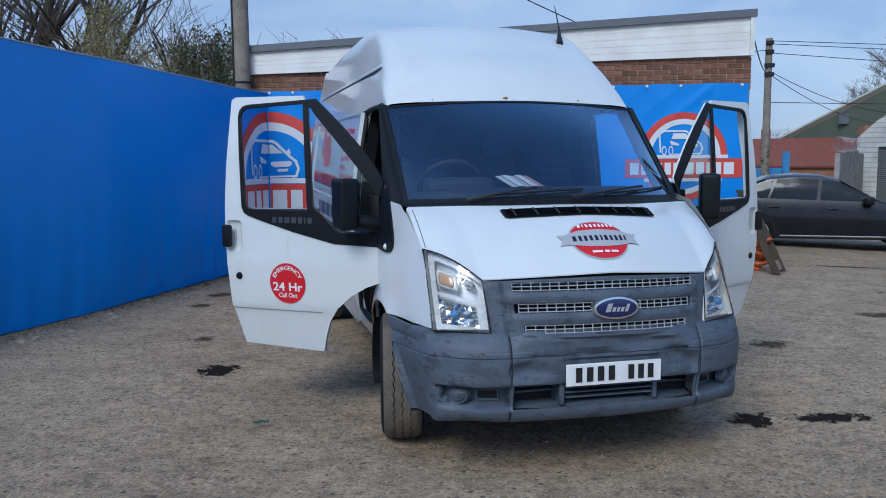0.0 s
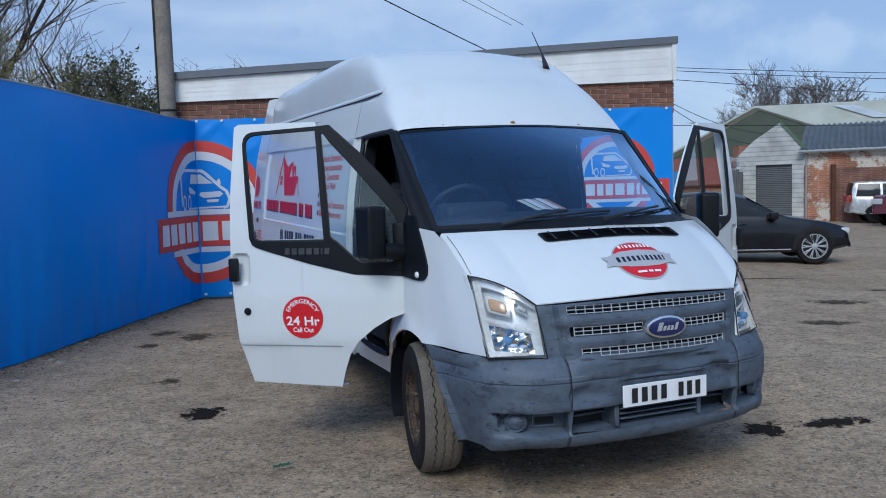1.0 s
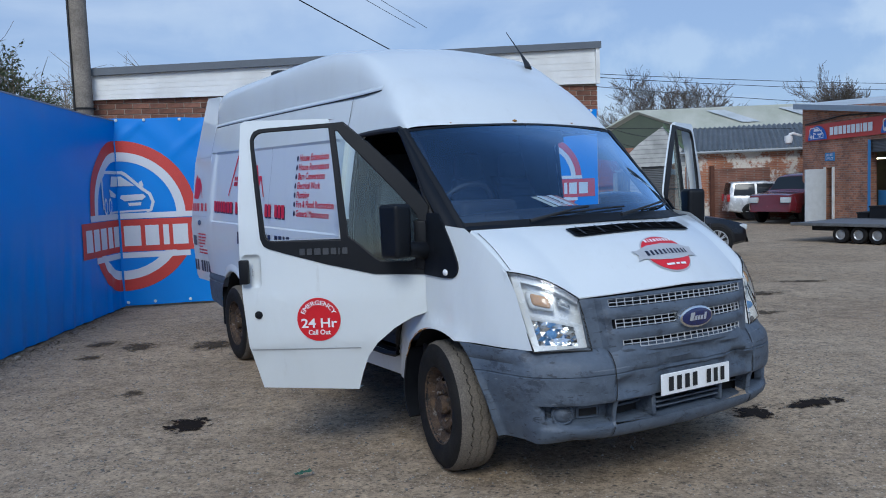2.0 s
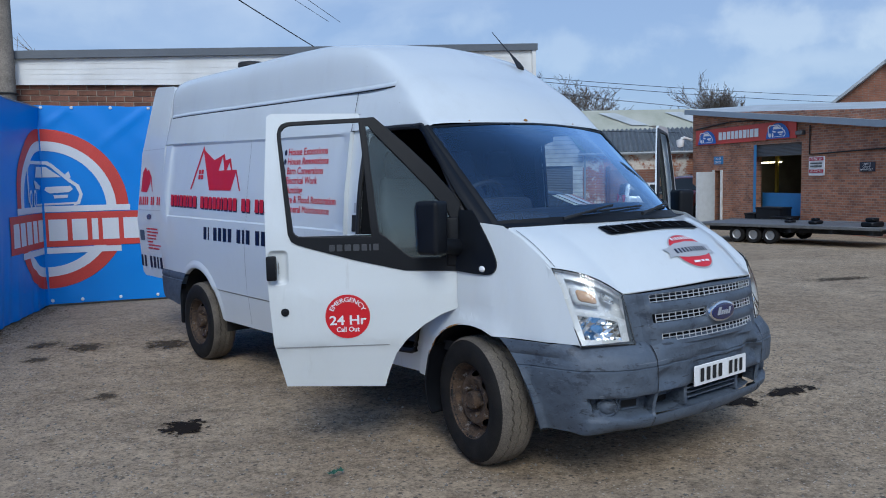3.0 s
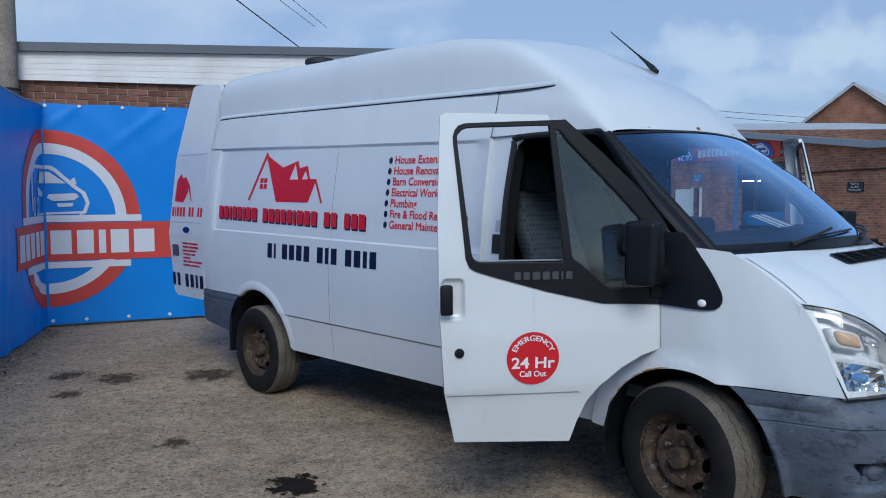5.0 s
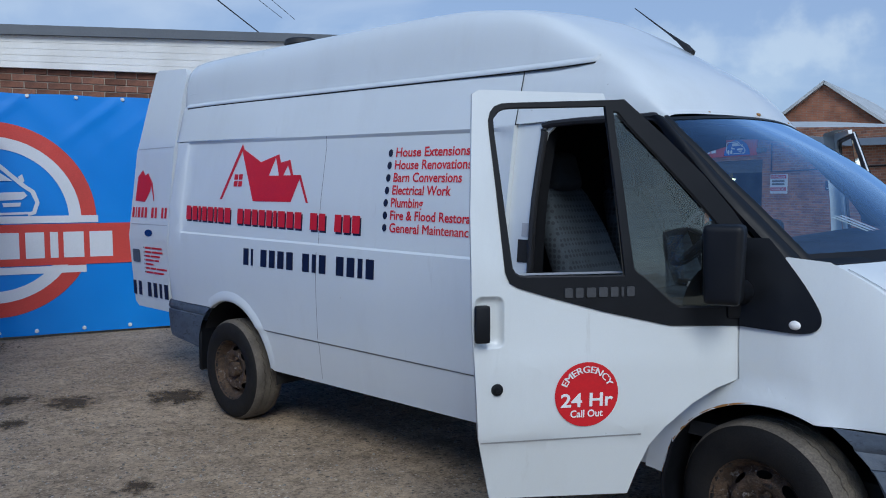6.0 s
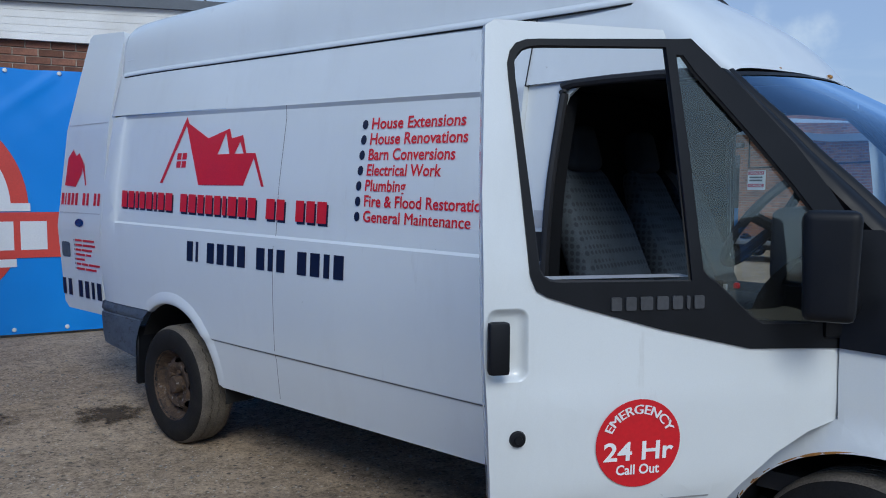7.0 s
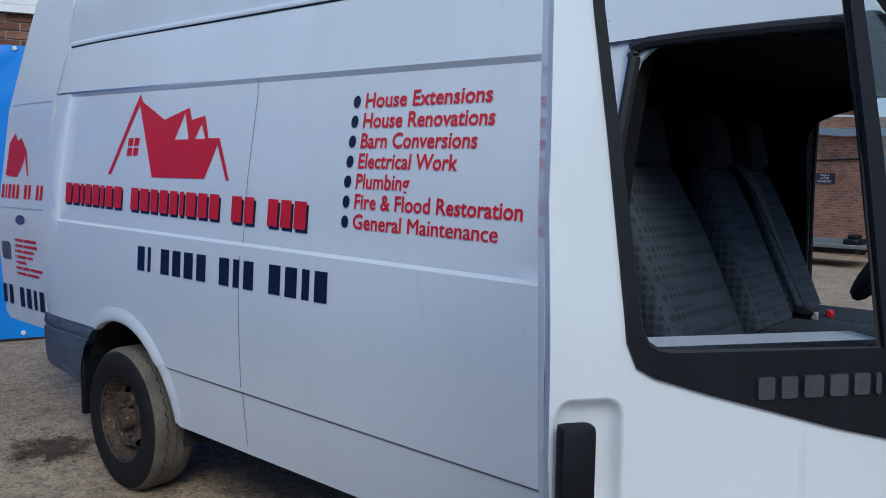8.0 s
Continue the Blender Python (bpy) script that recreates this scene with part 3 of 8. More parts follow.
# roof shell, from its front edge over the windscreen to the tail
STATIONS = [
    (-4.74, [(0.872, 1.955), (0.80, 2.20), (0.785, 2.24), (0.76, 2.40), (0.71, 2.49), (0.62, 2.545), (0.40, 2.585), (0, 2.60)]),
    (-4.62, [(0.886, 1.963), (0.82, 2.225), (0.805, 2.25), (0.785, 2.45), (0.745, 2.55), (0.66, 2.60), (0.42, 2.63), (0, 2.64)]),
    (-3.0, [(0.886, 1.93), (0.82, 2.195), (0.805, 2.22), (0.787, 2.43), (0.758, 2.53), (0.69, 2.580), (0.42, 2.606), (0, 2.618)]),
    (-2.0, [(0.886, 1.911), (0.82, 2.175), (0.805, 2.20), (0.787, 2.41), (0.760, 2.512), (0.695, 2.561), (0.42, 2.588), (0, 2.60)]),
    (-1.6, [(0.884, 1.907), (0.82, 2.165), (0.805, 2.19), (0.787, 2.385), (0.757, 2.482), (0.690, 2.527), (0.40, 2.553), (0, 2.568)]),
    (-1.25, [(0.88, 1.905), (0.825, 2.13), (0.805, 2.18), (0.786, 2.325), (0.757, 2.412), (0.680, 2.455), (0.35, 2.49), (0, 2.508)]),
    (-0.87, [(0.872, 1.915), (0.845, 2.05), (0.82, 2.13), (0.798, 2.192), (0.745, 2.234), (0.61, 2.264), (0.28, 2.285), (0, 2.293)]),
    (-0.64, [(0.862, 1.90), (0.853, 1.98), (0.83, 2.02), (0.78, 2.052), (0.68, 2.078), (0.50, 2.098), (0.25, 2.112), (0, 2.116)]),
    (-0.50, [(0.854, 1.885), (0.845, 1.895), (0.81, 1.903), (0.72, 1.91), (0.58, 1.914), (0.42, 1.918), (0.20, 1.921), (0, 1.922)]),
]


def roof_rows():
    flat = [[x] + [c for p in pr for c in p] for x, pr in STATIONS]
    rows = []
    for r in smooth_path(flat, 6):
        prof = smooth_path([(r[1 + 2 * i], r[2 + 2 * i]) for i in range(8)], 4)
        front = min(max((r[0] + 0.87) / 0.37, 0), 1)
        half = [(r[0] + 0.10 * front * (1 - (w / 0.854) ** 2), w, z) for w, z in prof]
        rows.append([(x, -w, z) for x, w, z in half] + [(x, w, z) for x, w, z in half[-2::-1]])
    return rows


rr = roof_rows()
bm = bmesh.new()
grid(bm, rr)
tail = [bm.verts.new((-4.77, y, z - 0.02)) for x, y, z in rr[0]]
bm.verts.ensure_lookup_table()
for i in range(len(tail) - 1):
    bm.faces.new((bm.verts[i], bm.verts[i + 1], tail[i + 1], tail[i]))
bmesh.ops.recalc_face_normals(bm, faces=bm.faces[:])
part("roof", bm, PAINT, van, "high moulded white roof with a sloping front cap", smooth=50)
for s in (-1, 1):
    bm = bmesh.new()
    line = [(-4.70, 0.818, 2.232), (-4.2, 0.818, 2.228), (-3.0, 0.818, 2.205), (-2.0, 0.818, 2.185), (-1.3, 0.822, 2.172), (-0.95, 0.812, 2.172), (-0.88, 0.80, 2.178)]
    fine = smooth_path(line, 8)
    grid(bm, [[(x, s * (w + a * (1 if i < len(fine) - 8 else (len(fine) - 1 - i) / 8)), z + b) for i, (x, w, z) in enumerate(fine)] for a, b in ((-0.01, 0.026), (0.006, 0.014), (0.010, 0.004), (0.008, -0.004), (-0.012, -0.006))])
    bmesh.ops.recalc_face_normals(bm, faces=bm.faces[:])
    part("roof_gutter", bm, PAINT, van)
    # a near-black strip paints in the shade below the gutter
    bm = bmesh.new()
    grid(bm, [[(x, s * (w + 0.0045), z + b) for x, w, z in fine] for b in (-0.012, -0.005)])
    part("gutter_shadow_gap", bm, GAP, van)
    # ribs along the roof's flank
    for k, (dz, w0) in enumerate(((0.105, 0.797), (0.185, 0.786))):
        bm = bmesh.new()
        tube(bm, [(x, s * (w0 - 0.005 - (0.006 if x > -1.7 else 0)), z + dz) for x, w, z in fine if x < -1.75], [0.0015 + 0.0045 * min(1.0, (-1.75 - x) / 0.5) for x, w, z in fine if x < -1.75], 8)
        part("roof_rib", bm, PAINT, van)
    # thin seams
    for pts in ([(-2.825, z) for z in np.linspace(0.40, 1.92, 24)], [(-1.318, z) for z in np.linspace(0.40, 1.88, 24)]):
        bm = bmesh.new()
        fo = side(s, 0.0015)
        grid(bm, [[fo(x + d, z) for x, z in pts] for d in (-0.0017, 0.0017)])
        part("panel_seam", bm, SEAM, van)
    bm = bmesh.new()
    grid(bm, [[(x + d, s * (w + 0.003), z) for x, w, z in ((-1.310, 0.886, 1.9), (-1.308, 0.852, 2.03), (-1.306, 0.82, 2.16))] for d in (-0.003, 0.003)])
    part("panel_seam", bm, GAP, van)
    # creases low on the side, their shade drawn as a grey strip
    bm = bmesh.new()
    fo = side(s, 0.001)
    grid(bm, [[fo(x, z) for x in np.linspace(-3.43, -1.33, 40)] for z in (0.634, 0.6375)])
    part("lower_swage_line", bm, SEAM, van)

# windscreen, its black surround, A-pillars
def screen(v, f, out=0.0):
    e = Vector((-0.50 + 0.10 * (1 - v * v), 0.872 * v, 1.922 - 0.037 * v * v))
    b = Vector((0.40 - 0.21 * v * v, 0.872 * v, 1.335 - 0.02 * v * v))
    p = e.lerp(b, f)
    p.x -= v ** 4 * float(np.interp(f, [0, 0.15, 0.5, 0.85, 1], [0, 0.035, 0.09, 0.10, 0.10]))  # the sides wrap round
    n = Vector((0.6, 0, 0.8))
    return p + n * (0.045 * math.sin(pi * min(max(f, 0), 1)) * (1 - 0.5 * v * v) + out)


V_ = np.linspace(-1, 1, 25)
bm = bmesh.new()
grid(bm, [[screen(lerp(-0.99, 0.985, (v + 1) / 2), f) for v in V_] for f in np.linspace(0.02, 0.975, 14)])
glass = part("windscreen", facing(bm, (1, 0, 1)), GLASS, van, "large raked windscreen reflecting the sky")
glass.visible_shadow = False
bm = bmesh.new()
for side_v in ((-1.012, -0.978), (0.965, 1.012)):
    grid(bm, [[screen(lerp(*side_v, k / 4), f, 0.003 + 0.005 * math.sin(pi * k / 4)) for k in range(5)] for f in np.linspace(-0.01, 1.03, 16)])
for f0, f1 in ((0.0, 0.025), (0.965, 1.03)):
    grid(bm, [[screen(0.985 * v, f, 0.003) for v in V_] for f in np.linspace(f0, f1, 5)])
bmesh.ops.recalc_face_normals(bm, faces=bm.faces[:])
part("windscreen_surround", bm, BLACK, van)
for s in (-1, 1):
    bm = bmesh.new()
    rows = []
    # from the screen's edge round to the door opening, and back inside
    for f in np.linspace(0.0, 1.0, 16):
        a = screen(s * 1.005, f, 0.0)
        z = a.z + 0.012
        x = float(np.interp(z, [1.31, 1.40, 1.64, 1.86, 1.90], [0.04, -0.050, -0.290, -0.505, -0.56]))
        e = Vector((x, s * (hw(x, z) + 0.004), z))
        if s > 0:
            e.y = lerp(a.y, e.y, 0.45)
        row = [a]
        for k in (0.25, 0.5, 0.75):
            row.append(a.lerp(e, k) + Vector((0.5, s * 0.75, 0.4)) * (0.016 * math.sin(pi * k)))
        row += [e, e + Vector((-0.02, -s * 0.012, -0.01)), e + Vector((-0.03, -s * 0.05, -0.01)), a.lerp(e, 0.5) + Vector((-0.03, -s * 0.09, -0.03)), a + Vector((-0.03, -s * 0.05, -0.04))]
        rows.append([tuple(p) for p in row])
    grid(bm, rows)
    bmesh.ops.recalc_face_normals(bm, faces=bm.faces[:])
    part("a_pillar", bm, BLACK, van)


# bonnet
def bonnet(v, f):
    a = abs(v)
    r = Vector((0.405 - 0.21 * v * v, 0.872 * v, 1.318 - 0.012 * v * v))
    if a < 0.76:
        e = Vector((0.880 - 0.122 * (a / 0.76) ** 2, 0.828 * v, 0.992 - 0.015 * (a / 0.76) ** 2))
    else:
        k = (a - 0.76) / 0.24
        e = Vector((lerp(0.758, 0.490, k) + 0.025 * math.sin(pi * k), math.copysign(lerp(0.629, 0.862, k), v), lerp(0.977, 1.112, k) + 0.022 * math.sin(pi * k)))
    p = r.lerp(e, f)
    bulge = 0.055 * math.sin(pi * f) * (1 - 0.75 * v * v) + 0.018 * f * (1 - a)
    return p + Vector((0.4, 0, 0.9)) * bulge


bm = bmesh.new()
grid(bm, [[bonnet(v, f) for v in sorted([*np.linspace(-1, 1, 49), -0.7599, 0.7599])] for f in np.linspace(0, 1, 22)])
edge = [bonnet(v, 1) for v in np.linspace(-0.76, 0.76, 30)]
grid(bm, [edge, [p + Vector((-0.001, 0, -0.006)) for p in edge], [p + Vector((-0.03, 0, -0.010)) for p in edge]])
for s in (-1, 1):
    grid(bm, [[bonnet(s, f) + Vector((0, s * a, b)) for f in np.linspace(0, 1, 22)] for a, b in ((0, 0), (0.010, -0.010), (0.016, -0.07))])
part("bonnet", bm, PAINT, van, "sloping white bonnet with a dark air vent")
for s in (-1, 1):
    bm = bmesh.new()
    grid(bm, [[bonnet(s * 0.985, f) + Vector((0, s * d, 0.003)) for f in np.linspace(0.10, 0.98, 18)] for d in (0.0, 0.0035)])
    part("bonnet_gap", bm, GAP, van)
bm = bmesh.new()
CV = np.linspace(-1.0, 1.0, 31)
grid(bm, [[screen(v, 0.99, 0.002) for v in CV], [screen(v, 1.0).lerp(bonnet(v, 0.0), 0.5) + Vector((0, 0, -0.004)) for v in CV], [bonnet(v, 0.0) + Vector((0.0, 0, 0.003)) for v in CV], [bonnet(v, 0.03) + Vector((0.0, 0, -0.02)) for v in CV]])
part("scuttle_panel", bm, BLACK, van, "black plastic scuttle below the windscreen")
# vent in the bonnet
bm = bmesh.new()
vent = lambda u, v: tuple(bonnet(u / 0.86, v) + Vector((0.003, 0, 0.006)))
part("bonnet_vent", sheet([rrect(-0.43, 0.47, 0.125, 0.31, 0.03)], vent, 0.06), BLACK, van, "black slatted bonnet vent")
for k in range(5):
    f = 0.148 + 0.031 * k
    bm = bmesh.new()
    grid(bm, [[bonnet(u, f + d) + Vector((0.006, 0, 0.012 if d > 0 else 0.004)) for u in np.linspace(-0.48, 0.53, 24)] for d in (0.0, 0.014)])
    part("vent_slat", bm, INTERIOR, van)
for u in np.linspace(-0.44, 0.49, 8):
    bm = bmesh.new()
    grid(bm, [[bonnet(u + d, f) + Vector((0.006, 0, 0.013)) for f in np.linspace(0.135, 0.30, 4)] for d in (0, 0.012)])
    part("vent_rib", bm, INTERIOR, van)


# front bumper and grille panel
PLAN = smooth_path([(0.44, 0.972), (0.515, 0.954), (0.60, 0.930), (0.68, 0.903), (0.752, 0.850), (0.805, 0.793), (0.848, 0.730), (0.874, 0.673), (0.900, 0.544), (0.913, 0.400), (0.921, 0.200), (0.924, 0.0)], 4)
PLAN = sorted([p for p in PLAN if not 0.510 < p[1] < 0.536] + [(0.904, 0.512), (0.894, 0.524), (0.901, 0.536)], key=lambda p: -p[1])


def pocket(y, z):
    """Depth of the hollow that holds the fog lamp cover and the air slot."""
    if not 0.37 < z < 0.474:
        return 0.0
    low = float(np.interp(y, [0.70, 0.80, 0.86], [0.37, 0.385, 0.44]))
    return 0.080 * min(max((0.868 - y) / 0.03, 0), 1) * min(max((y - 0.537) / 0.004, 0), 1) * min(max((z - low) / 0.012, 0.05), 1)


def bumper_row(z, inset):
    x0 = math.sqrt(max(0.475 ** 2 - (z - 0.33) ** 2, 0.0)) if z > 0.33 else 0.475
    pts = [(x0, 1.003), (lerp(x0, 0.44, 0.5), 0.988)] + PLAN
    row = []
    for i, (x, y) in enumerate(pts):
        x = max(x, x0 + 0.003 * i)
        k = inset
        if z > 0.68:  # the top leans back under the lamps, less so under the grille and the wing
            k *= float(np.interp(y, [0.42, 0.53, 0.87, 0.95], [0.36, 1, 1, 0.0]))
        elif z < 0.5:
            k *= float(np.interp(y, [0.0, 0.45, 0.74, 0.90], [0.4, 0.8, 1, 0]))
        d = pocket(y, z)
        tuck = float(np.interp(z, [0.28, 0.36, 0.56], [0.072, 0.042, 0.0])) * float(np.interp(y, [0.86, 0.93], [0, 1]))
        row.append((x - k - 0.85 * d, y - k * 0.6 * (y > 0.6) - 0.4 * d - tuck, z))
    return row


ROWS_Z = [(0.282, 0.115), (0.286, 0.080), (0.302, 0.048), (0.325, 0.030), (0.346, 0.022), (0.358, 0.024), (0.366, 0.034), (0.374, 0.036), (0.387, 0.034), (0.405, 0.032), (0.430, 0.028), (0.455, 0.022), (0.470, 0.016), (0.477, 0.010)]
ROWS_Z += [(0.486, 0.004)] + [(z, 0.0) for z in (0.505, 0.522, 0.54, 0.556, 0.572, 0.588, 0.600)] + [(0.608, 0.0), (0.613, 0.008), (0.618, 0.003), (0.634, 0.005), (0.650, 0.008), (0.668, 0.015), (0.686, 0.026), (0.704, 0.040), (0.720, 0.056), (0.730, 0.070), (0.737, 0.095)]
full = []
for z, ins in ROWS_Z:
    half = bumper_row(z, ins)
    full.append([(x, -y, z) for x, y, z in half] + [(x, y, z) for x, y, z in half[-2::-1]])


def bumper_x(y, z):
    """How far ahead the bumper's skin lies at a place across and a height."""
    ins = float(np.interp(z, [r[0] for r in ROWS_Z], [r[1] for r in ROWS_Z]))
    row = sorted((q[1], q[0]) for q in bumper_row(z, ins)[2:])
    return float(np.interp(abs(y), [q[0] for q in row], [q[1] for q in row]))


def bumper_hole(i, j):
    z0, z1 = ROWS_Z[i][0], ROWS_Z[i + 1][0]
    y = abs((full[i][j][1] + full[i][j + 1][1]) / 2)
    return z0 >= 0.357 and z1 <= 0.478 and y < 0.50


bm = bmesh.new()
grid(bm, full, bumper_hole)
# knocks, creases and waviness of an old bumper
DENTS = [(-0.44, 0.545, 0.10, 0.05, 0.030), (-0.37, 0.600, 0.05, 0.035, 0.018), (0.38, 0.585, 0.07, 0.055, 0.032), (0.47, 0.545, 0.035, 0.06, 0.022), (0.30, 0.66, 0.06, 0.025, 0.016), (-0.70, 0.530, 0.05, 0.05, 0.014), (-0.10, 0.625, 0.12, 0.025, 0.012), (0.12, 0.645, 0.09, 0.02, 0.012)]
for v in bm.verts:
    y, z = v.co.y, v.co.z
    if abs(y) < 0.9 and z > 0.29:
        v.co.x += 0.012 * noise.noise((y * 7.3, z * 13.0, 3.1)) * (1.5 if abs(y) < 0.55 and z > 0.48 else 0.4)
        v.co.x += 0.005 * noise.noise((y * 21.0, z * 27.0, 8.4)) * (z > 0.48)
        if abs(y) < 0.29 and 0.45 < z < 0.59:
            v.co.x -= 0.012
        for cy, cz, ry, rz, deep in DENTS:
            q = ((y - cy + 0.3 * (z - cz)) / ry) ** 2 + ((z - cz) / rz) ** 2
            if q < 1 and z > 0.48:
                v.co.x -= deep * (1 - q) ** 0.6
thicken(bm, 0.012, (1, 0, 0))
bmesh.ops.recalc_face_normals(bm, faces=bm.faces[:])
bumper = part("front_bumper", bm, BUMPER, van, "scuffed and dented grey plastic front bumper", smooth=38)
bm = bmesh.new()
box(bm, 0.60, 0.77, -0.54, 0.54, 0.33, 0.49)
part("intake_backing", bm, GAP, bumper)
bm = bmesh.new()
grid(bm, [[(x - 0.30 * y * y, y, z) for y in np.linspace(-0.51, 0.51, 24)] for x, z in ((0.905, 0.352), (0.86, 0.366), (0.76, 0.372))])
part("intake_floor", bm, BUMPER, bumper)
for lo, hi, rnd_ in [((0.82, -0.24, z), (0.884, 0.24, z + 0.008), 0.002) for z in (0.393, 0.418, 0.443)] + [((0.76, y - 0.014, 0.36), (0.886, y + 0.014, 0.47), 0.005) for y in (-0.26, 0.26)] + [((0.74, y - 0.14, 0.415), (0.80, y + 0.14, 0.427), 0.003) for y in (-0.40, 0.40)]:
    bm = bmesh.new()
    box(bm, lo[0], hi[0], lo[1], hi[1], lo[2], hi[2], rnd_)
    part("intake_slat", bm, BUMPER, bumper)
for s in (-1, 1):
    bm = bmesh.new()
    lathe(bm, [(0.0, 0.016), (0.024, 0.014), (0.038, 0.006), (0.042, 0.0), (0.046, 0.0), (0.051, 0.010), (0.055, 0.006), (0.057, -0.03)], 24, "X")
    a = radians(42) * s
    for v in bm.verts:
        c = v.co.copy()
        v.co = Vector((0.768 + c.x * math.cos(a) - c.y * math.sin(a), s * 0.758 + c.x * math.sin(a) + c.y * math.cos(a), 0.425 + c.z * 0.88))
    part("fog_lamp_blank", bm, BUMPER, bumper, "round grey fog lamp cover")
    for nm, mt, y0, y1, z0, z1, d, wall in (("air_slot", GAP, 0.568, 0.655, 0.402, 0.438, 0.004, 0), ("air_slot_frame", BUMPER, 0.560, 0.664, 0.394, 0.446, 0.003, 1)):
        bm = bmesh.new()
        face = lambda u, w: (bumper_x(u, 0.42) + d, s * u, w)
        if wall:
            loop = rrect(y0, y1, z0, z1, 0.006)
            tube(bm, [face(u, w) for u, w in loop + loop[:1]], 0.006, 5)
        else:
            grid(bm, [[face(u, w) for u in np.linspace(y0, y1, 5)] for w in (z0, z1)])
        part(nm, bm, mt, bumper)
    for z0, z1 in ((0.288, 0.352), (0.484, 0.728)):
        bm = bmesh.new()
        grid(bm, [[(bumper_x(0.524, z) + 0.008, s * (0.524 + d), z) for z in np.linspace(z0, z1, 12)] for d in (-0.003, 0.003)])
        part("bumper_joint", bm, GAP, bumper)

SLOTS = ((0.722, 0.764, 0.443), (0.824, 0.866, 0.472), (0.926, 0.968, 0.500))


def grille_point(y, z):
    f = (z - 0.735) / 0.25
    x = 0.928 - 0.045 * f - 0.105 * (y / 0.62) ** 2 * (1 - 0.15 * f)
    if abs(y) > 0.86 * grille_half(z):
        x -= 0.028
    return Vector((x, y, z))


def grille_half(z):
    return lerp(0.607, 0.631, (z - 0.735) / 0.25)


zs = [0.70, 0.722, 0.764, 0.79, 0.806, 0.824, 0.866, 0.89, 0.908, 0.926, 0.968, 0.988]
ycols = sorted([s * a for s in (-1, 1) for a in (1.0, 0.93, 0.885, 0.86, 0.80, 0.74, 0.55, 0.36, 0.18)] + [0.0])
rows = [[grille_point(grille_half(z) * u, z) + Vector((0.012 if z in (0.79, 0.806, 0.89, 0.908) and abs(u) < 0.85 else 0, 0, 0)) for u in ycols] for z in zs]
rows[-1] = [p + Vector((-0.012, 0, -0.014 * (p.y / 0.63) ** 2)) for p in rows[-1]]
bm = bmesh.new()
grid(bm, rows, lambda i, j: any(abs(zs[i] - a) < 1e-6 for a, b, c in SLOTS) and max(abs(ycols[j]), abs(ycols[j + 1])) <= 0.81 - 0.06 * (i < 3))
thicken(bm, 0.025, (1, 0, 0))
bmesh.ops.recalc_face_normals(bm, faces=bm.faces[:])
bmesh.ops.bevel(bm, geom=[e for e in bm.edges if len(e.link_faces) == 2 and e.calc_face_angle(0) > 0.9], offset=0.004, segments=1, affect="EDGES")
grille = part("grille_panel", bm, BUMPER, van, "grey plastic grille with three silver mesh slots", smooth=40)
bm = bmesh.new()
grid(bm, [[grille_point(y, z) + Vector((-0.06, 0, 0)) for y in np.linspace(-0.56, 0.56, 12)] for z in (0.70, 0.99)])
part("grille_backing", bm, GAP, grille)
for z0, z1, hwid in SLOTS:
    bm = bmesh.new()
    for k in range(3):
        z = lerp(z0, z1, 0.06 + 0.44 * k)
        tube(bm, [grille_point(y, z) + Vector((-0.006, 0, 0)) for y in np.linspace(-hwid, hwid, 20)], 0.0030, 4)
    n = int(hwid * 2 / 0.0445)
    for k in range(n + 1):
        y = lerp(-hwid, hwid, k / n)
        tube(bm, [grille_point(y, z0 - 0.002) + Vector((-0.006, 0, 0)), grille_point(y, z1 + 0.002) + Vector((-0.006, 0, 0))], 0.0030, 4)
    part("grille_mesh", bm, SILVER, grille, "silver wire grille mesh")
# oval badge
bm = bmesh.new()
lathe(bm, [(0.0, 0.020), (0.10, 0.020), (0.118, 0.016), (0.122, 0.0), (0.122, -0.02)], 40, "X")
for v in bm.verts:
    v.co = Vector((0.925 + v.co.x, v.co.y * 1.05, 0.838 + v.co.z * 0.46))
badge = part("oval_badge", bm, CHROME, van, "chrome-rimmed dark blue oval badge")
bm = bmesh.new()
lathe(bm, [(0.0, 0.025), (0.085, 0.0245), (0.104, 0.022), (0.106, 0.018)], 40, "X")
for v in bm.verts:
    v.co = Vector((0.925 + v.co.x, v.co.y * 1.05, 0.838 + v.co.z * 0.43))
part("badge_enamel", bm, BLUEBADGE, badge)
for a, b, zz in ((-0.066, -0.040, 0.040), (-0.032, -0.016, 0.022), (-0.008, 0.006, 0.022), (0.014, 0.030, 0.022), (0.040, 0.056, 0.036)):
    bm = bmesh.new()
    box(bm, 0.949, 0.952, a, b, 0.822, 0.822 + zz)
    for v in bm.verts:
        v.co.y += 0.35 * (v.co.z - 0.822)
    part("badge_bar", bm, SILVER, badge)
# number plate with plain bars
bm = bmesh.new()
box(bm, 0.936, 0.944, -0.262, 0.262, 0.468, 0.575, 0.002)
for v in bm.verts:
    v.co.x -= 0.05 * v.co.y ** 2
plate = part("number_plate", bm, WHITE, van, "white front number plate")
bars("plate_bar", GAP, plate, -0.215, 0.215, 0.486, 0.558, [0.8, 0.8, 0.8, 0.8, -0.7, 0.8, 0.8, 0.8], 0.55, lambda a, b: (0.947 - 0.05 * a * a, a, b))

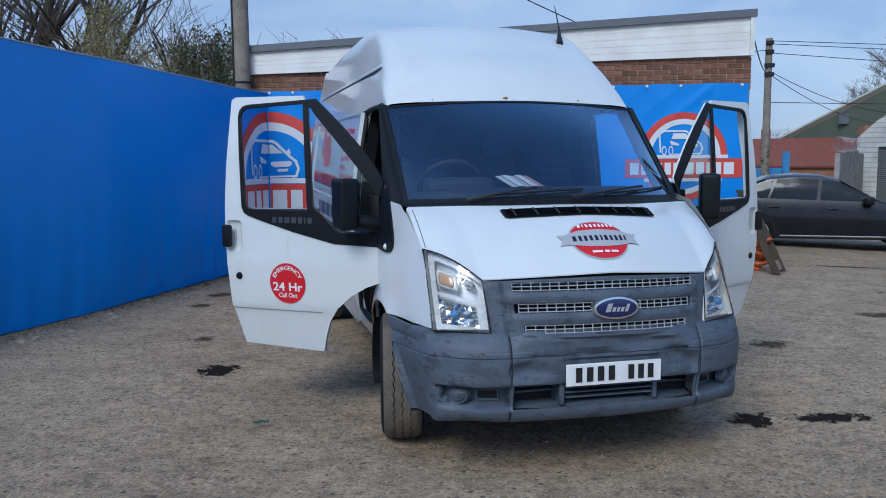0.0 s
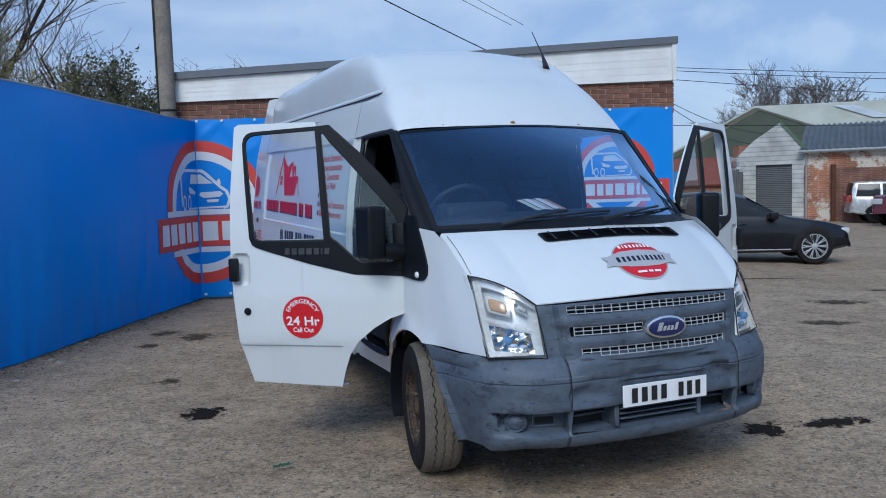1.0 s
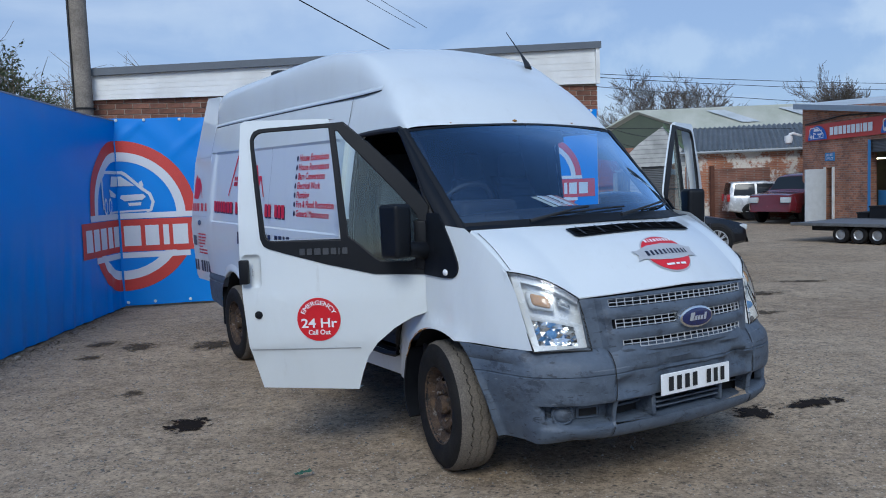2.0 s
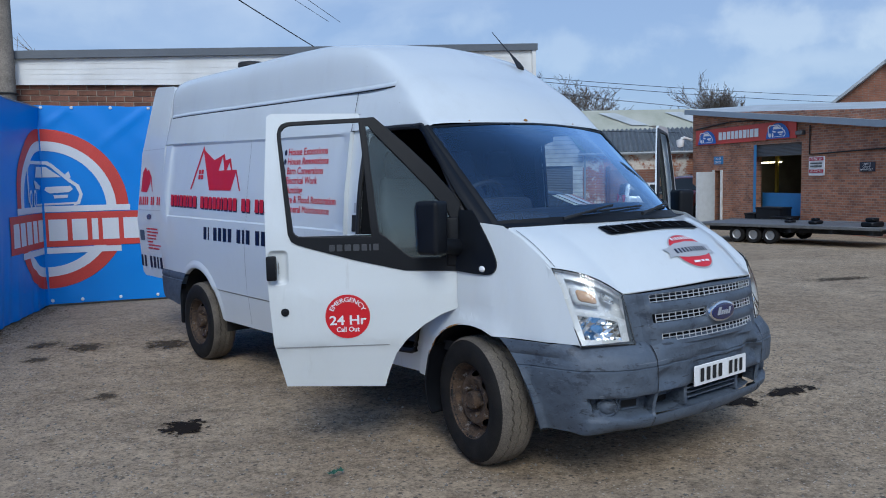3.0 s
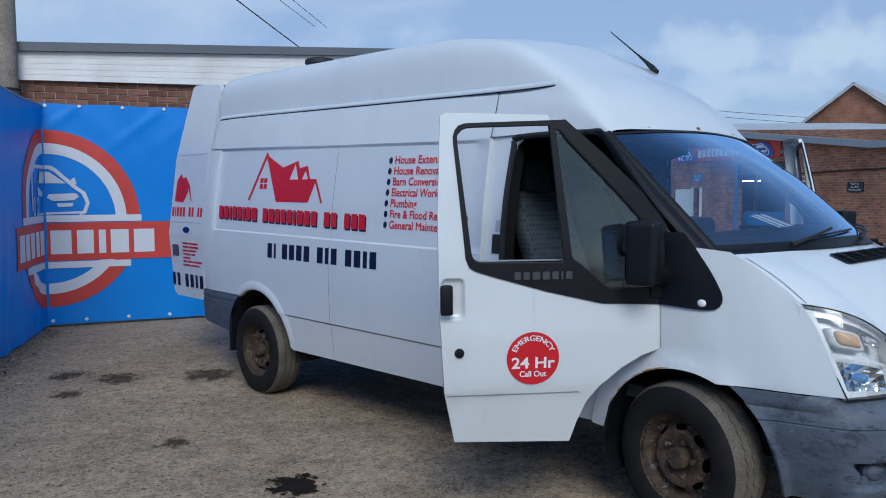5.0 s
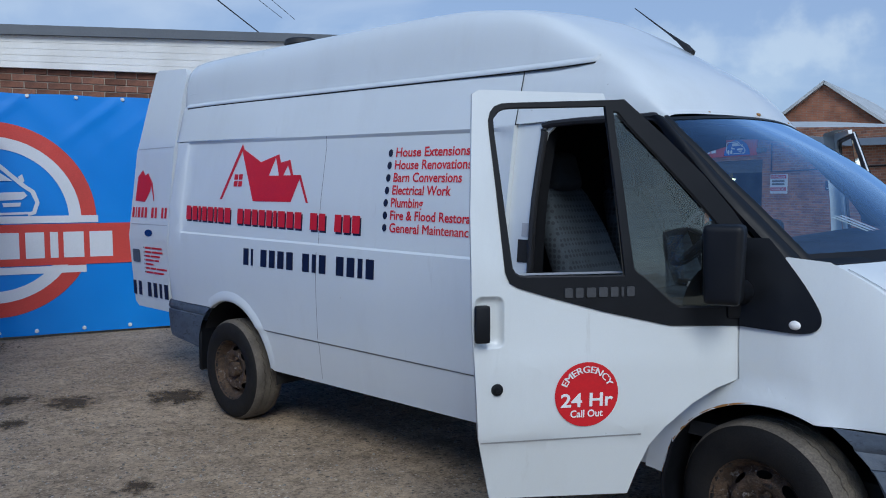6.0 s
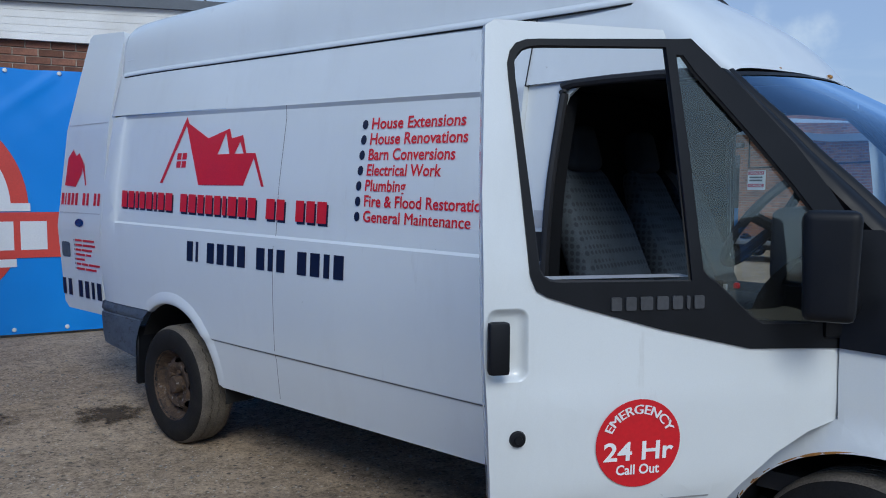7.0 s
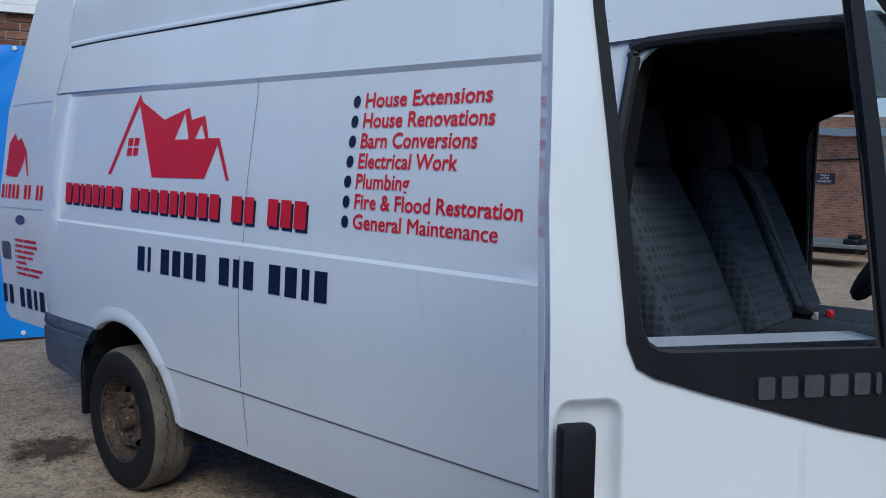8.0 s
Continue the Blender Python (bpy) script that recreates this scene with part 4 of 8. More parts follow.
# headlamps
BULB = material("blue_lamp_glass", (0.12, 0.30, 0.62), 0.08, vary=0.05, bump=0.0)
LAMPSILVER = material("bright_lamp_housing", (0.84, 0.85, 0.86), 0.25, metal=0.15, vary=0.05, bump=0.02)
def lamp_point(u, v, d=0.0, s=-1):
    """u: 0 outer to 1 inner edge; v: 0 foot to 1 top."""
    a = Vector((0.694, 0.861, 0.732)).lerp(Vector((0.823, 0.606, 0.726)), u)
    b = Vector((0.490, 0.860, 1.110)).lerp(Vector((0.760, 0.629, 0.976)), u)
    p = a.lerp(b, v) + Vector((0.025, 0, 0.022)) * math.sin(pi * min(max(u, 0), 1)) * max(v, 0) ** 2
    n = Vector((0.80, 0.52, 0.30))
    p += n * (0.030 * math.sin(pi * u) * math.sin(pi * min(v, 1)) + 0.012 * math.sin(pi * u) + d)
    p.y *= s
    return p


for s in (-1, 1):
    bm = bmesh.new()
    grid(bm, [[lamp_point(u, v, -0.09, s) for u in np.linspace(-0.02, 1.02, 8)] for v in np.linspace(-0.02, 1.02, 8)])
    ringp = [(0, 0), (0.5, 0), (1, 0), (1, 0.5), (1, 1), (0.5, 1), (0, 1), (0, 0.5), (0, 0)]
    grid(bm, [[lamp_point(u, v, d, s) for u, v in ringp] for d in (-0.09, 0.002)])
    bmesh.ops.recalc_face_normals(bm, faces=bm.faces[:])
    lamp = part("headlamp", bm, LAMPSILVER, van, "clear headlamp with chrome reflectors and amber indicator")
    bm = bmesh.new()
    for (a, b) in (((0, 0), (1, 0)), ((1, 0), (1, 1)), ((1, 1), (0, 1)), ((0, 1), (0, 0))):
        tube(bm, [lamp_point(lerp(a[0], b[0], k / 8), lerp(a[1], b[1], k / 8), -0.004, s) for k in range(9)], 0.0038, 6)
    part("lamp_bezel", bm, GAP, lamp)
    bm = bmesh.new()
    grid(bm, [[lamp_point(u, v, 0.004, s) for u in np.linspace(0.01, 0.99, 12)] for v in np.linspace(0.01, 0.99, 14)])
    lens = part("lens", facing(bm, (1, 0, 0)), LENS, lamp)
    lens.visible_shadow = False
    # square amber indicator in a clear surround, a small side lamp beside it
    for nm, (u0, u1, v0, v1), mat_, deep in (("indicator_surround", (0.16, 0.55, 0.565, 0.80), LAMPSILVER, 0.0), ("indicator", (0.215, 0.495, 0.60, 0.765), AMBER, 0.012), ("side_lamp", (0.60, 0.82, 0.70, 0.83), CHROME, 0.0), ("bulb", (0.67, 0.75, 0.74, 0.79), WHITE, 0.010)):
        bm = bmesh.new()
        cu_, cv_ = (u0 + u1) / 2, (v0 + v1) / 2
        loop = rrect(u0, u1, v0, v1, min(u1 - u0, v1 - v0) * 0.28)
        rows = []
        for sc, d in ((1.0, -0.055), (0.96, -0.032), (0.86, -0.026), (0.70, -0.034 if mat_ is CHROME else -0.024), (0.35, -0.046 if mat_ is CHROME else -0.021), (0.02, -0.05 if mat_ is CHROME else -0.02)):
            rows.append([lamp_point(cu_ + (u - cu_) * sc, cv_ + (v - cv_) * sc, d + deep, s) for u, v in loop])
        grid(bm, rows, close=True)
        bmesh.ops.recalc_face_normals(bm, faces=bm.faces[:])
        part(nm, bm, mat_, lamp)
    bm = bmesh.new()
    grid(bm, [[lamp_point(u, v, -0.035, s) for u in np.linspace(0.12, 0.97, 8)] for v in (0.455, 0.50)])
    grid(bm, [[lamp_point(u, v, -0.04, s) for u in np.linspace(0.03, 0.14, 3)] for v in np.linspace(0.02, 0.95, 6)])
    part("lamp_divider", bm, LAMPSILVER, lamp)
    # faceted main reflector, a rounded oblong below the divider
    bm = bmesh.new()
    facet = lambda u, v: -0.045 - 0.045 * math.sin(pi * min(max((u - 0.14) / 0.66, 0), 1)) ** 0.7 * math.sin(pi * min(max((v - 0.09) / 0.32, 0), 1)) ** 0.7
    grid(bm, [[lamp_point(u, v, facet(u, v) + 0.006 * ((i + j) % 2), s) for i, u in enumerate(np.linspace(0.14, 0.80, 8))] for j, v in enumerate(np.linspace(0.09, 0.41, 6))])
    part("main_reflector", bm, CHROME, lamp, smooth=0)
    bm = bmesh.new()
    c = lamp_point(0.40, 0.25, -0.050, s)
    lathe(bm, [(0.0, 0.030), (0.012, 0.028), (0.020, 0.018), (0.022, 0.0), (0.014, -0.03)], 12, "X")
    for v in bm.verts:
        v.co += c
    part("main_bulb", bm, BULB, lamp, "blue-tinted headlamp bulb")
    for tone, u0, u1, v0, v1 in ((LAMPSILVER, 0.80, 0.985, 0.03, 0.46), (LAMPSILVER, 0.03, 0.985, 0.02, 0.095), (LAMPSILVER, 0.05, 0.97, 0.90, 0.98)):
        bm = bmesh.new()
        grid(bm, [[lamp_point(u, v, -0.04, s) for u in np.linspace(u0, u1, 6)] for v in np.linspace(v0, v1, 4)])
        part("reflector_rim", bm, tone, lamp)


# wheels
def wheel(x, y, z, steer, s):
    c = Vector((x, y, z))
    turn = Matrix.Rotation(radians(steer), 3, "Z")

    def place(bm):
        for v in bm.verts:
            v.co = turn @ Vector((v.co.x, s * v.co.y, v.co.z)) + c
        bmesh.ops.recalc_face_normals(bm, faces=bm.faces[:])
        return bm
    bm = bmesh.new()
    lathe(bm, [(0.200, -0.085), (0.206, 0.098), (0.214, 0.108), (0.235, 0.111), (0.250, 0.116), (0.29, 0.119), (0.325, 0.112), (0.345, 0.096), (0.352, 0.08), (0.345, -0.096), (0.30, -0.115), (0.21, -0.10)], 56)
    tyre = part("wheel", place(bm), TYRE, van, "worn tyre on a rusty steel wheel", smooth=50)
    bm = bmesh.new()
    rows, n = [], 160
    prof = [(0.340, 0.103, 0), (0.350, 0.092, 0), (0.3575, 0.072, 0), (0.3585, 0.0505, 1), (0.350, 0.049, 1), (0.350, 0.044, 1), (0.3595, 0.0425, 1), (0.360, 0.0055, 1), (0.351, 0.004, 1), (0.351, -0.002, 1), (0.360, -0.0035, 1)]
    prof += [(0.3595, -0.041, 1), (0.350, -0.0425, 1), (0.350, -0.047, 1), (0.3585, -0.0485, 1), (0.3575, -0.072, 0), (0.350, -0.092, 0), (0.340, -0.103, 0)]
    for r, a, zig in prof:
        rows.append([(r * math.cos(2 * pi * k / n), a + zig * 0.0045 * (1 if (k // 2) % 2 else -1), r * math.sin(2 * pi * k / n)) for k in range(n)])
    grid(bm, rows, close=True)
    part("tread", place(bm), TREAD, tyre, smooth=25)
    holes = []
    for k in range(8):
        a = 2 * pi * k / 8
        holes.append([(0.148 * math.cos(a) + 0.013 * math.cos(a) * math.cos(q) - 0.034 * math.sin(a) * math.sin(q), 0.148 * math.sin(a) + 0.013 * math.sin(a) * math.cos(q) + 0.034 * math.cos(a) * math.sin(q)) for q in np.linspace(0, 2 * pi, 10)[:-1]])
    dish = lambda u, v: (u, float(np.interp(math.hypot(u, v), [0, 0.050, 0.062, 0.10, 0.132, 0.152, 0.168, 0.185, 0.2, 0.215], [0.050, 0.050, 0.045, 0.072, 0.078, 0.056, 0.036, 0.05, 0.095, 0.110])), v)
    bm = sheet([ring(0, 0, 0.213, 0.213, 48)] + holes, dish, 0.022)
    rim = part("rim", place(bm), RUSTY, tyre, "rust-streaked black steel rim", smooth=50)
    bm = bmesh.new()
    lathe(bm, [(0.205, 0.10), (0.19, 0.02), (0.19, -0.08)], 40)
    lathe(bm, [(0.001, -0.02), (0.17, -0.02)], 24)
    part("drum", place(bm), GAP, tyre)
    for k in range(5):
        bm = bmesh.new()
        a = 2 * pi * k / 5
        tube(bm, [(0.083 * math.cos(a), 0.045, 0.083 * math.sin(a)), (0.083 * math.cos(a), 0.080, 0.083 * math.sin(a))], 0.013, 6)
        part("wheel_nut", place(bm), RUSTY, tyre)
    bm = bmesh.new()
    lathe(bm, [(0.052, 0.05), (0.052, 0.09), (0.045, 0.10), (0.0, 0.102)], 20)
    part("hub", place(bm), RUSTY, tyre)
    return tyre


for s in (-1, 1):
    wheel(-0.01, s * 0.882, 0.336, -10, s)
    wheel(-3.86, s * 0.885, 0.300, 0, s)
    for cx, r in ((0.0, 0.47), (-3.87, 0.50)):
        bm = bmesh.new()
        pts = arc(cx, 0.33, r, 188, -8, 18)
        grid(bm, [[(x, s * y, z) for x, z in pts] for y in (0.50, 0.80, 0.928)])
        grid(bm, [[(x, s * 0.5, z) for x, z in pts], [(x, s * 0.5, 0.30) for x, z in pts]])
        part("wheel_arch_liner", bm, GAP, van)
    # mud flaps
    bm = bmesh.new()
    flap = smooth_path([(-0.36, 0.60), (-0.395, 0.48), (-0.42, 0.36), (-0.40, 0.245), (-0.36, 0.20)], 4)
    grid(bm, [[(x, s * y, z) for x, z in flap] for y in (0.72, 0.955, 0.985)])
    thicken(bm, 0.015, (1, 0, 0))
    part("mud_flap", bm, BLACK, van)
    bm = bmesh.new()
    box(bm, -4.36, -4.325, min(s * 0.72, s * 0.97), max(s * 0.72, s * 0.97), 0.22, 0.60, 0.01)
    part("mud_flap", bm, BLACK, van)

# underside and inner shell
bm = bmesh.new()
box(bm, -4.72, 0.55, -0.80, 0.80, 0.40, 0.50)
box(bm, -4.2, 0.3, -0.45, -0.33, 0.28, 0.42)
box(bm, -4.2, 0.3, 0.33, 0.45, 0.28, 0.42)
tube(bm, [(-3.75, -0.8, 0.352), (-3.75, 0.8, 0.352)], 0.06, 8)
tube(bm, [(0.0, -0.78, 0.34), (0.0, 0.78, 0.34)], 0.05, 8)
part("underbody", bm, GAP, van)
bm = bmesh.new()
box(bm, -1.55, -1.50, -0.845, 0.845, 0.5, 2.06)
part("bulkhead", bm, LINING, van)
bm = bmesh.new()
grid(bm, [[(x, y, np.interp(x, [-1.5, -0.9, -0.45], [1.96, 1.95, 1.885]) - 0.05 * (y / 0.85) ** 2) for y in np.linspace(-0.85, 0.85, 9)] for x in np.linspace(-1.5, -0.46, 6)])
part("roof_lining", bm, LINING, van)
bm = bmesh.new()
box(bm, -1.5, 0.1, -0.88, 0.88, 0.56, 0.62)
part("cab_floor", bm, INTERIOR, van)
# dashboard
bm = bmesh.new()
dash = smooth_path([(-0.36, 0.70), (-0.42, 1.0), (-0.40, 1.2), (-0.28, 1.33), (-0.10, 1.385), (0.08, 1.395), (0.20, 1.36), (0.34, 1.27)], 4)
grid(bm, [[(min(x, 0.33 - 0.38 * (y / 0.86) ** 2), y, z - 0.03 * (y / 0.86) ** 4) for x, z in dash] for y in np.linspace(-0.86, 0.86, 12)])
bmesh.ops.recalc_face_normals(bm, faces=bm.faces[:])
part("dashboard", bm, INTERIOR, van)
bm = bmesh.new()
box(bm, -0.45, -0.22, -0.66, -0.24, 1.18, 1.45, 0.05, 3)
part("instrument_binnacle", bm, INTERIOR, van)
# steering wheel
bm = bmesh.new()
qs = Vector((-0.80, 0, 0.60)).to_track_quat("Z", "Y").to_matrix()
tube(bm, [qs @ Vector((0.197 * math.cos(2 * pi * k / 28), 0.197 * math.sin(2 * pi * k / 28), 0)) + Vector((-0.54, -0.45, 1.39)) for k in range(29)], 0.017, 8, False)
for a in (0.2, pi - 0.2, -pi / 2):
    tube(bm, [Vector((-0.50, -0.45, 1.37)), qs @ Vector((0.195 * math.cos(a), 0.195 * math.sin(a), 0)) + Vector((-0.54, -0.45, 1.39))], 0.02, 6)
tube(bm, [(-0.47, -0.45, 1.38), (-0.20, -0.45, 1.22)], [0.075, 0.05], 12)
part("steering_wheel", bm, INTERIOR, van, "black three-spoke steering wheel")

def seat_material():
    m = material("grey_patterned_seat_cloth", (0.070, 0.086, 0.104), 0.92, vary=0.25, scale=10, fine=320, bump=0.4, spec=0.15, depth=0.002)
    N, L = m.node_tree.nodes, m.node_tree.links
    b = N["Principled BSDF"]
    tc, mp, vo, rp, mx = N.new("ShaderNodeTexCoord"), N.new("ShaderNodeMapping"), N.new("ShaderNodeTexVoronoi"), N.new("ShaderNodeValToRGB"), N.new("ShaderNodeMixRGB")
    mp.inputs["Scale"].default_value = (36, 36, 36)
    vo.inputs["Randomness"].default_value, vo.inputs["Scale"].default_value = 0.0, 1.0
    rp.color_ramp.elements[0].position, rp.color_ramp.elements[1].position = 0.36, 0.42
    rp.color_ramp.elements[0].color, rp.color_ramp.elements[1].color = (0.62, 0.62, 0.64, 1), (1, 1, 1, 1)
    mx.blend_type = "MULTIPLY"
    mx.inputs["Fac"].default_value = 1.0
    src = b.inputs["Base Color"].links[0].from_socket
    L.new(tc.outputs["Object"], mp.inputs["Vector"])
    L.new(mp.outputs["Vector"], vo.inputs["Vector"])
    L.new(vo.outputs["Distance"], rp.inputs["Fac"])
    L.new(src, mx.inputs["Color1"])
    L.new(rp.outputs["Color"], mx.inputs["Color2"])
    L.new(mx.outputs["Color"], b.inputs["Base Color"])
    return m


CLOTH = seat_material()
HEADCLOTH = material("dark_headrest_cloth", (0.040, 0.047, 0.058), 0.9, vary=0.2, scale=12, fine=380, bump=0.3, spec=0.15, depth=0.001)


def seat(y, width, name):
    """Cushion, raked back with bolsters, headrest on two posts."""
    bm = bmesh.new()
    rows = []
    for k in range(15):
        f = k / 14
        cx, cz = lerp(-1.10, -1.345, f), lerp(1.00, 1.575, f)
        hwid = width / 2 * (1.0 if f < 0.6 else lerp(1.0, 0.66, (f - 0.6) / 0.4))
        th = lerp(0.075, 0.045, f) * (1 if f < 0.95 else 0.6)
        n = Vector((0.92, 0, 0.39))
        row = []
        for a in np.linspace(0, 2 * pi, 21)[:-1]:
            u = math.copysign(abs(math.cos(a)) ** 0.45, math.cos(a))
            w = math.copysign(abs(math.sin(a)) ** 0.6, math.sin(a))
            bolster = 0.022 * (u * u) if w > 0 else 0
            row.append(Vector((cx, y + hwid * u, cz)) + n * (th * w + bolster))
        rows.append(row)
    grid(bm, rows, close=True)
    bm.verts.ensure_lookup_table()
    bm.faces.new([bm.verts[14 * 20 + k] for k in range(20)])
    bmesh.ops.recalc_face_normals(bm, faces=bm.faces[:])
    st = part(name, bm, CLOTH, van, "grey patterned cloth cab seat with headrest", smooth=60)
    bm = bmesh.new()
    box(bm, -1.08, -0.55, y - width / 2, y + width / 2, 0.86, 1.03, 0.06, 3)
    part("cushion", bm, CLOTH, st)
    bm = bmesh.new()
    box(bm, -1.02, -0.60, y - width / 2 + 0.04, y + width / 2 - 0.04, 0.62, 0.87, 0.02)
    part("seat_base", bm, INTERIOR, st)
    bm = bmesh.new()
    box(bm, -0.05, 0.05, -0.125, 0.125, -0.10, 0.105, 0.045, 3)
    for v in bm.verts:
        v.co.y *= 1 - 0.9 * max(0, v.co.z) * 2
        v.co = Matrix.Rotation(radians(-14), 3, "Y") @ v.co + Vector((-1.335, y, 1.675))
    part("headrest", bm, HEADCLOTH, st)
    for d in (-0.06, 0.06):
        bm = bmesh.new()
        tube(bm, [(-1.335, y + d, 1.55), (-1.34, y + d, 1.61)], 0.008, 6)
        part("headrest_post", bm, CHROME, st)
    return st


seat(-0.47, 0.50, "driver_seat")
seat(0.12, 0.42, "passenger_seat")
seat(0.56, 0.42, "passenger_seat")
# dark trim inside the pillar behind the passenger door
bm = bmesh.new()
inner = [(0.92, -1.13), (1.40, -1.14), (1.66, -1.15), (1.74, -1.14), (1.79, -1.10), (1.82, -1.03), (1.84, -0.92)]
grid(bm, [[(lerp(-1.50, x, k / 4), 0.862 - 0.11 * max(0.0, z - 1.2) - 0.018 * math.sin(pi * k / 4), z) for k in range(5)] for z, x in inner] + [[(lerp(-1.50, -0.92, k / 4), 0.775, 1.93) for k in range(5)]])
thicken(bm, 0.02, (0, 1, 0))
part("pillar_trim", bm, LINING, van, "dark inner pillar trim")
# lap and shoulder belt between the two passenger seats
bm = bmesh.new()
grid(bm, [[(-1.30 + 0.02 * d, 0.315 + 0.046 * d, 1.60), (-1.215 + 0.02 * d, 0.318 + 0.046 * d, 1.50), (-1.12, 0.322 + 0.046 * d, 1.32), (-1.03, 0.328 + 0.046 * d, 1.14), (-0.99, 0.330 + 0.046 * d, 1.06)] for d in (0, 1)])
thicken(bm, 0.003, (1, 0, 0.3))
part("seat_belt", bm, SEAL, van, "black seat belt")
bm = bmesh.new()
box(bm, -1.03, -0.96, 0.325, 0.385, 1.035, 1.065, 0.006)
part("belt_clasp", bm, SEAL, van)
bm = bmesh.new()
box(bm, -0.97, -0.945, 0.338, 0.362, 1.020, 1.050, 0.003)
part("belt_buckle", bm, SILVER, van)
bm = bmesh.new()
box(bm, -0.93, -0.90, 0.395, 0.425, 1.025, 1.055, 0.006)
part("belt_release_button", bm, RED, van)
bm = bmesh.new()
grid(bm, [[(-1.30, -0.80 + d * 0.3, 1.72), (-1.27, -0.79 + d * 0.3, 1.30), (-1.22, -0.77, 1.05), (-1.18, -0.75, 0.7)] for d in (0, 0.16)])
part("seat_belt", bm, SEAL, van)
# leaflets propped on the dashboard
LEAF = [material("pale_cream_print", (0.72, 0.70, 0.60), 0.5, vary=0.15, scale=20), WHITE, material("pink_print", (0.68, 0.54, 0.53), 0.5, vary=0.2, scale=20), WHITE, material("soft_red_print", (0.62, 0.30, 0.27), 0.5, vary=0.2, scale=20)]
for k in range(5):
    y0, y1 = -0.285 + 0.040 * k, -0.285 + 0.040 * (k + 1)
    bm = bmesh.new()
    grid(bm, [[(x + 0.03 * y, y + (x - 0.065) * 0.5, lerp(1.462, 1.402, x / 0.13) + 0.004 * (k % 2)) for y in (y0, y1)] for x in (0.0, 0.065, 0.13)])
    part("dash_leaflet", bm, LEAF[k], van, "printed leaflet on the dashboard")
# wipers: the arm rises from its pivot on the scuttle to the middle of a long thin blade
for pivot, joint, tip, heel in (((-0.66, 1.01), (-0.22, 0.925), (0.10, 0.930), (-0.52, 0.962)), ((-0.02, 1.015), (0.62, 0.912), (0.90, 0.905), (0.26, 0.965))):
    pv = lambda a, b, k, o: screen(lerp(a[0], b[0], k), lerp(a[1], b[1], k), o)
    bm = bmesh.new()
    tube(bm, [pv(pivot, joint, 0, 0.030), pv(pivot, joint, 0.3, 0.034), pv(pivot, joint, 0.75, 0.032), pv(pivot, joint, 1, 0.022)], [0.011, 0.008, 0.006, 0.008], 6)
    wiper = part("wiper", bm, SEAL, van, "black wiper arm and blade")
    bm = bmesh.new()
    tube(bm, [pv(heel, tip, k / 8, 0.010 + 0.004 * math.sin(pi * k / 8)) for k in range(9)], 0.0055, 5)
    part("blade", bm, SEAL, wiper)
# aerial, roof fan, header marks
bm = bmesh.new()
tube(bm, [(-1.075, 0.575, 2.385), (-1.11, 0.588, 2.425), (-1.18, 0.613, 2.475), (-1.27, 0.645, 2.535)], [0.030, 0.022, 0.013, 0.007], 8)
tube(bm, [(-1.26, 0.641, 2.528), (-1.59, 0.729, 2.75)], [0.006, 0.003], 6)
part("aerial", bm, SEAL, van, "short black roof aerial")
bm = bmesh.new()
lathe(bm, [(0.0, 0.105), (0.11, 0.10), (0.125, 0.09), (0.13, 0.06), (0.115, 0.052), (0.115, 0.0)], 20, "Z", (-3.72, -0.42, 2.585))
part("roof_vent", bm, SEAL, van, "round black roof ventilator")
SPOT = material("rust_spot", (0.36, 0.17, 0.04), 0.8)
for y, a in ((-0.104, 0.02), (0.42, 0.012), (-0.55, 0.010)):
    bm = bmesh.new()
    bmesh.ops.create_icosphere(bm, subdivisions=1, radius=a)
    for v in bm.verts:
        v.co = Vector((v.co.x * 0.7, v.co.y, v.co.z * 0.5)) + screen(y / 0.835, 0.0, 0.008) + Vector((-0.02, 0, 0.012))
    part("rust_spot", bm, SPOT, van)

# rust along the front wheel arch lips
for s in (-1, 1):
    bm = bmesh.new()
    fo = side(s, -0.004)
    tube(bm, [fo(x, z) for x, z in arc(0, 0.33, 0.443, 96, 171, 24)], [0.004 + 0.004 * abs(noise.noise((k * 0.9, s, 0))) for k in range(25)], 5)
    part("arch_rust", bm, SPOT, van)

# ---- cab doors, both standing open ----
DOOR_W = ([0.38, 0.5, 0.64, 0.655, 0.7, 0.97, 0.985, 1.2, 1.3, 1.6, 1.95], [0.075, 0.052, 0.024, 0.014, 0.006, -0.010, -0.004, 0.0, 0.004, 0.036, 0.086])
SKIN = [(0.985, 0.42), (0.43, 0.40), (0.40, 0.50), (0.36, 0.60), (0.30, 0.68), (0.20, 0.762), (0.10, 0.82), (0.006, 0.852), (0.004, 1.06), (0.30, 1.07), (0.567, 1.132), (0.80, 1.198), (0.895, 1.228), (0.925, 1.245), (0.942, 1.285), (0.988, 1.80), (0.990, 1.838), (0.982, 1.870), (0.965, 1.892), (0.938, 1.902), (0.905, 1.905), (0.53, 1.921), (0.54, 1.946), (1.02, 1.952), (1.046, 1.935), (1.066, 1.5), (1.066, 1.1), (1.04, 0.67)]
TRIM = [(0.988, 1.80), (0.990, 1.838), (0.982, 1.870), (0.965, 1.892), (0.938, 1.902), (0.905, 1.905), (0.50, 1.922), (0.46, 1.925), (0.29, 1.775), (0.15, 1.638), (0.03, 1.497), (-0.014, 1.435), (0.004, 1.36), (0.004, 1.06), (0.30, 1.07), (0.567, 1.132), (0.80, 1.198), (0.895, 1.228), (0.925, 1.245), (0.942, 1.285)]
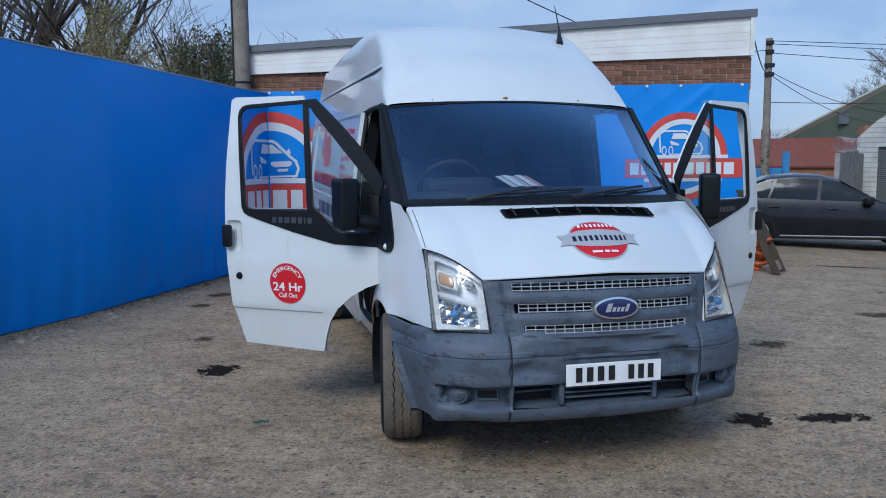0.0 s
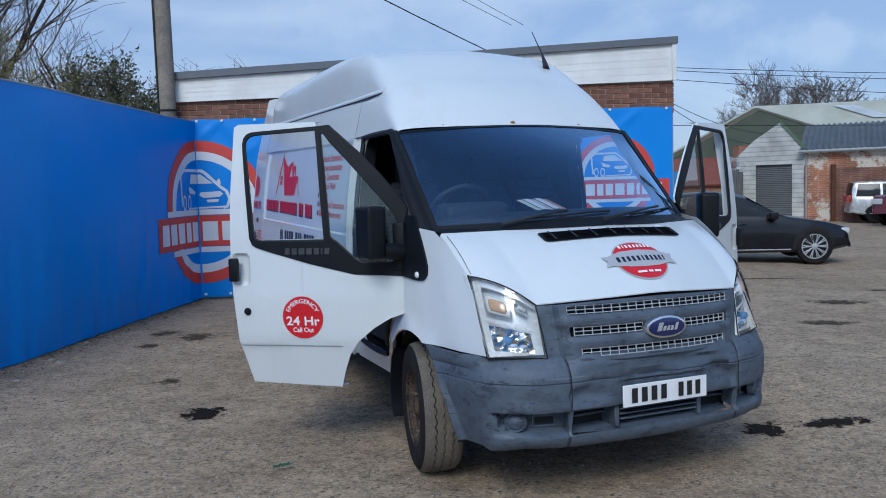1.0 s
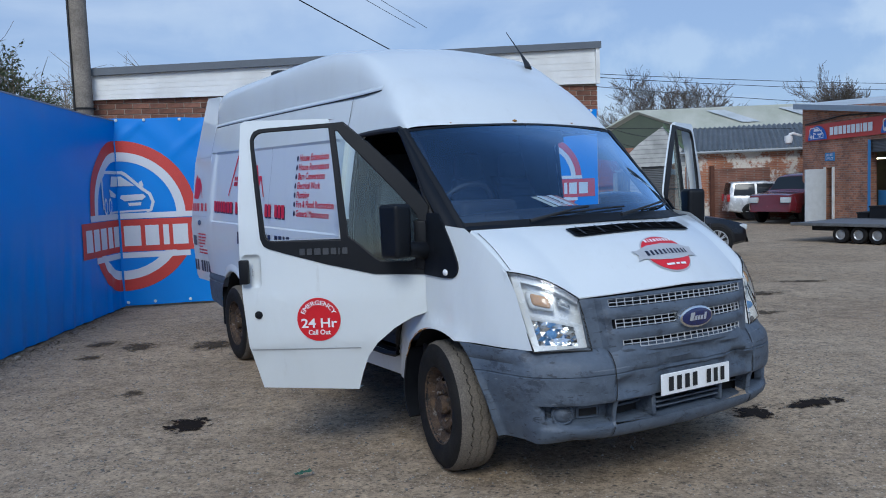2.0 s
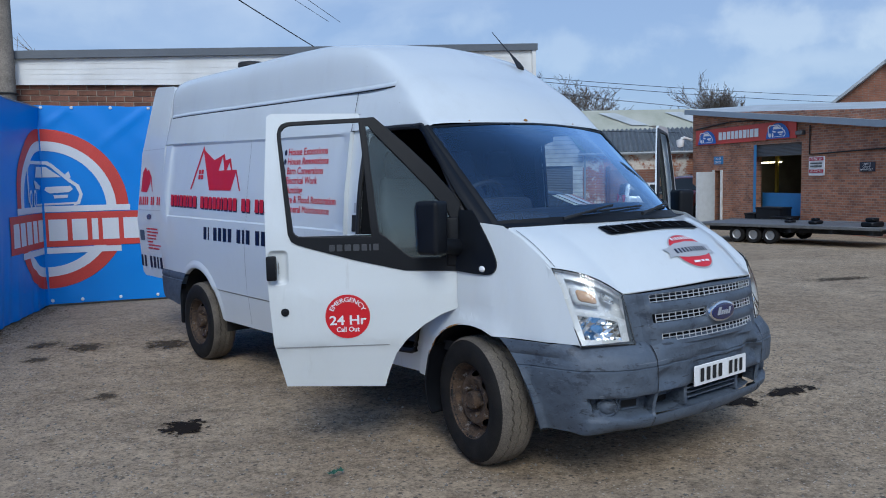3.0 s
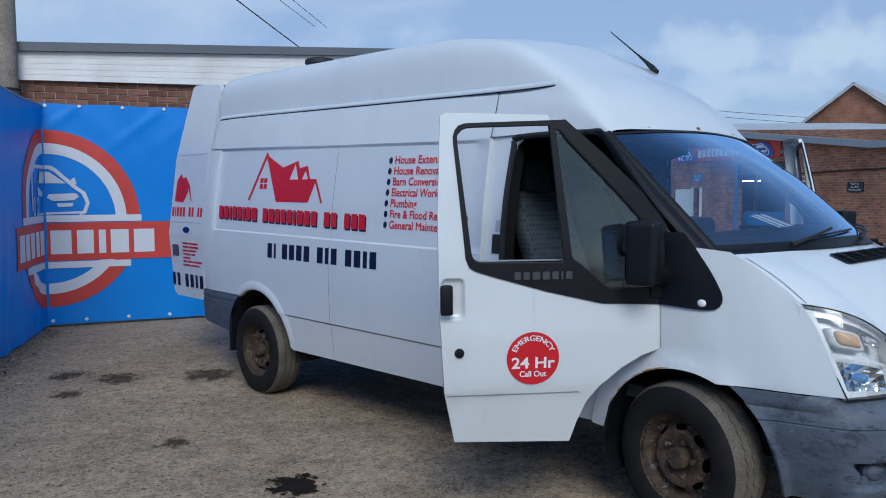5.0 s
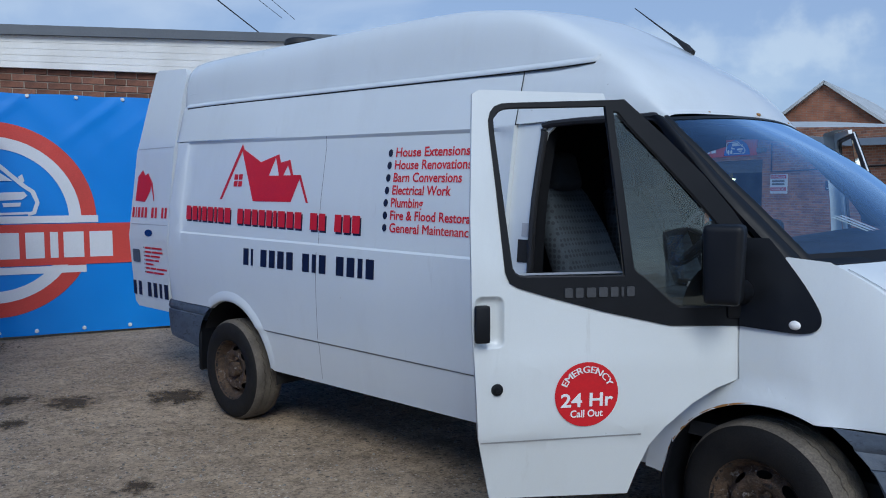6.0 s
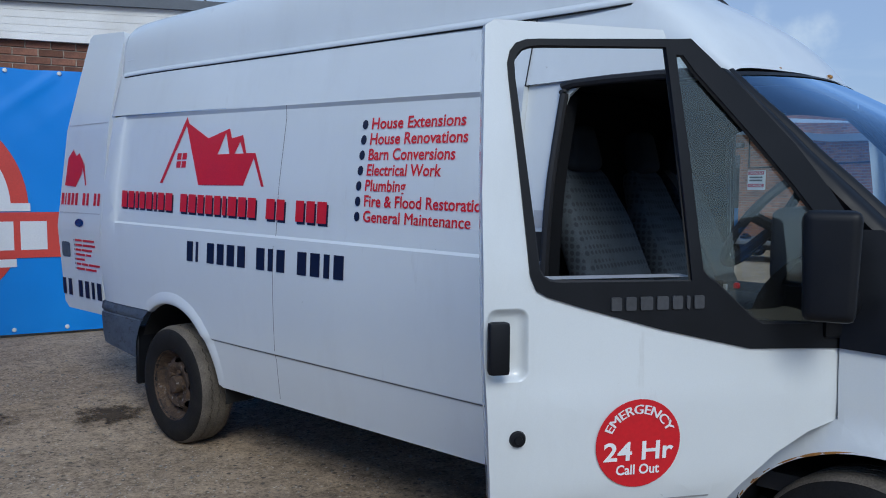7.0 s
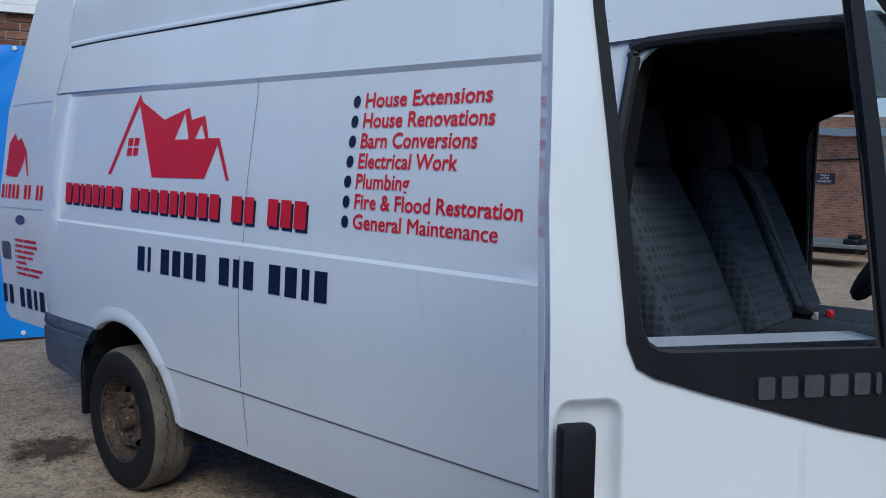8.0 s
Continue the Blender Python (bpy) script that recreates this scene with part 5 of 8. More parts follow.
WINDOW = [(0.973, 1.80), (0.974, 1.832), (0.966, 1.858), (0.950, 1.876), (0.926, 1.885), (0.89, 1.888), (0.536, 1.898), (0.480, 1.262), (0.862, 1.266), (0.888, 1.270), (0.906, 1.281), (0.917, 1.30), (0.921, 1.33)]
QUARTER = [(0.508, 1.878), (0.447, 1.290), (0.432, 1.272), (0.405, 1.255), (0.297, 1.158), (0.262, 1.138), (0.10, 1.133), (0.055, 1.147), (0.036, 1.19), (0.032, 1.34), (0.056, 1.402), (0.160, 1.524), (0.308, 1.684), (0.452, 1.834), (0.486, 1.878)]
HINGE = Vector((-0.11, 0.97, 0))


RELIEF = material("worn_grey_relief", (0.055, 0.058, 0.065), 0.4, vary=0.2)


def cab_door(s):
    def fn(off=0.0):
        return lambda u, z: (-u, s * (off - float(np.interp(z, *DOOR_W))), z)
    scoop = rrect(0.945, 1.057, 1.008, 1.200, 0.028, 5)
    bm = sheet([SKIN, scoop], fn(), 0.05, 0.022, (0, s, 0))
    door = part("cab_door", bm, PAINT, van, "white cab door standing open with its window wound down", smooth=30)
    door.matrix_local = pose(HINGE.x if s < 0 else -0.17, s * (HINGE.y if s < 0 else 0.95), 0, 0, 0, 55 if s < 0 else -62)
    bm = sheet([TRIM, WINDOW, QUARTER], fn(0.006), 0.08, 0.016, (0, s, 0))
    part("window_frame", bm, BLACK, door, "black window frame and sill trim", smooth=35)
    bm = bmesh.new()
    tube(bm, [fn(-0.004)(u, z) for u, z in WINDOW + WINDOW[:1]], 0.006, 6, False)
    tube(bm, [fn(-0.004)(u, z) for u, z in QUARTER + QUARTER[:1]], 0.006, 6, False)
    part("window_seal", bm, SEAL, door)
    q = part("quarter_glass", facing(sheet([QUARTER], fn(-0.012), 0.2), (0, s, 0)), SIDEGLASS, door)
    q.visible_shadow = False
    # inner card, arm rest, grey ledge
    bm = sheet([[(0.05, 0.90), (0.16, 0.85), (0.30, 0.77), (0.40, 0.66), (0.47, 0.5), (0.96, 0.48), (1.02, 0.7), (1.03, 1.1), (0.90, 1.24), (0.45, 1.24), (0.30, 1.14), (0.05, 1.12)]], fn(-0.085), 0.2, 0.02, (0, s, 0))
    part("door_card", bm, INTERIOR, door)
    bm = bmesh.new()
    grid(bm, [[fn(o)(u, 1.271) for u in np.linspace(0.46, 0.96, 8)] for o in (-0.025, -0.10)])
    grid(bm, [[fn(o)(u, 1.271 - 0.015 * k) for u in np.linspace(0.46, 0.96, 8)] for k, o in enumerate((-0.10, -0.105))])
    part("door_ledge", bm, STEELGREY, door)
    bm = bmesh.new()
    edge = SKIN[SKIN.index((0.54, 1.946)):] + SKIN[:2]
    grid(bm, [[fn(-0.02)(u, z) for u, z in edge], [fn(-0.09)(u - 0.015, z) for u, z in edge]])
    part("door_edge", bm, PAINT, door)
    bm = bmesh.new()
    front = TRIM[TRIM.index((0.46, 1.925)):][:6]
    grid(bm, [[fn(o)(u - w, z + w * 0.4) for u, z in front] for o, w in ((0.0, 0.0), (-0.002, 0.003), (-0.010, 0.004))])
    part("front_edge", bm, PAINT if s > 0 else BLACK, door)
    # handle in its scoop, lock
    bm = bmesh.new()
    cu_, cv_ = 1.001, 1.104
    grid(bm, [[fn(d)(cu_ + (u - cu_) * sc, cv_ + (v - cv_) * (1 - (1 - sc) * 0.62)) for u, v in scoop] for sc, d in ((1.03, 0.0012), (0.985, 0.0004), (0.94, -0.003), (0.86, -0.010), (0.74, -0.017), (0.55, -0.021), (0.02, -0.022))], close=True)
    bmesh.ops.recalc_face_normals(bm, faces=bm.faces[:])
    part("handle_scoop", bm, PAINT, door)
    bm = bmesh.new()
    box(bm, -1.062, -1.006, -0.018, 0.018, 1.035, 1.172, 0.012, 2)
    for v in bm.verts:
        v.co.y = s * (v.co.y + 0.03)
    part("door_handle", bm, BLACK, door, "black plastic door handle")
    bm = bmesh.new()
    lathe(bm, [(0.0, 0.014), (0.010, 0.014), (0.012, 0.009), (0.020, 0.008), (0.023, 0.0)], 20)
    for v in bm.verts:
        v.co = Vector((v.co.x - 0.972, s * (v.co.y + 0.004), v.co.z + 0.855))
    part("door_lock", bm, BLACK, door, "round black door lock")
    # the shade in the door's low crease, put in as a grey strip
    bm = bmesh.new()
    grid(bm, [[fn(0.001)(u, z) for u in np.linspace(0.40 if z else 0, 1.03, 12)] for z in (0.6485, 0.6545)])
    part("door_crease", bm, STEELGREY, door)
    # raised model plate: plain bars
    f = fn(0.012)
    u = 0.718
    for w in (0.030, 0.030, 0.036, 0.034, 0.030, 0.010, 0.030):
        part("raised_bar", sheet([rrect(u - w, u, 1.188, 1.224, 0.005)], f, 0, 0.006, (0, s, 0)), RELIEF, door)
        u -= w + 0.012
    # mirror
    bm = bmesh.new()
    box(bm, -0.072, 0.072, -0.060, 0.060, -0.146, 0.146, 0.028, 4)
    for v in bm.verts:
        k = 1 - 0.12 * max(0, -v.co.z / 0.15)
        v.co = Vector((v.co.x * k, v.co.y, v.co.z))
        v.co = Matrix.Rotation(radians(38 * s), 3, "Z") @ Vector((v.co.x, s * v.co.y, v.co.z))
        v.co += Vector((-0.155, s * 0.135, 1.312))
    bmesh.ops.recalc_face_normals(bm, faces=bm.faces[:])
    mirror = part("wing_mirror", bm, BLACK, door, "large black wing mirror", smooth=60)
    bm = bmesh.new()
    tube(bm, [(0.0, s * -0.01, 1.19), (-0.04, s * 0.05, 1.20), (-0.11, s * 0.09, 1.215)], [0.055, 0.045, 0.04], 12)
    box(bm, -0.07, 0.0, min(s * -0.02, s * 0.02), max(s * -0.02, s * 0.02), 1.09, 1.36, 0.015, 2)
    part("mirror_arm", bm, BLACK, mirror)
    bm = bmesh.new()
    grid(bm, [[Matrix.Rotation(radians(38 * s), 3, "Z") @ Vector((-0.0735, s * x, z)) + Vector((-0.155, s * 0.135, 1.312)) for x in (-0.034, 0.034)] for z in (-0.115, 0.115)])
    part("mirror_glass", bm, CHROME, mirror)
    return door


driver_door = cab_door(-1)
cab_door(1)

# round red sticker on the driver's door
dfn = lambda off: (lambda u, z: (u, -(off - float(np.interp(z, *DOOR_W))), z))
BC = (-0.628, 0.822)
st = part("round_sticker", sheet([ring(*BC, 0.124, 0.124, 40)], dfn(0.004), 0.05), RED, driver_door, "round red emergency call-out sticker")
bm = bmesh.new()


def add_text(bm, text, size, u0, v0, fn, squeeze=1.0, centre=False, curve=None, bold=0.0, slope=0.0):
    # a word with an M is struck three times, side by side, for its weight
    strikes = (-1, 0, 1) if "M" in text and bold else (0,)
    for k in strikes:
        tb, w = lettering(text, size, squeeze, bold)
        du = -w / 2 if centre else 0
        for v in tb.verts:
            a, b = v.co.x + du + k * bold * 1.2 * size / 0.05, v.co.y * (1 + 0.012 * k)
            if curve:
                ang = -a / curve
                r = curve + b
                a, b = r * math.sin(-ang), r * math.cos(ang)
            v.co = fn(u0 + a, v0 + b + slope * a)
            v.co.y -= 0.0003 * (k + 1)
        me = bpy.data.meshes.new("tmp")
        tb.to_mesh(me)
        tb.free()
        bm.from_mesh(me)
        bpy.data.meshes.remove(me)
    return w


def letter_width(txt, size):
    tb, w = lettering(txt, size, 1.0, 0.0008)
    tb.free()
    return w


tf = dfn(0.0065)
for txt, size, width, v0, bend_r in (("24 Hr", 0.050, 0.205, -0.045, None), ("Call Out", 0.027, 0.128, -0.086, None), ("EMERGENCY", 0.025, 0.205, -0.002, 0.086)):
    k0 = width / letter_width(txt, size)
    first = txt.split(" ")[0]
    for word in txt.split(" "):
        bm = bmesh.new()
        if bend_r:
            add_text(bm, word, size, BC[0], BC[1] + v0, tf, k0, True, curve=bend_r, bold=0.0016)
        else:
            off = 0.0 if word == first else (letter_width(first + " n", size) - letter_width("n", size)) * k0
            add_text(bm, word, size, BC[0] - width / 2 + off, BC[1] + v0, tf, k0, bold=0.0016)
        part("sticker_word", bm, WHITE, st)

# ---- lettering on the load bay ----
sf = side(-1, 0.003)
sf2 = side(-1, 0.0045)


def house(fn, x0=-3.5, k=1.0, z0=0.0):
    t = lambda pts: [(x0 + (x + 3.5) * k, z0 + (z - 1.5) * k + 1.5) for x, z in pts]
    body = t([(-3.807, 1.912), (-3.775, 1.872), (-3.545, 1.777), (-3.335, 1.824), (-3.305, 1.768), (-3.199, 1.783), (-3.15, 1.683), (-3.065, 1.683), (-3.075, 1.655), (-3.146, 1.509), (-3.597, 1.510), (-3.80, 1.862), (-4.008, 1.521), (-4.039, 1.521)])
    eaves = t([(-3.065, 1.683), (-2.955, 1.504), (-2.978, 1.504), (-3.075, 1.655)])
    panes = [t(rect(a, a + 0.048, b, b + 0.038)) for a in (-3.868, -3.808) for b in (1.612, 1.660)]
    gables = [t([(-3.432, 1.682), (-3.369, 1.803), (-3.312, 1.682)]), t([(-3.262, 1.682), (-3.22, 1.748), (-3.175, 1.682)])]
    return sheet([body] + gables, fn, 0.1), eaves, panes


hb, eaves, panes = house(sf)
logo = part("roofline_logo", hb, RED, van, "red house roofline graphic on the load bay")
for loop in [eaves] + panes:
    part("logo_piece", sheet([loop], sf, 0.1), RED, logo)
LTD = [1, 1, 0.5, 0.9, 1, 0.5, 1, 1.1, -0.7, 1, 1.1, 0.9, 1, 0.9, 0.5, 1.1, 1, 1, -0.7, 1, 0.9, -0.7, 0.9, 0.9, 1]
for nm, m_, dx, dz, fn_ in (("name_shadow_bar", NAVY, 0.012, -0.012, sf), ("name_bar", RED, 0, 0, sf2)):
    bars(nm, m_, logo, -4.515 + dx, -2.43 + dx, 0, 1, [w * 0.90 if w > 0 else w for w in LTD], 0.24, lambda a, b: fn_(a, lerp(1.366, 1.328, (a + 4.515) / 2.085) + b * 0.105 + dz))
bars("phone_bar", NAVY, logo, -3.66, -2.27, 1.072, 1.186, [0.6, 0.25, -0.3, 0.66, 0.62, 0.66, 0.66, -0.4, 0.66, 0.4, 0.62, -0.4, 0.66, 0.66, 0.4, 0.66], 0.26, sf)
LIST = ["House Extensions", "House Renovations", "Barn Conversions", "Electrical Work", "Plumbing", "Fire & Flood Restoration", "General Maintenance"]
WIDTHS = [0.575, 0.595, 0.535, 0.465, 0.265, 0.735, 0.648]
for k, (txt, wd) in enumerate(zip(LIST, WIDTHS)):
    z = 1.772 - 0.0705 * k
    k0 = wd / letter_width(txt, 0.050)
    words = txt.split(" ")
    for i, word in enumerate(words):
        bm = bmesh.new()
        off = (letter_width(" ".join(words[:i]) + " n", 0.050) - letter_width("n", 0.050)) * k0 if i else 0.0
        add_text(bm, word, 0.050, -2.172 + off, z - 0.012 * off, sf, k0, bold=0.0014, slope=-0.012)
        part("service_word", bm, RED, van, "red lettering on the load bay")
    part("bullet_dot", sheet([ring(-2.213, z + 0.022, 0.019, 0.022, 16)], sf, 0), NAVY, van)

# rear door, folded back along the side
RD = ([0.55, 0.7, 1.2, 1.9, 2.3, 2.6], [0.915, 0.925, 0.945, 0.865, 0.775, 0.705])
rfn = lambda off: (lambda x, z: (x, -(float(np.interp(z, *RD)) + off), z))
bm = sheet([[(-4.90, 0.60), (-4.86, 1.2), (-4.865, 1.9), (-4.885, 2.52), (-4.92, 2.57), (-5.40, 2.605), (-5.45, 2.58), (-5.53, 1.9), (-5.56, 1.2), (-5.52, 0.64), (-5.46, 0.60)]], rfn(0), 0.15, 0.045, (0, -1, 0))
rear_door = part("rear_door", bm, PAINT, van, "white rear load door folded back beside the tail")
part("logo_piece", sheet([[(-5.48, 1.50), (-5.46, 1.70), (-5.38, 1.76), (-5.33, 1.71), (-5.28, 1.73), (-5.20, 1.66), (-5.22, 1.58), (-5.30, 1.49)]], rfn(0.004), 0.1), RED, rear_door)
part("logo_piece", sheet([[(-5.19, 1.66), (-5.13, 1.50), (-5.145, 1.50), (-5.21, 1.63)]], rfn(0.004), 0.1), RED, rear_door)
bars("name_bar", RED, rear_door, -5.52, -4.90, 1.36, 1.445, [0.7, 0.35, 0.7, 0.7, 0.7, -0.6, 0.7, 0.6, -0.6, 0.6, 0.6], 0.4, rfn(0.004))
bars("phone_bar", NAVY, rear_door, -5.53, -4.90, 0.70, 0.82, [0.6, 0.6, -0.3, 0.66, 0.66, 0.45, 0.66], 0.4, rfn(0.004))
for k, words in enumerate(((0.11, 0.18), (0.11, 0.19), (0.09, 0.16), (0.15, 0.08), (0.14,), (0.07, 0.10, 0.17), (0.13, 0.17))):
    part("service_dot", sheet([ring(-5.285, 1.110 - 0.034 * k, 0.006, 0.008, 8)], rfn(0.004), 0), NAVY, rear_door)
    u = -5.268
    for w in words:
        part("service_bar", sheet([rect(u, u + w, 1.102 - 0.034 * k, 1.117 - 0.034 * k)], rfn(0.004), 0), RED, rear_door)
        u += w + 0.014
# flat grey strips give the shading of two pressed creases
for z0, x0 in ((1.93, -5.53), (1.30, -5.56)):
    bm = bmesh.new()
    grid(bm, [[rfn(0.002)(x, z0 + d) for x in np.linspace(x0 + 0.03, -4.88, 6)] for d in (0, 0.007)])
    part("door_crease", bm, STEELGREY, rear_door)
part("oval_badge", sheet([ring(-5.19, 1.235, 0.07, 0.028, 24)], rfn(0.006), 0), BLUEBADGE, rear_door)
part("handle_recess", sheet([rrect(-5.50, -5.36, 0.98, 1.09, 0.02)], rfn(0.004), 0), BUMPER, rear_door)
# tail frame round the load opening
bm = sheet([[(-0.93, 0.45), (0.93, 0.45), (0.97, 1.1), (0.88, 1.95), (0.74, 2.42), (0.5, 2.56), (-0.5, 2.56), (-0.74, 2.42), (-0.88, 1.95), (-0.97, 1.1)], [(-0.78, 0.62), (0.0, 0.62), (0.0, 2.42), (-0.55, 2.42), (-0.72, 1.9), (-0.80, 1.1)]], lambda y, z: (-4.765, y, z), 0, 0.03, (-1, 0, 0))
part("tail_frame", bm, PAINT, van)
# sticker on the B-pillar, badge on the bonnet
bm = bmesh.new()
grid(bm, [[(x, -(hw(x, z) - 0.026), z) for x in (-1.245, -1.175)] for z in (1.235, 1.345)])
part("pillar_label", bm, GAP, van)
bm = bmesh.new()
grid(bm, [[(x, -(hw(x, z) - 0.026), z) for x in (-1.225, -1.18)] for z in (1.36, 1.425)])
part("pillar_label", bm, STEELGREY, van)
bf = lambda off: (lambda u, v: tuple(bonnet(u / 0.86, v) + Vector((0.4, 0, 0.9)) * off))
LC = (-0.002, 0.665)
ov = part("bonnet_sticker", sheet([ring(*LC, 0.168, 0.228, 40)], bf(0.004), 0.06), STEELGREY, van, "red and grey oval sticker on the bonnet")
part("sticker_red", sheet([ring(*LC, 0.160, 0.212, 40)], bf(0.006), 0.06), RED, ov)
bs = lambda off: (lambda u, v: bf(off)(-0.002 + (u + 0.017) * 1.06, 0.665 + (v - 0.56) * 1.06))
part("sticker_band", sheet([[(-0.232, 0.515), (-0.20, 0.515), (-0.12, 0.47), (-0.017, 0.46), (0.09, 0.47), (0.17, 0.515), (0.198, 0.515), (0.18, 0.57), (0.198, 0.63), (0.15, 0.615), (0.07, 0.64), (-0.017, 0.65), (-0.10, 0.64), (-0.19, 0.615), (-0.232, 0.63), (-0.21, 0.57)]], bs(0.008), 0.06), STEELGREY, ov)
bars("sticker_bar", NAVY, ov, -0.16, 0.13, 0.535, 0.59, [0.7, 0.6, 0.6, 0.6, 0.6, 0.4, 0.7, 0.6, 0.6, 0.6, 0.4], 0.5, bs(0.010))
bars("sticker_bar", WHITE, ov, -0.11, 0.08, 0.395, 0.435, [0.7, 0.3, 0.6, 0.6, 0.6, 0.6, 0.6, 0.6, 0.6], 0.5, bs(0.010))
bars("sticker_bar", WHITE, ov, -0.085, 0.055, 0.69, 0.71, [4, 2, 3], 0.8, bs(0.010))


# the old body stands a little out of square across its nose
def settle(ob):
    for c in ob.children:
        if not c.name.startswith("cab_door"):
            for v in c.data.vertices:
                y = v.co.y
                v.co.z -= 0.014 * min(max(y / 0.6, 0.0), 1.0) * float(np.interp(v.co.x, [0.0, 0.5], [0, 1.0]))
                v.co.x -= float(np.interp(v.co.x, [-1.6, -0.9, 0.15, 0.50], [0.021, 0.07, 0.07, 0.022])) * max(0.0, y + 0.45)
                v.co.y -= 0.04 * min(max(y / 0.6, 0.0), 1.0)
            settle(c)


settle(van)

# ---- brick outbuilding with blue banners ----
def wall_pt(x, out=0.0, z=0.0):
    """A point on the line of the rear wall, moved out into the yard."""
    return Vector((x, 11.9 + (3.95 - x) * 0.0483 - out, z))


BLUE = material("bright_blue_banner_vinyl", (0.012, 0.24, 0.74), 0.42, vary=0.06, scale=1.4, fine=300, bump=0.06, tint=(0.010, 0.215, 0.69))
BRICK = material("red_brown_brick", (0.29, 0.138, 0.092), 0.85, vary=0.25, scale=14, fine=110, bump=0.6, tint=(0.15, 0.075, 0.055), random_tone=0.35, spec=0.2)
MORTAR = material("pale_mortar", (0.46, 0.40, 0.33), 0.9, vary=0.2, scale=8, bump=0.4, spec=0.2)
CLAD = material("white_weatherboard", (0.80, 0.80, 0.78), 0.5, vary=0.06, scale=3, bump=0.04, tint=(0.68, 0.67, 0.64))
FLASH = material("grey_roof_edging", (0.13, 0.145, 0.165), 0.5, vary=0.12, scale=4)
FELT = material("grey_roofing_felt", (0.16, 0.165, 0.17), 0.9, vary=0.2, scale=5)
LEFT_X, RIGHT_X = -3.34, 3.96

shed = thing("outbuilding", "low red brick outbuilding with white boarded fascia and blue banners", "building", kind="")
brick_top = lambda x: lerp(2.865, 2.99, (x + 3.3) / 7.26)
clad_top = lambda x: lerp(3.18, 3.52, (x + 3.3) / 7.26)
bm = bmesh.new()
f = [wall_pt(LEFT_X), wall_pt(RIGHT_X)]
g = [p + Vector((0.39, 8.0, 0)) for p in f]
vs = []
for p, h in ((f[0], 3.15), (f[1], 3.5), (g[1], 3.5), (g[0], 3.15)):
    vs.append((bm.verts.new((p.x, p.y, -0.4)), bm.verts.new((p.x, p.y, h))))
for i in range(4):
    a, b = vs[i], vs[(i + 1) % 4]
    bm.faces.new((a[0], b[0], b[1], a[1]))
bm.faces.new([v[1] for v in vs])
wall = part("wall", bm, MORTAR, shed, smooth=0)
bm = bmesh.new()
top = [wall_pt(LEFT_X - 0.05, 0.12, 3.28), wall_pt(RIGHT_X + 0.04, 0.12, 3.615), g[1] + Vector((0.05, 0, 3.615)), g[0] + Vector((-0.05, 0, 3.28))]
lo = [p - Vector((0, 0, 0.10)) for p in top]
vt, vb = [bm.verts.new(p) for p in top], [bm.verts.new(p) for p in lo]
bm.faces.new(vt), bm.faces.new(vb[::-1])
for i in range(4):
    bm.faces.new((vb[i], vb[(i + 1) % 4], vt[(i + 1) % 4], vt[i]))
part("roof", bm, FLASH, shed, "flat felt roof with grey metal edging", smooth=0)
for k in range(5):
    bm = bmesh.new()
    rows = []
    for j in (0, 1):
        rows.append([wall_pt(x, 0.067 if j == 0 else 0.0635, lerp(brick_top(x), clad_top(x), (k + j) / 5) + (0 if j == 0 else 0.004)) for x in (LEFT_X, 0.0, RIGHT_X + 0.01)])
    rows.insert(0, [p + Vector((0, 0.05, 0)) for p in rows[0]])
    grid(bm, rows)
    end = [rows[1][-1], rows[2][-1], rows[2][-1] + Vector((0, 0.07, 0)), rows[1][-1] + Vector((0, 0.07, 0))]
    bm.faces.new([bm.verts.new(p) for p in end])
    part("weatherboard", bm, CLAD, shed, smooth=0)
bm = bmesh.new()
box(bm, -0.03, 0.03, -0.02, 0.02, 2.985, 3.53)
for v in bm.verts:
    v.co += wall_pt(RIGHT_X - 0.01, 0.08)
part("corner_board", bm, CLAD, shed, smooth=0)

# banner over the rear wall
def rear_banner(u, z, out=0.0):
    """u runs along the wall from the corner."""
    x = -3.03 + u
    t = 2.6 - z
    fold = sum(math.exp(-((u + 0.08 - 0.47 * k + t * 1.25) / (0.05 + 0.05 * t)) ** 2) * (0.5 + 0.5 * math.sin(k * 2.4)) for k in range(1, 16)) * 0.022 * max(0.0, 1 - t / 0.75) * min(1.0, t / 0.08)
    sag = 0.012 * math.sin(u * 2 * pi / 0.72) * max(0, (z - 2.2) / 0.4)
    rip = 0.018 * noise.noise((u * 1.3, z * 0.7 + u * 0.5, 5.0)) + 0.012 * noise.noise((u * 4.0 + z * 2.5, z * 1.4, 9.0)) * (0.4 + max(0, z - 1.8))
    return wall_pt(x, 0.055 + sag * 0.3 + rip + fold + out, z)


LINE = [(-6.9, -4.0), (-5.25, 2.5), (-4.60, 5.0), (-4.12, 7.05), (-3.74, 8.6), (-3.44, 10.3), (-3.045, 12.19)]
SEGS = [0.0]
for (x0, y0), (x1, y1) in zip(LINE[::-1], LINE[-2::-1]):
    SEGS.append(SEGS[-1] + math.hypot(x1 - x0, y1 - y0))


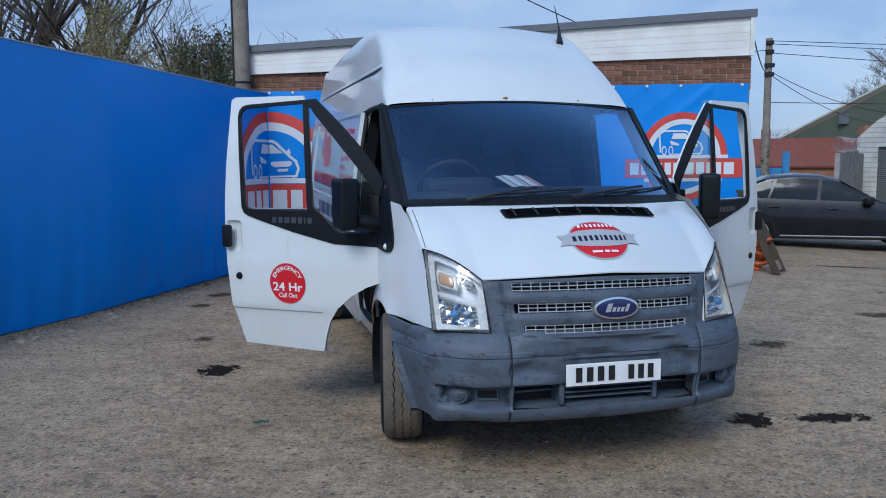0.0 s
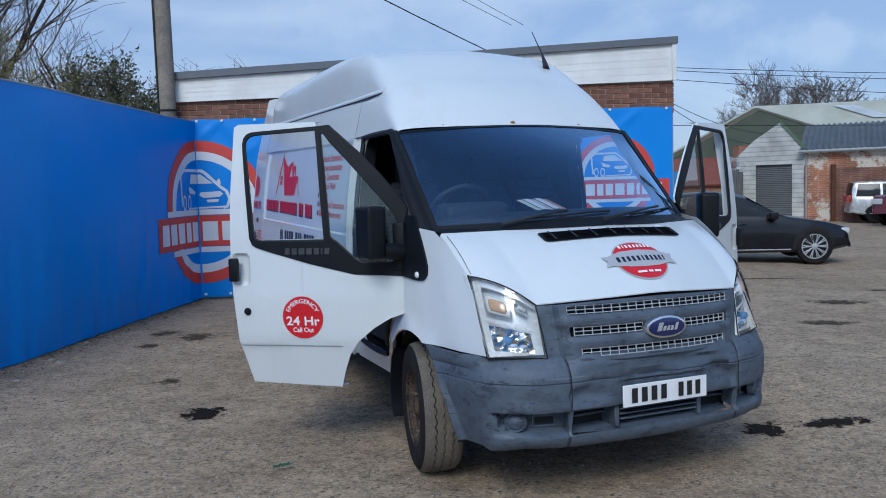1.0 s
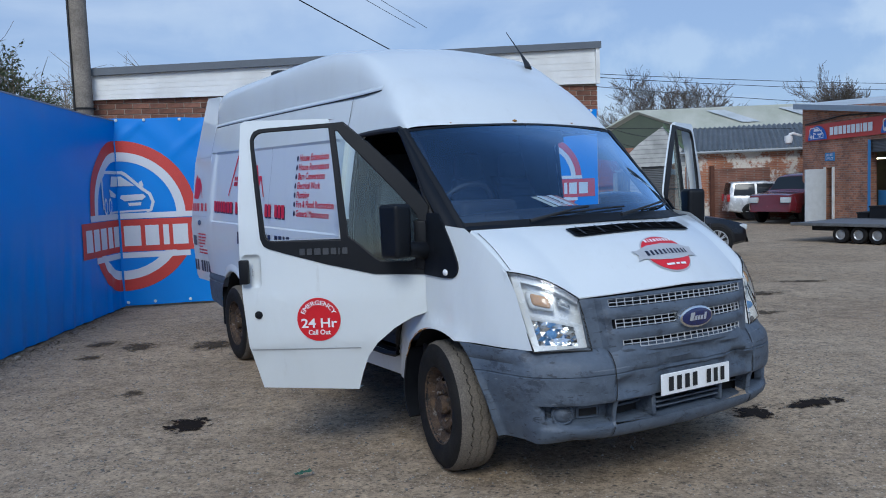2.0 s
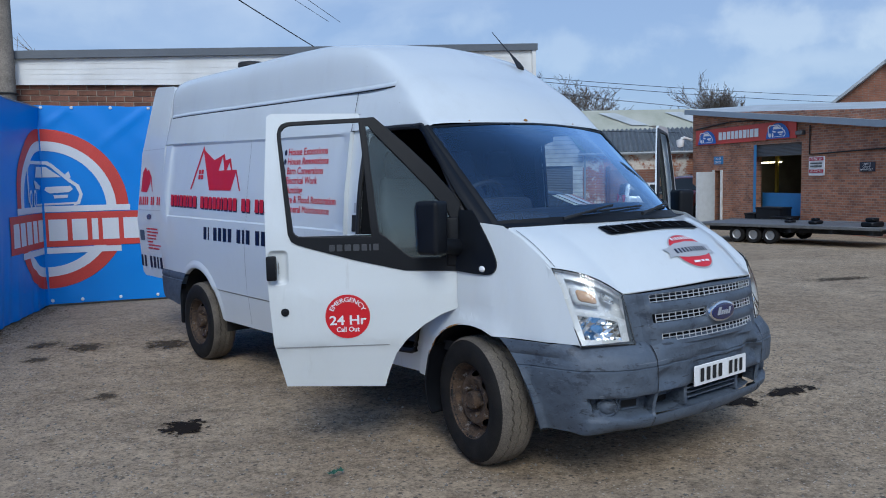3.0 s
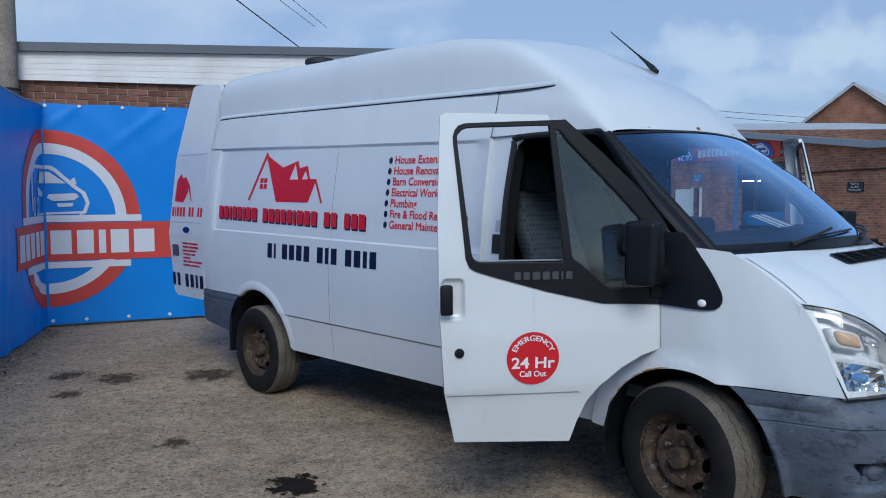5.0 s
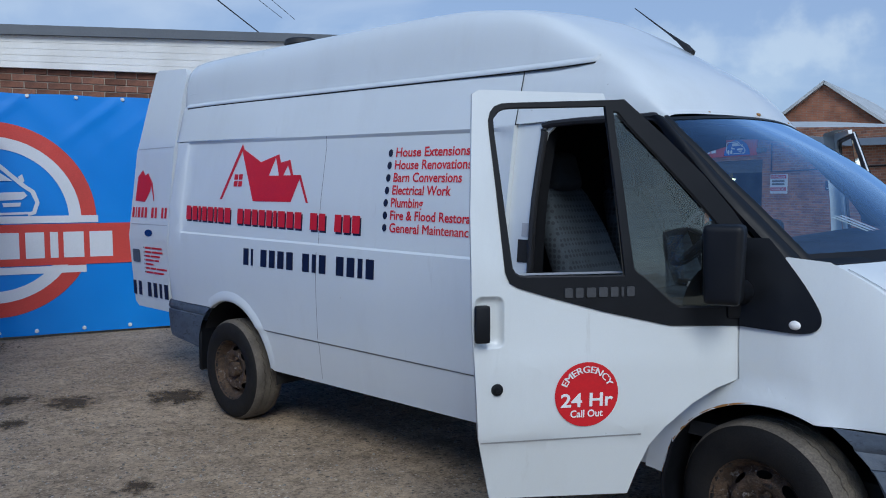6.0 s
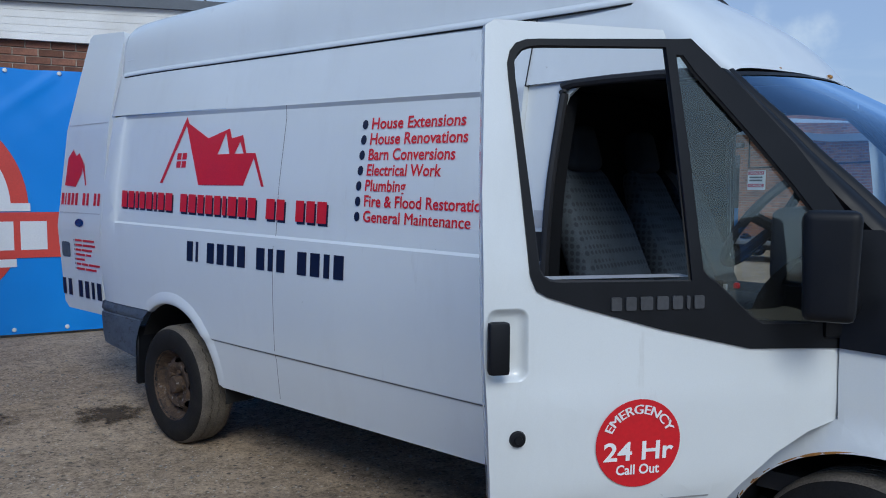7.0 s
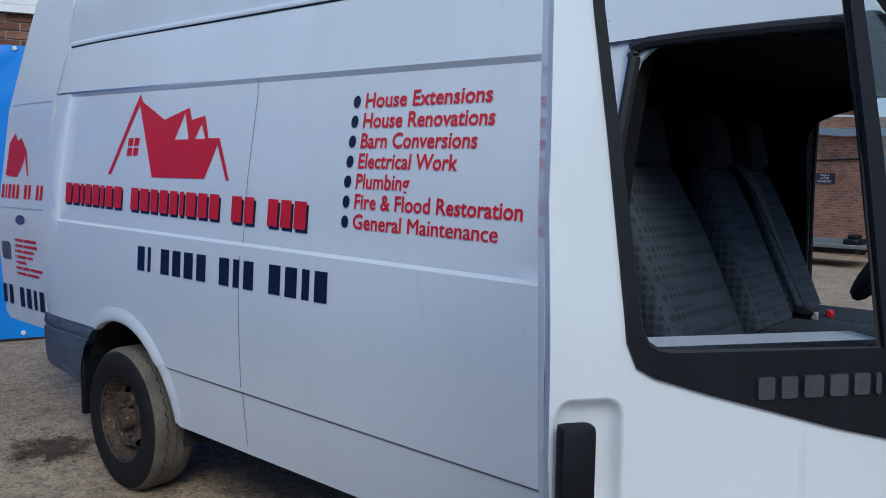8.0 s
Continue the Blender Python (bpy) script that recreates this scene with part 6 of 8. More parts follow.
def fence_banner(u, z, out=0.0):
    """u runs along the fence from the corner, towards the road."""
    i = max(k for k in range(len(SEGS) - 1) if SEGS[k] <= u + 1e-9)
    a, b = Vector(LINE[::-1][i]), Vector(LINE[::-1][i + 1])
    f_ = (u - SEGS[i]) / (SEGS[i + 1] - SEGS[i])
    p, d = a.lerp(b, f_), (b - a).normalized()
    n = Vector((-d.y, d.x))
    if n.x < 0:
        n = -n
    low = max(0.0, (1.5 - z)) ** 1.2
    rip = 0.04 * noise.noise((u * 0.8, z * 0.5, 2.0)) + 0.018 * noise.noise((u * 1.2 - z * 1.6, z * 0.9 + u * 0.3, 12.0)) * max(0.0, min(1.0, (z - 1.2) / 0.6)) + 0.026 * noise.noise((u * 5.5 + z * 0.6, z * 0.5, 7.0)) * low + 0.007 * noise.noise((u * 11.0 + z * 2.0, z * 1.5, 3.0)) * min(1.0, low * 1.5) + 0.015 * noise.noise((u * 2.0 + z * 2.0, z * 1.5, 4.0)) * max(0, z - 1.7)
    return Vector((p.x + n.x * (rip + out), p.y + n.y * (rip + out), z))


fence_top = lambda u: 2.58 + 0.02 * min(u, 6) + 0.008 * noise.noise((u * 1.7, 0, 0))
fence = thing("fence", "tall yard fence covered with a deep blue banner", "fence", kind="structure")
bm = bmesh.new()
U = np.linspace(0, SEGS[-1] - 0.01, 300)
grid(bm, [[fence_banner(u, lerp(0.02, fence_top(u), k / 26)) for u in U] for k in range(27)])
thicken(bm, 0.004, (1, 0, 0))
part("banner", bm, BLUE, fence, "deep blue vinyl banner with soft folds", smooth=60)
bm = bmesh.new()
for k in range(len(SEGS) - 1):
    a, b = Vector(LINE[::-1][k]), Vector(LINE[::-1][k + 1])
    d = (b - a).normalized()
    n = Vector((d.y, -d.x))
    n = n if n.x < 0 else -n
    pts = [a + n * 0.05, b + n * 0.05, b + n * 0.09, a + n * 0.09]
    lo_, hi_ = [bm.verts.new((*p, -0.1)) for p in pts], [bm.verts.new((*p, 2.50)) for p in pts]
    bm.faces.new(hi_), bm.faces.new(lo_[::-1])
    for i in range(4):
        bm.faces.new((lo_[i], lo_[(i + 1) % 4], hi_[(i + 1) % 4], hi_[i]))
part("backing_board", bm, material("old_fence_boards", (0.12, 0.10, 0.08), 0.9, vary=0.3), fence, smooth=0)
bm = bmesh.new()
tube(bm, [fence_banner(u, fence_top(u) + 0.004, 0.0) for u in U[::2]], 0.011, 5)
part("banner_hem", bm, material("pale_banner_hem", (0.30, 0.34, 0.40), 0.6), fence)

banner = thing("wall_banner", "bright blue banner with red and white emblems on the brick wall", "banner")
bm = bmesh.new()
grid(bm, [[rear_banner(u, lerp(0.03, 2.615 - 0.012 * (1 - abs(math.cos(u * pi / 0.72))), k / 44)) for u in np.linspace(-0.12, 6.96, 260)] for k in range(45)])
thicken(bm, 0.003, (0, -1, 0))
part("banner_sheet", bm, BLUE, banner, smooth=60)


def bend(off):
    """The emblem by the corner goes over both walls."""
    return lambda u, z: tuple(rear_banner(u, z, off) if u >= 0 else fence_banner(-u, z, off))


def cut_loop(loop, sign):
    """The part of a loop on one side of u = 0."""
    out = []
    for (u0, v0), (u1, v1) in zip(loop, loop[1:] + loop[:1]):
        if u0 * sign >= 0:
            out.append((u0, v0))
        if u0 * u1 < 0:
            f_ = u0 / (u0 - u1)
            out.append((0.0 if sign > 0 else -1e-4, lerp(v0, v1, f_)))
    return [p for i, p in enumerate(out) if i == 0 or math.dist(p, out[i - 1]) > 1e-4]


VANLINES = [
    [(-0.52, 0.10), (-0.55, 0.52), (-0.45, 0.60), (0.05, 0.60), (0.10, 0.57), (0.32, 0.36), (0.40, 0.30), (0.44, 0.18), (0.40, 0.06), (0.33, 0.04), (0.33, 0.075), (0.37, 0.09), (0.40, 0.18), (0.36, 0.28), (0.28, 0.34), (0.08, 0.53), (0.03, 0.56), (-0.43, 0.56), (-0.51, 0.50), (-0.48, 0.10)],
    [(-0.22, 0.53), (0.03, 0.53), (0.20, 0.40), (-0.26, 0.40)],
    [(-0.30, 0.36), (-0.24, 0.35), (-0.08, 0.29), (-0.10, 0.25), (-0.26, 0.27)],
    [(0.02, 0.28), (0.30, 0.29), (0.33, 0.25), (0.28, 0.21), (0.06, 0.20), (0.0, 0.24)],
    [(0.10, 0.175), (0.27, 0.18), (0.26, 0.14), (0.11, 0.135)],
    [(-0.22, 0.07), (0.40, 0.085), (0.40, 0.06), (-0.22, 0.045)],
    [(0.25, 0.44), (0.29, 0.47), (0.31, 0.40), (0.28, 0.37)],
]


def emblem(cu, cz, R, parent, corner):
    """Ring, arch, band and plain bars, with a simple van shape."""
    k = R
    white = material("banner_white_print", (0.70, 0.73, 0.77), 0.45, vary=0.05, scale=3)
    arcs = lambda r0, r1, a0, a1: [(cu + (u - cu) * 0.975, z) for u, z in arc(cu, cz, r0, a0, a1, 36) + arc(cu, cz, r1, a1, a0, 36)]
    a_up, a_lo = math.degrees(math.asin(0.03)), math.degrees(math.asin(0.47))
    shapes = [
        ("ring_upper", arcs(k, k * 0.85, a_up, 180 - a_up), SIGNRED, 0.006),
        ("ring_lower", arcs(k, k * 0.85, -a_lo, -180 + a_lo), SIGNRED, 0.006),
        ("arch_upper", arcs(k * 0.85, k * 0.73, a_up, 180 - a_up), white, 0.007),
        ("arch_lower", arcs(k * 0.85, k * 0.73, -a_lo - 5, -180 + a_lo + 5), white, 0.007),
        ("band", rect(cu - 1.29 * k, cu + 1.31 * k, cz - 0.475 * k, cz - 0.045 * k), SIGNRED, 0.009),
        ("strip", rect(cu - 0.99 * k, cu + 0.99 * k, cz - 0.035 * k, cz + 0.04 * k), white, 0.008),
        ("strip", rect(cu - 0.86 * k, cu + 0.86 * k, cz - 0.56 * k, cz - 0.485 * k), white, 0.008),
    ]
    vanlines = VANLINES
    for a in (-0.42, -0.27):
        shapes.append(("wheel_shape", ring(cu + a * k, cz + 0.14 * k, 0.055 * k, 0.11 * k, 20), white, 0.010))
        shapes.append(("wheel_shape", ring(cu + a * k, cz + 0.14 * k, 0.035 * k, 0.075 * k, 16), BLUE, 0.012))
    for loop in vanlines:
        shapes.append(("van_shape", [(cu + a * k, cz + b * k) for a, b in loop], white, 0.010))
    u = cu - 1.18 * k
    for w in (0.24, 0.24, 0.26, 0.19, 0.22, 0.26, 0.22, 0.12, 0.24, 0.27):
        shapes.append(("letter_bar", rect(u, u + (w - 0.045) * k, cz - 0.40 * k, cz - 0.13 * k), white, 0.012))
        u += w * k * 1.045
    for nm, loop, m_, off in shapes:
        for sg in ((-1, 1) if corner else (1,)):
            piece = cut_loop(loop, sg) if corner else loop
            if len(piece) > 2:
                mm = m_
                part(nm, sheet([piece], bend(off), 0.12), mm, parent if sg > 0 else fence)


emblem(0.012, 1.275, 1.035, banner, True)
emblem(6.08, 1.585, 0.63, banner, False)
bm = bmesh.new()
EYE_M = material("white_eyelet", (0.78, 0.78, 0.76), 0.4, vary=0.05)
for k in range(15):
    for z in (2.585, 0.075):
        bm = bmesh.new()
        lathe(bm, [(0.0, -0.012), (0.016, -0.011), (0.021, -0.004), (0.022, 0.004)], 12)
        for v in bm.verts:
            v.co += rear_banner(max(0.03, -0.08 + 0.47 * k) if k < 14 else 6.87, z, 0.004)
        part("eyelet", bm, EYE_M, banner)

# ---- wooden poles and cables ----
POLEWOOD = material("weathered_pole_timber", (0.30, 0.265, 0.225), 0.85, vary=0.3, scale=5, fine=60, bump=0.5, tint=(0.19, 0.165, 0.14), spec=0.2)


def pole(at, h, r, label):
    p = thing("utility_pole", label, "utility pole", at=at)
    bm = bmesh.new()
    tube(bm, [(0, 0, lerp(0, h, k / 8)) for k in range(9)], [lerp(r, r * 0.78, k / 8) for k in range(9)], 16)
    part("post", bm, POLEWOOD, p)
    return p


p1 = pole((-3.37, 12.08, 0), 9.5, 0.125, "weathered brown timber utility pole behind the fence corner")
bm = bmesh.new()
tube(bm, [(-0.125 * math.cos(a) * 1.05, 0.125 * math.sin(a) * 1.05, 2.74) for a in np.linspace(0, 2 * pi, 17)], 0.012, 5, False)
part("strap", bm, SEAL, p1)
bm = bmesh.new()
tube(bm, [(-0.11, -0.07, 2.4), (-0.115, -0.07, 6), (-0.10, -0.06, 9)], 0.014, 5)
part("riser_cable", bm, SEAL, p1)
p2 = pole((9.75, 28.6, -0.3), 5.9, 0.14, "timber utility pole with many wires")
for z, s_ in ((5.75, 0.12), (5.45, 0.13), (5.0, 0.16), (4.7, 0.15)):
    bm = bmesh.new()
    box(bm, -s_, s_, -0.16, -0.05, z - 0.08, z + 0.06, 0.01)
    part("insulator", bm, SEAL, p2)
bm = bmesh.new()
rnd = random.Random(5)
for k in range(160):
    a, z, r = rnd.uniform(0, 2 * pi), rnd.uniform(0.2, 2.3), rnd.uniform(0.13, 0.24)
    c = Vector((r * math.cos(a), r * math.sin(a), z))
    q = [c + Vector((rnd.uniform(-0.06, 0.06), rnd.uniform(-0.06, 0.06), rnd.uniform(-0.06, 0.06))) for _ in range(3)]
    bm.faces.new([bm.verts.new(v) for v in q])
part("ivy", bm, material("dark_ivy", (0.035, 0.045, 0.02), 0.8), p2)


def cable(pts, r, sag=0.0, mat_=SEAL):
    c = thing("overhead_cable", "thin black overhead cable across the sky", "cable", "overhead cables")
    out = []
    for (a, b) in zip(pts, pts[1:]):
        for k in range(14):
            f_ = k / 14
            p = Vector(a).lerp(Vector(b), f_)
            p.z -= sag * 4 * f_ * (1 - f_)
            out.append(p)
    out.append(Vector(pts[-1]))
    bm = bmesh.new()
    tube(bm, out, r, 5)
    part("wire", bm, mat_, c)


cable([(2.9, 21.3, 4.85), (-12.9, 1.1, 8.85)], 0.013, 0.25)
for d in (0.0, 0.35):
    cable([(3.7 + d, 23.9, 6.15), (-14.3 + d, 2.9, 10.6 + d)], 0.007, 0.3)
cable([(-3.2, 15.0, 5.0), (-3.5, 11.0, 6.7), (-4.2, 2.5, 9.6)], 0.006, 0.0)
WP = Vector((9.75, 28.5, 0))
for z, q, sg in ((5.5, (60, 38, 6.4), 0.5), (5.4, (60, 36, 6.0), 0.7), (5.1, (60, 35, 5.0), 0.9), (3.45, (60, 44, 4.4), 0.3), (4.4, (21.0, 42.6, 3.2), 0.5), (4.5, (22.0, 40, 3.8), 0.7), (5.2, (-12, 30, 5.6), 0.5)):
    cable([tuple(WP + Vector((0, 0, z))), q], 0.012, sg)
cable([(3.97, 12.0, 3.48), tuple(WP + Vector((0, 0, 4.5)))], 0.012, 0.3)

# ---- leaning timber by the outbuilding's corner ----
TIMBER = material("old_brown_timber", (0.085, 0.060, 0.042), 0.8, vary=0.35, scale=9, fine=70, bump=0.5)
pal = thing("timber_ramp", "old wooden ramp boards leaning by the wall corner", "ramp", at=(4.28, 11.38, -0.02), rz=-30)
for y in (-0.20, 0.18):
    bm = bmesh.new()
    box(bm, -0.05, 0.05, y, y + 0.05, 0, 1.14, 0.006)
    for v in bm.verts:
        v.co.x -= 0.46 * v.co.z
    part("side_rail", bm, TIMBER, pal)
for k in range(3):
    bm = bmesh.new()
    z = (0.03, 0.45, 0.86)[k]
    box(bm, -0.03, 0.02, -0.19, 0.21, z, z + 0.12, 0.006)
    for v in bm.verts:
        v.co.x -= 0.46 * v.co.z
    part("cross_board", bm, TIMBER if k else material("pale_worn_board", (0.32, 0.24, 0.16), 0.8, vary=0.3), pal)
cone = thing("orange_mesh_roll", "crumpled orange safety netting on the ground", "netting", at=(4.05, 11.75, -0.02))
bm = bmesh.new()
rnd = random.Random(3)
for k in range(7):
    c = Vector((rnd.uniform(-0.10, 0.10), rnd.uniform(-0.1, 0.1), 0.07 * k + 0.03))
    tube(bm, [c + Vector((0.13 * math.cos(a) * rnd.uniform(0.8, 1.1), 0.13 * math.sin(a), rnd.uniform(-0.03, 0.03))) for a in np.linspace(0, 2 * pi, 12)], 0.03, 5, False)
part("netting", bm, material("orange_plastic_netting", (0.65, 0.14, 0.03), 0.5, vary=0.3), cone)

# ---- oil marks, scraps and grit on the ground ----
def stain_material(name, color, rough, cover, soft):
    """Soaks in towards a ragged edge: opaque at its heart, broken up and gone at its rim."""
    m = material(name, color, rough, vary=0.35, scale=9, fine=70, bump=0.4, spec=0.08)
    N, L = m.node_tree.nodes, m.node_tree.links
    b = N["Principled BSDF"]
    tc, vm, ns, ad, mr = N.new("ShaderNodeTexCoord"), N.new("ShaderNodeVectorMath"), N.new("ShaderNodeTexNoise"), N.new("ShaderNodeMath"), N.new("ShaderNodeMapRange")
    vm.operation = "DISTANCE"
    vm.inputs[1].default_value = (0.5, 0.5, 0.0)
    fl = N.new("ShaderNodeVectorMath")
    fl.operation = "MULTIPLY"
    fl.inputs[1].default_value = (1, 1, 0)
    L.new(tc.outputs["Generated"], fl.inputs[0])
    L.new(fl.outputs[0], vm.inputs[0])
    ns.inputs["Scale"].default_value, ns.inputs["Detail"].default_value, ns.inputs["Roughness"].default_value = 11.0, 8, 0.7
    L.new(tc.outputs["Object"], ns.inputs["Vector"])
    ad.operation = "MULTIPLY_ADD"
    ad.inputs[1].default_value = 1.3
    L.new(ns.outputs["Fac"], ad.inputs[0])
    L.new(vm.outputs["Value"], ad.inputs[2])
    mr.inputs["From Min"].default_value, mr.inputs["From Max"].default_value = cover, cover + soft
    mr.inputs["To Min"].default_value, mr.inputs["To Max"].default_value = 1.0, 0.0
    L.new(ad.outputs["Value"], mr.inputs["Value"])
    L.new(mr.outputs["Result"], b.inputs["Alpha"])
    return m


OIL = stain_material("dark_oil_stain", (0.024, 0.018, 0.014), 0.85, 0.90, 0.07)
FAINT = stain_material("faded_damp_stain", (0.105, 0.080, 0.056), 0.9, 0.74, 0.30)


def stain(x, y, rx, ry, mat_, seed):
    rx, ry = rx * 1.35, ry * 1.35
    bm = bmesh.new()
    grid(bm, [[(u * rx, v * ry, ground_z(x + u * rx, y + v * ry) + 0.006) for u in np.linspace(-1, 1, 7)] for v in np.linspace(-1, 1, 7)])
    ob = part("oil_stain", bm, mat_, None, smooth=0)
    ob.location = (x, y, 0)
    tagged(ob, "dark oil stain soaked into the tarmac" if mat_ is OIL else "faded damp stain on the worn tarmac", "oil stain", "stains on the yard", "structure")


for k, (x, y, rx, ry, m_) in enumerate(((-1.77, 5.97, 0.17, 0.17, OIL), (1.87, 4.92, 0.15, 0.14, OIL), (2.34, 4.95, 0.27, 0.10, OIL), (-2.27, 7.03, 0.10, 0.11, FAINT), (-1.73, 9.0, 0.24, 0.22, FAINT), (-2.48, 9.10, 0.20, 0.20, FAINT), (-2.87, 9.34, 0.18, 0.16, FAINT), (-2.88, 8.65, 0.13, 0.12, FAINT), (5.7, 12.5, 0.60, 0.09, FAINT), (5.3, 9.84, 0.42, 0.20, FAINT), (2.65, 6.9, 0.20, 0.14, FAINT), (6.9, 11.0, 0.5, 0.15, FAINT), (8.6, 10.2, 0.7, 0.2, FAINT), (4.3, 8.4, 0.35, 0.14, FAINT))):
    stain(x, y, rx, ry, m_, k + 1)
lit = thing("litter_strip", "crumpled green plastic scrap on the tarmac", "litter", at=(-1.07, 4.69, 0.006), rz=25)
bm = bmesh.new()
grid(bm, [[(x, y, 0.006 + 0.012 * math.sin(x * 60 + y * 90) ** 2) for x in np.linspace(-0.05, 0.05, 7)] for y in np.linspace(-0.018, 0.018, 4)])
part("scrap", bm, material("green_plastic", (0.02, 0.12, 0.07), 0.35, vary=0.4, scale=30), lit)
bm = bmesh.new()
rnd = random.Random(11)
verts, faces = [], []
for k in range(9000):
    if k < 6500:
        x, y = rnd.uniform(-4.2, 3.5), rnd.uniform(2.2, 10.5)
    else:
        x, y = rnd.uniform(-3.6, 9), rnd.uniform(4, 15)
    r = rnd.choice((0.004, 0.005, 0.006, 0.008, 0.011)) * rnd.uniform(0.8, 1.3)
    z = ground_z(x, y)
    i = len(verts)
    a = rnd.uniform(0, 6.28)
    for q in range(4):
        verts.append((x + r * math.cos(a + q * 1.57) * rnd.uniform(0.7, 1.3), y + r * math.sin(a + q * 1.57) * rnd.uniform(0.7, 1.3), z - 0.001))
    verts.append((x, y, z + r * rnd.uniform(0.6, 1.0)))
    faces += [(i + q, i + (q + 1) % 4, i + 4) for q in range(4)]
me = bpy.data.meshes.new("grit")
me.from_pydata(verts, [], faces)
me.materials.append(material("pale_grit", (0.30, 0.27, 0.23), 0.9, vary=0.4, scale=25, fine=200, tint=(0.12, 0.11, 0.10)))
tagged(new("grit", me), "loose pale grit scattered over the tarmac", "grit", kind="stuff")

# dead leaves and small stones gathered along the foot of the fence
rnd = random.Random(17)
verts, faces = [], []
for k in range(2600):
    u = rnd.uniform(0.2, 11.0)
    p = fence_banner(u, 0.03, 0.02 + abs(rnd.gauss(0, 0.14)))
    r, a, i = rnd.uniform(0.006, 0.022), rnd.uniform(0, 6.28), len(verts)
    z = ground_z(p.x, p.y) + 0.004
    for q in range(4):
        verts.append((p.x + r * math.cos(a + q * 1.57) * (1 if q % 2 else 0.6), p.y + r * math.sin(a + q * 1.57) * (1 if q % 2 else 0.6), z + rnd.uniform(0, 0.014)))
    faces.append((i, i + 1, i + 2, i + 3))
me = bpy.data.meshes.new("leaf_litter")
me.from_pydata(verts, [], faces)
me.materials.append(material("dry_leaf_litter", (0.26, 0.19, 0.11), 0.9, vary=0.4, scale=12, tint=(0.12, 0.085, 0.05), bump=0))
tagged(new("leaf_litter", me), "dry leaf litter along the foot of the fence", "leaf litter", kind="stuff")
for k in range(26):
    u = rnd.uniform(3.0, 9.5)
    p = fence_banner(u, 0.03, rnd.uniform(0.10, 0.55))
    bm = bmesh.new()
    bmesh.ops.create_icosphere(bm, subdivisions=1, radius=rnd.uniform(0.012, 0.035))
    for v in bm.verts:
        v.co = Vector((v.co.x * 1.3, v.co.y, v.co.z * 0.7)) * rnd.uniform(0.85, 1.15)
    st = part("stone", bm, MORTAR, None)
    st.location = (p.x, p.y, ground_z(p.x, p.y) + 0.008)
    tagged(st, "small pale stone lying on the tarmac by the fence", "stone", "stones by the fence")

# ---- brick workshop along the yard's far side ----
def ws(y, out=0.0, z=0.0):
    """A point on the workshop's front wall; out is towards the yard."""
    return Vector((17.7 + 0.164 * (y - 19.4) - out * 0.987, y + out * 0.162, z))


def brick_material(name, a, b, mortar, scale, white=0.0):
    m = bpy.data.materials.new(name)
    m.use_nodes = True
    N, L = m.node_tree.nodes, m.node_tree.links
    bs = N["Principled BSDF"]
    tc, sep, com = N.new("ShaderNodeTexCoord"), N.new("ShaderNodeSeparateXYZ"), N.new("ShaderNodeCombineXYZ")
    L.new(tc.outputs["Object"], sep.inputs[0])
    add = N.new("ShaderNodeMath")
    add.operation = "ADD"
    L.new(sep.outputs["X"], add.inputs[0])
    L.new(sep.outputs["Y"], add.inputs[1])
    L.new(add.outputs[0], com.inputs["X"])
    L.new(sep.outputs["Z"], com.inputs["Y"])
    br = N.new("ShaderNodeTexBrick")
    br.inputs["Scale"].default_value = 1.0
    br.inputs["Brick Width"].default_value, br.inputs["Row Height"].default_value, br.inputs["Mortar Size"].default_value = 0.225 * scale, 0.075 * scale, 0.008 * scale
    br.inputs["Color1"].default_value, br.inputs["Color2"].default_value, br.inputs["Mortar"].default_value = (*a, 1), (*b, 1), (*mortar, 1)
    br.inputs["Bias"].default_value = -0.1
    L.new(com.outputs[0], br.inputs["Vector"])
    n = N.new("ShaderNodeTexNoise")
    n.inputs["Scale"].default_value, n.inputs["Detail"].default_value = 1.6, 7
    L.new(tc.outputs["Object"], n.inputs["Vector"])
    mr, mx = N.new("ShaderNodeMapRange"), N.new("ShaderNodeMixRGB")
    mr.inputs["From Min"].default_value, mr.inputs["From Max"].default_value = 0.3, 0.7
    mr.inputs["To Min"].default_value, mr.inputs["To Max"].default_value = 0.65, 1.15
    mx.blend_type = "MULTIPLY"
    mx.inputs["Fac"].default_value = 1
    L.new(n.outputs["Fac"], mr.inputs["Value"])
    L.new(br.outputs["Color"], mx.inputs["Color1"])
    L.new(mr.outputs["Result"], mx.inputs["Color2"])
    out = mx.outputs["Color"]
    if white:
        n2, r2, m2 = N.new("ShaderNodeTexNoise"), N.new("ShaderNodeValToRGB"), N.new("ShaderNodeMixRGB")
        n2.inputs["Scale"].default_value, n2.inputs["Detail"].default_value, n2.inputs["Roughness"].default_value = 0.9, 9, 0.7
        r2.color_ramp.elements[0].position, r2.color_ramp.elements[1].position = 0.50, 0.56
        m2.inputs["Color2"].default_value = (0.62, 0.57, 0.50, 1)
        L.new(tc.outputs["Object"], n2.inputs["Vector"])
        L.new(n2.outputs["Fac"], r2.inputs["Fac"])
        L.new(r2.outputs["Color"], m2.inputs["Fac"])
        L.new(out, m2.inputs["Color1"])
        out = m2.outputs["Color"]
    L.new(out, bs.inputs["Base Color"])
    bs.inputs["Roughness"].default_value = 0.9
    bp = N.new("ShaderNodeBump")
    bp.inputs["Strength"].default_value, bp.inputs["Distance"].default_value = 0.6, 0.01
    L.new(br.outputs["Fac"], bp.inputs["Height"])
    bp.invert = True
    L.new(bp.outputs["Normal"], bs.inputs["Normal"])
    return m


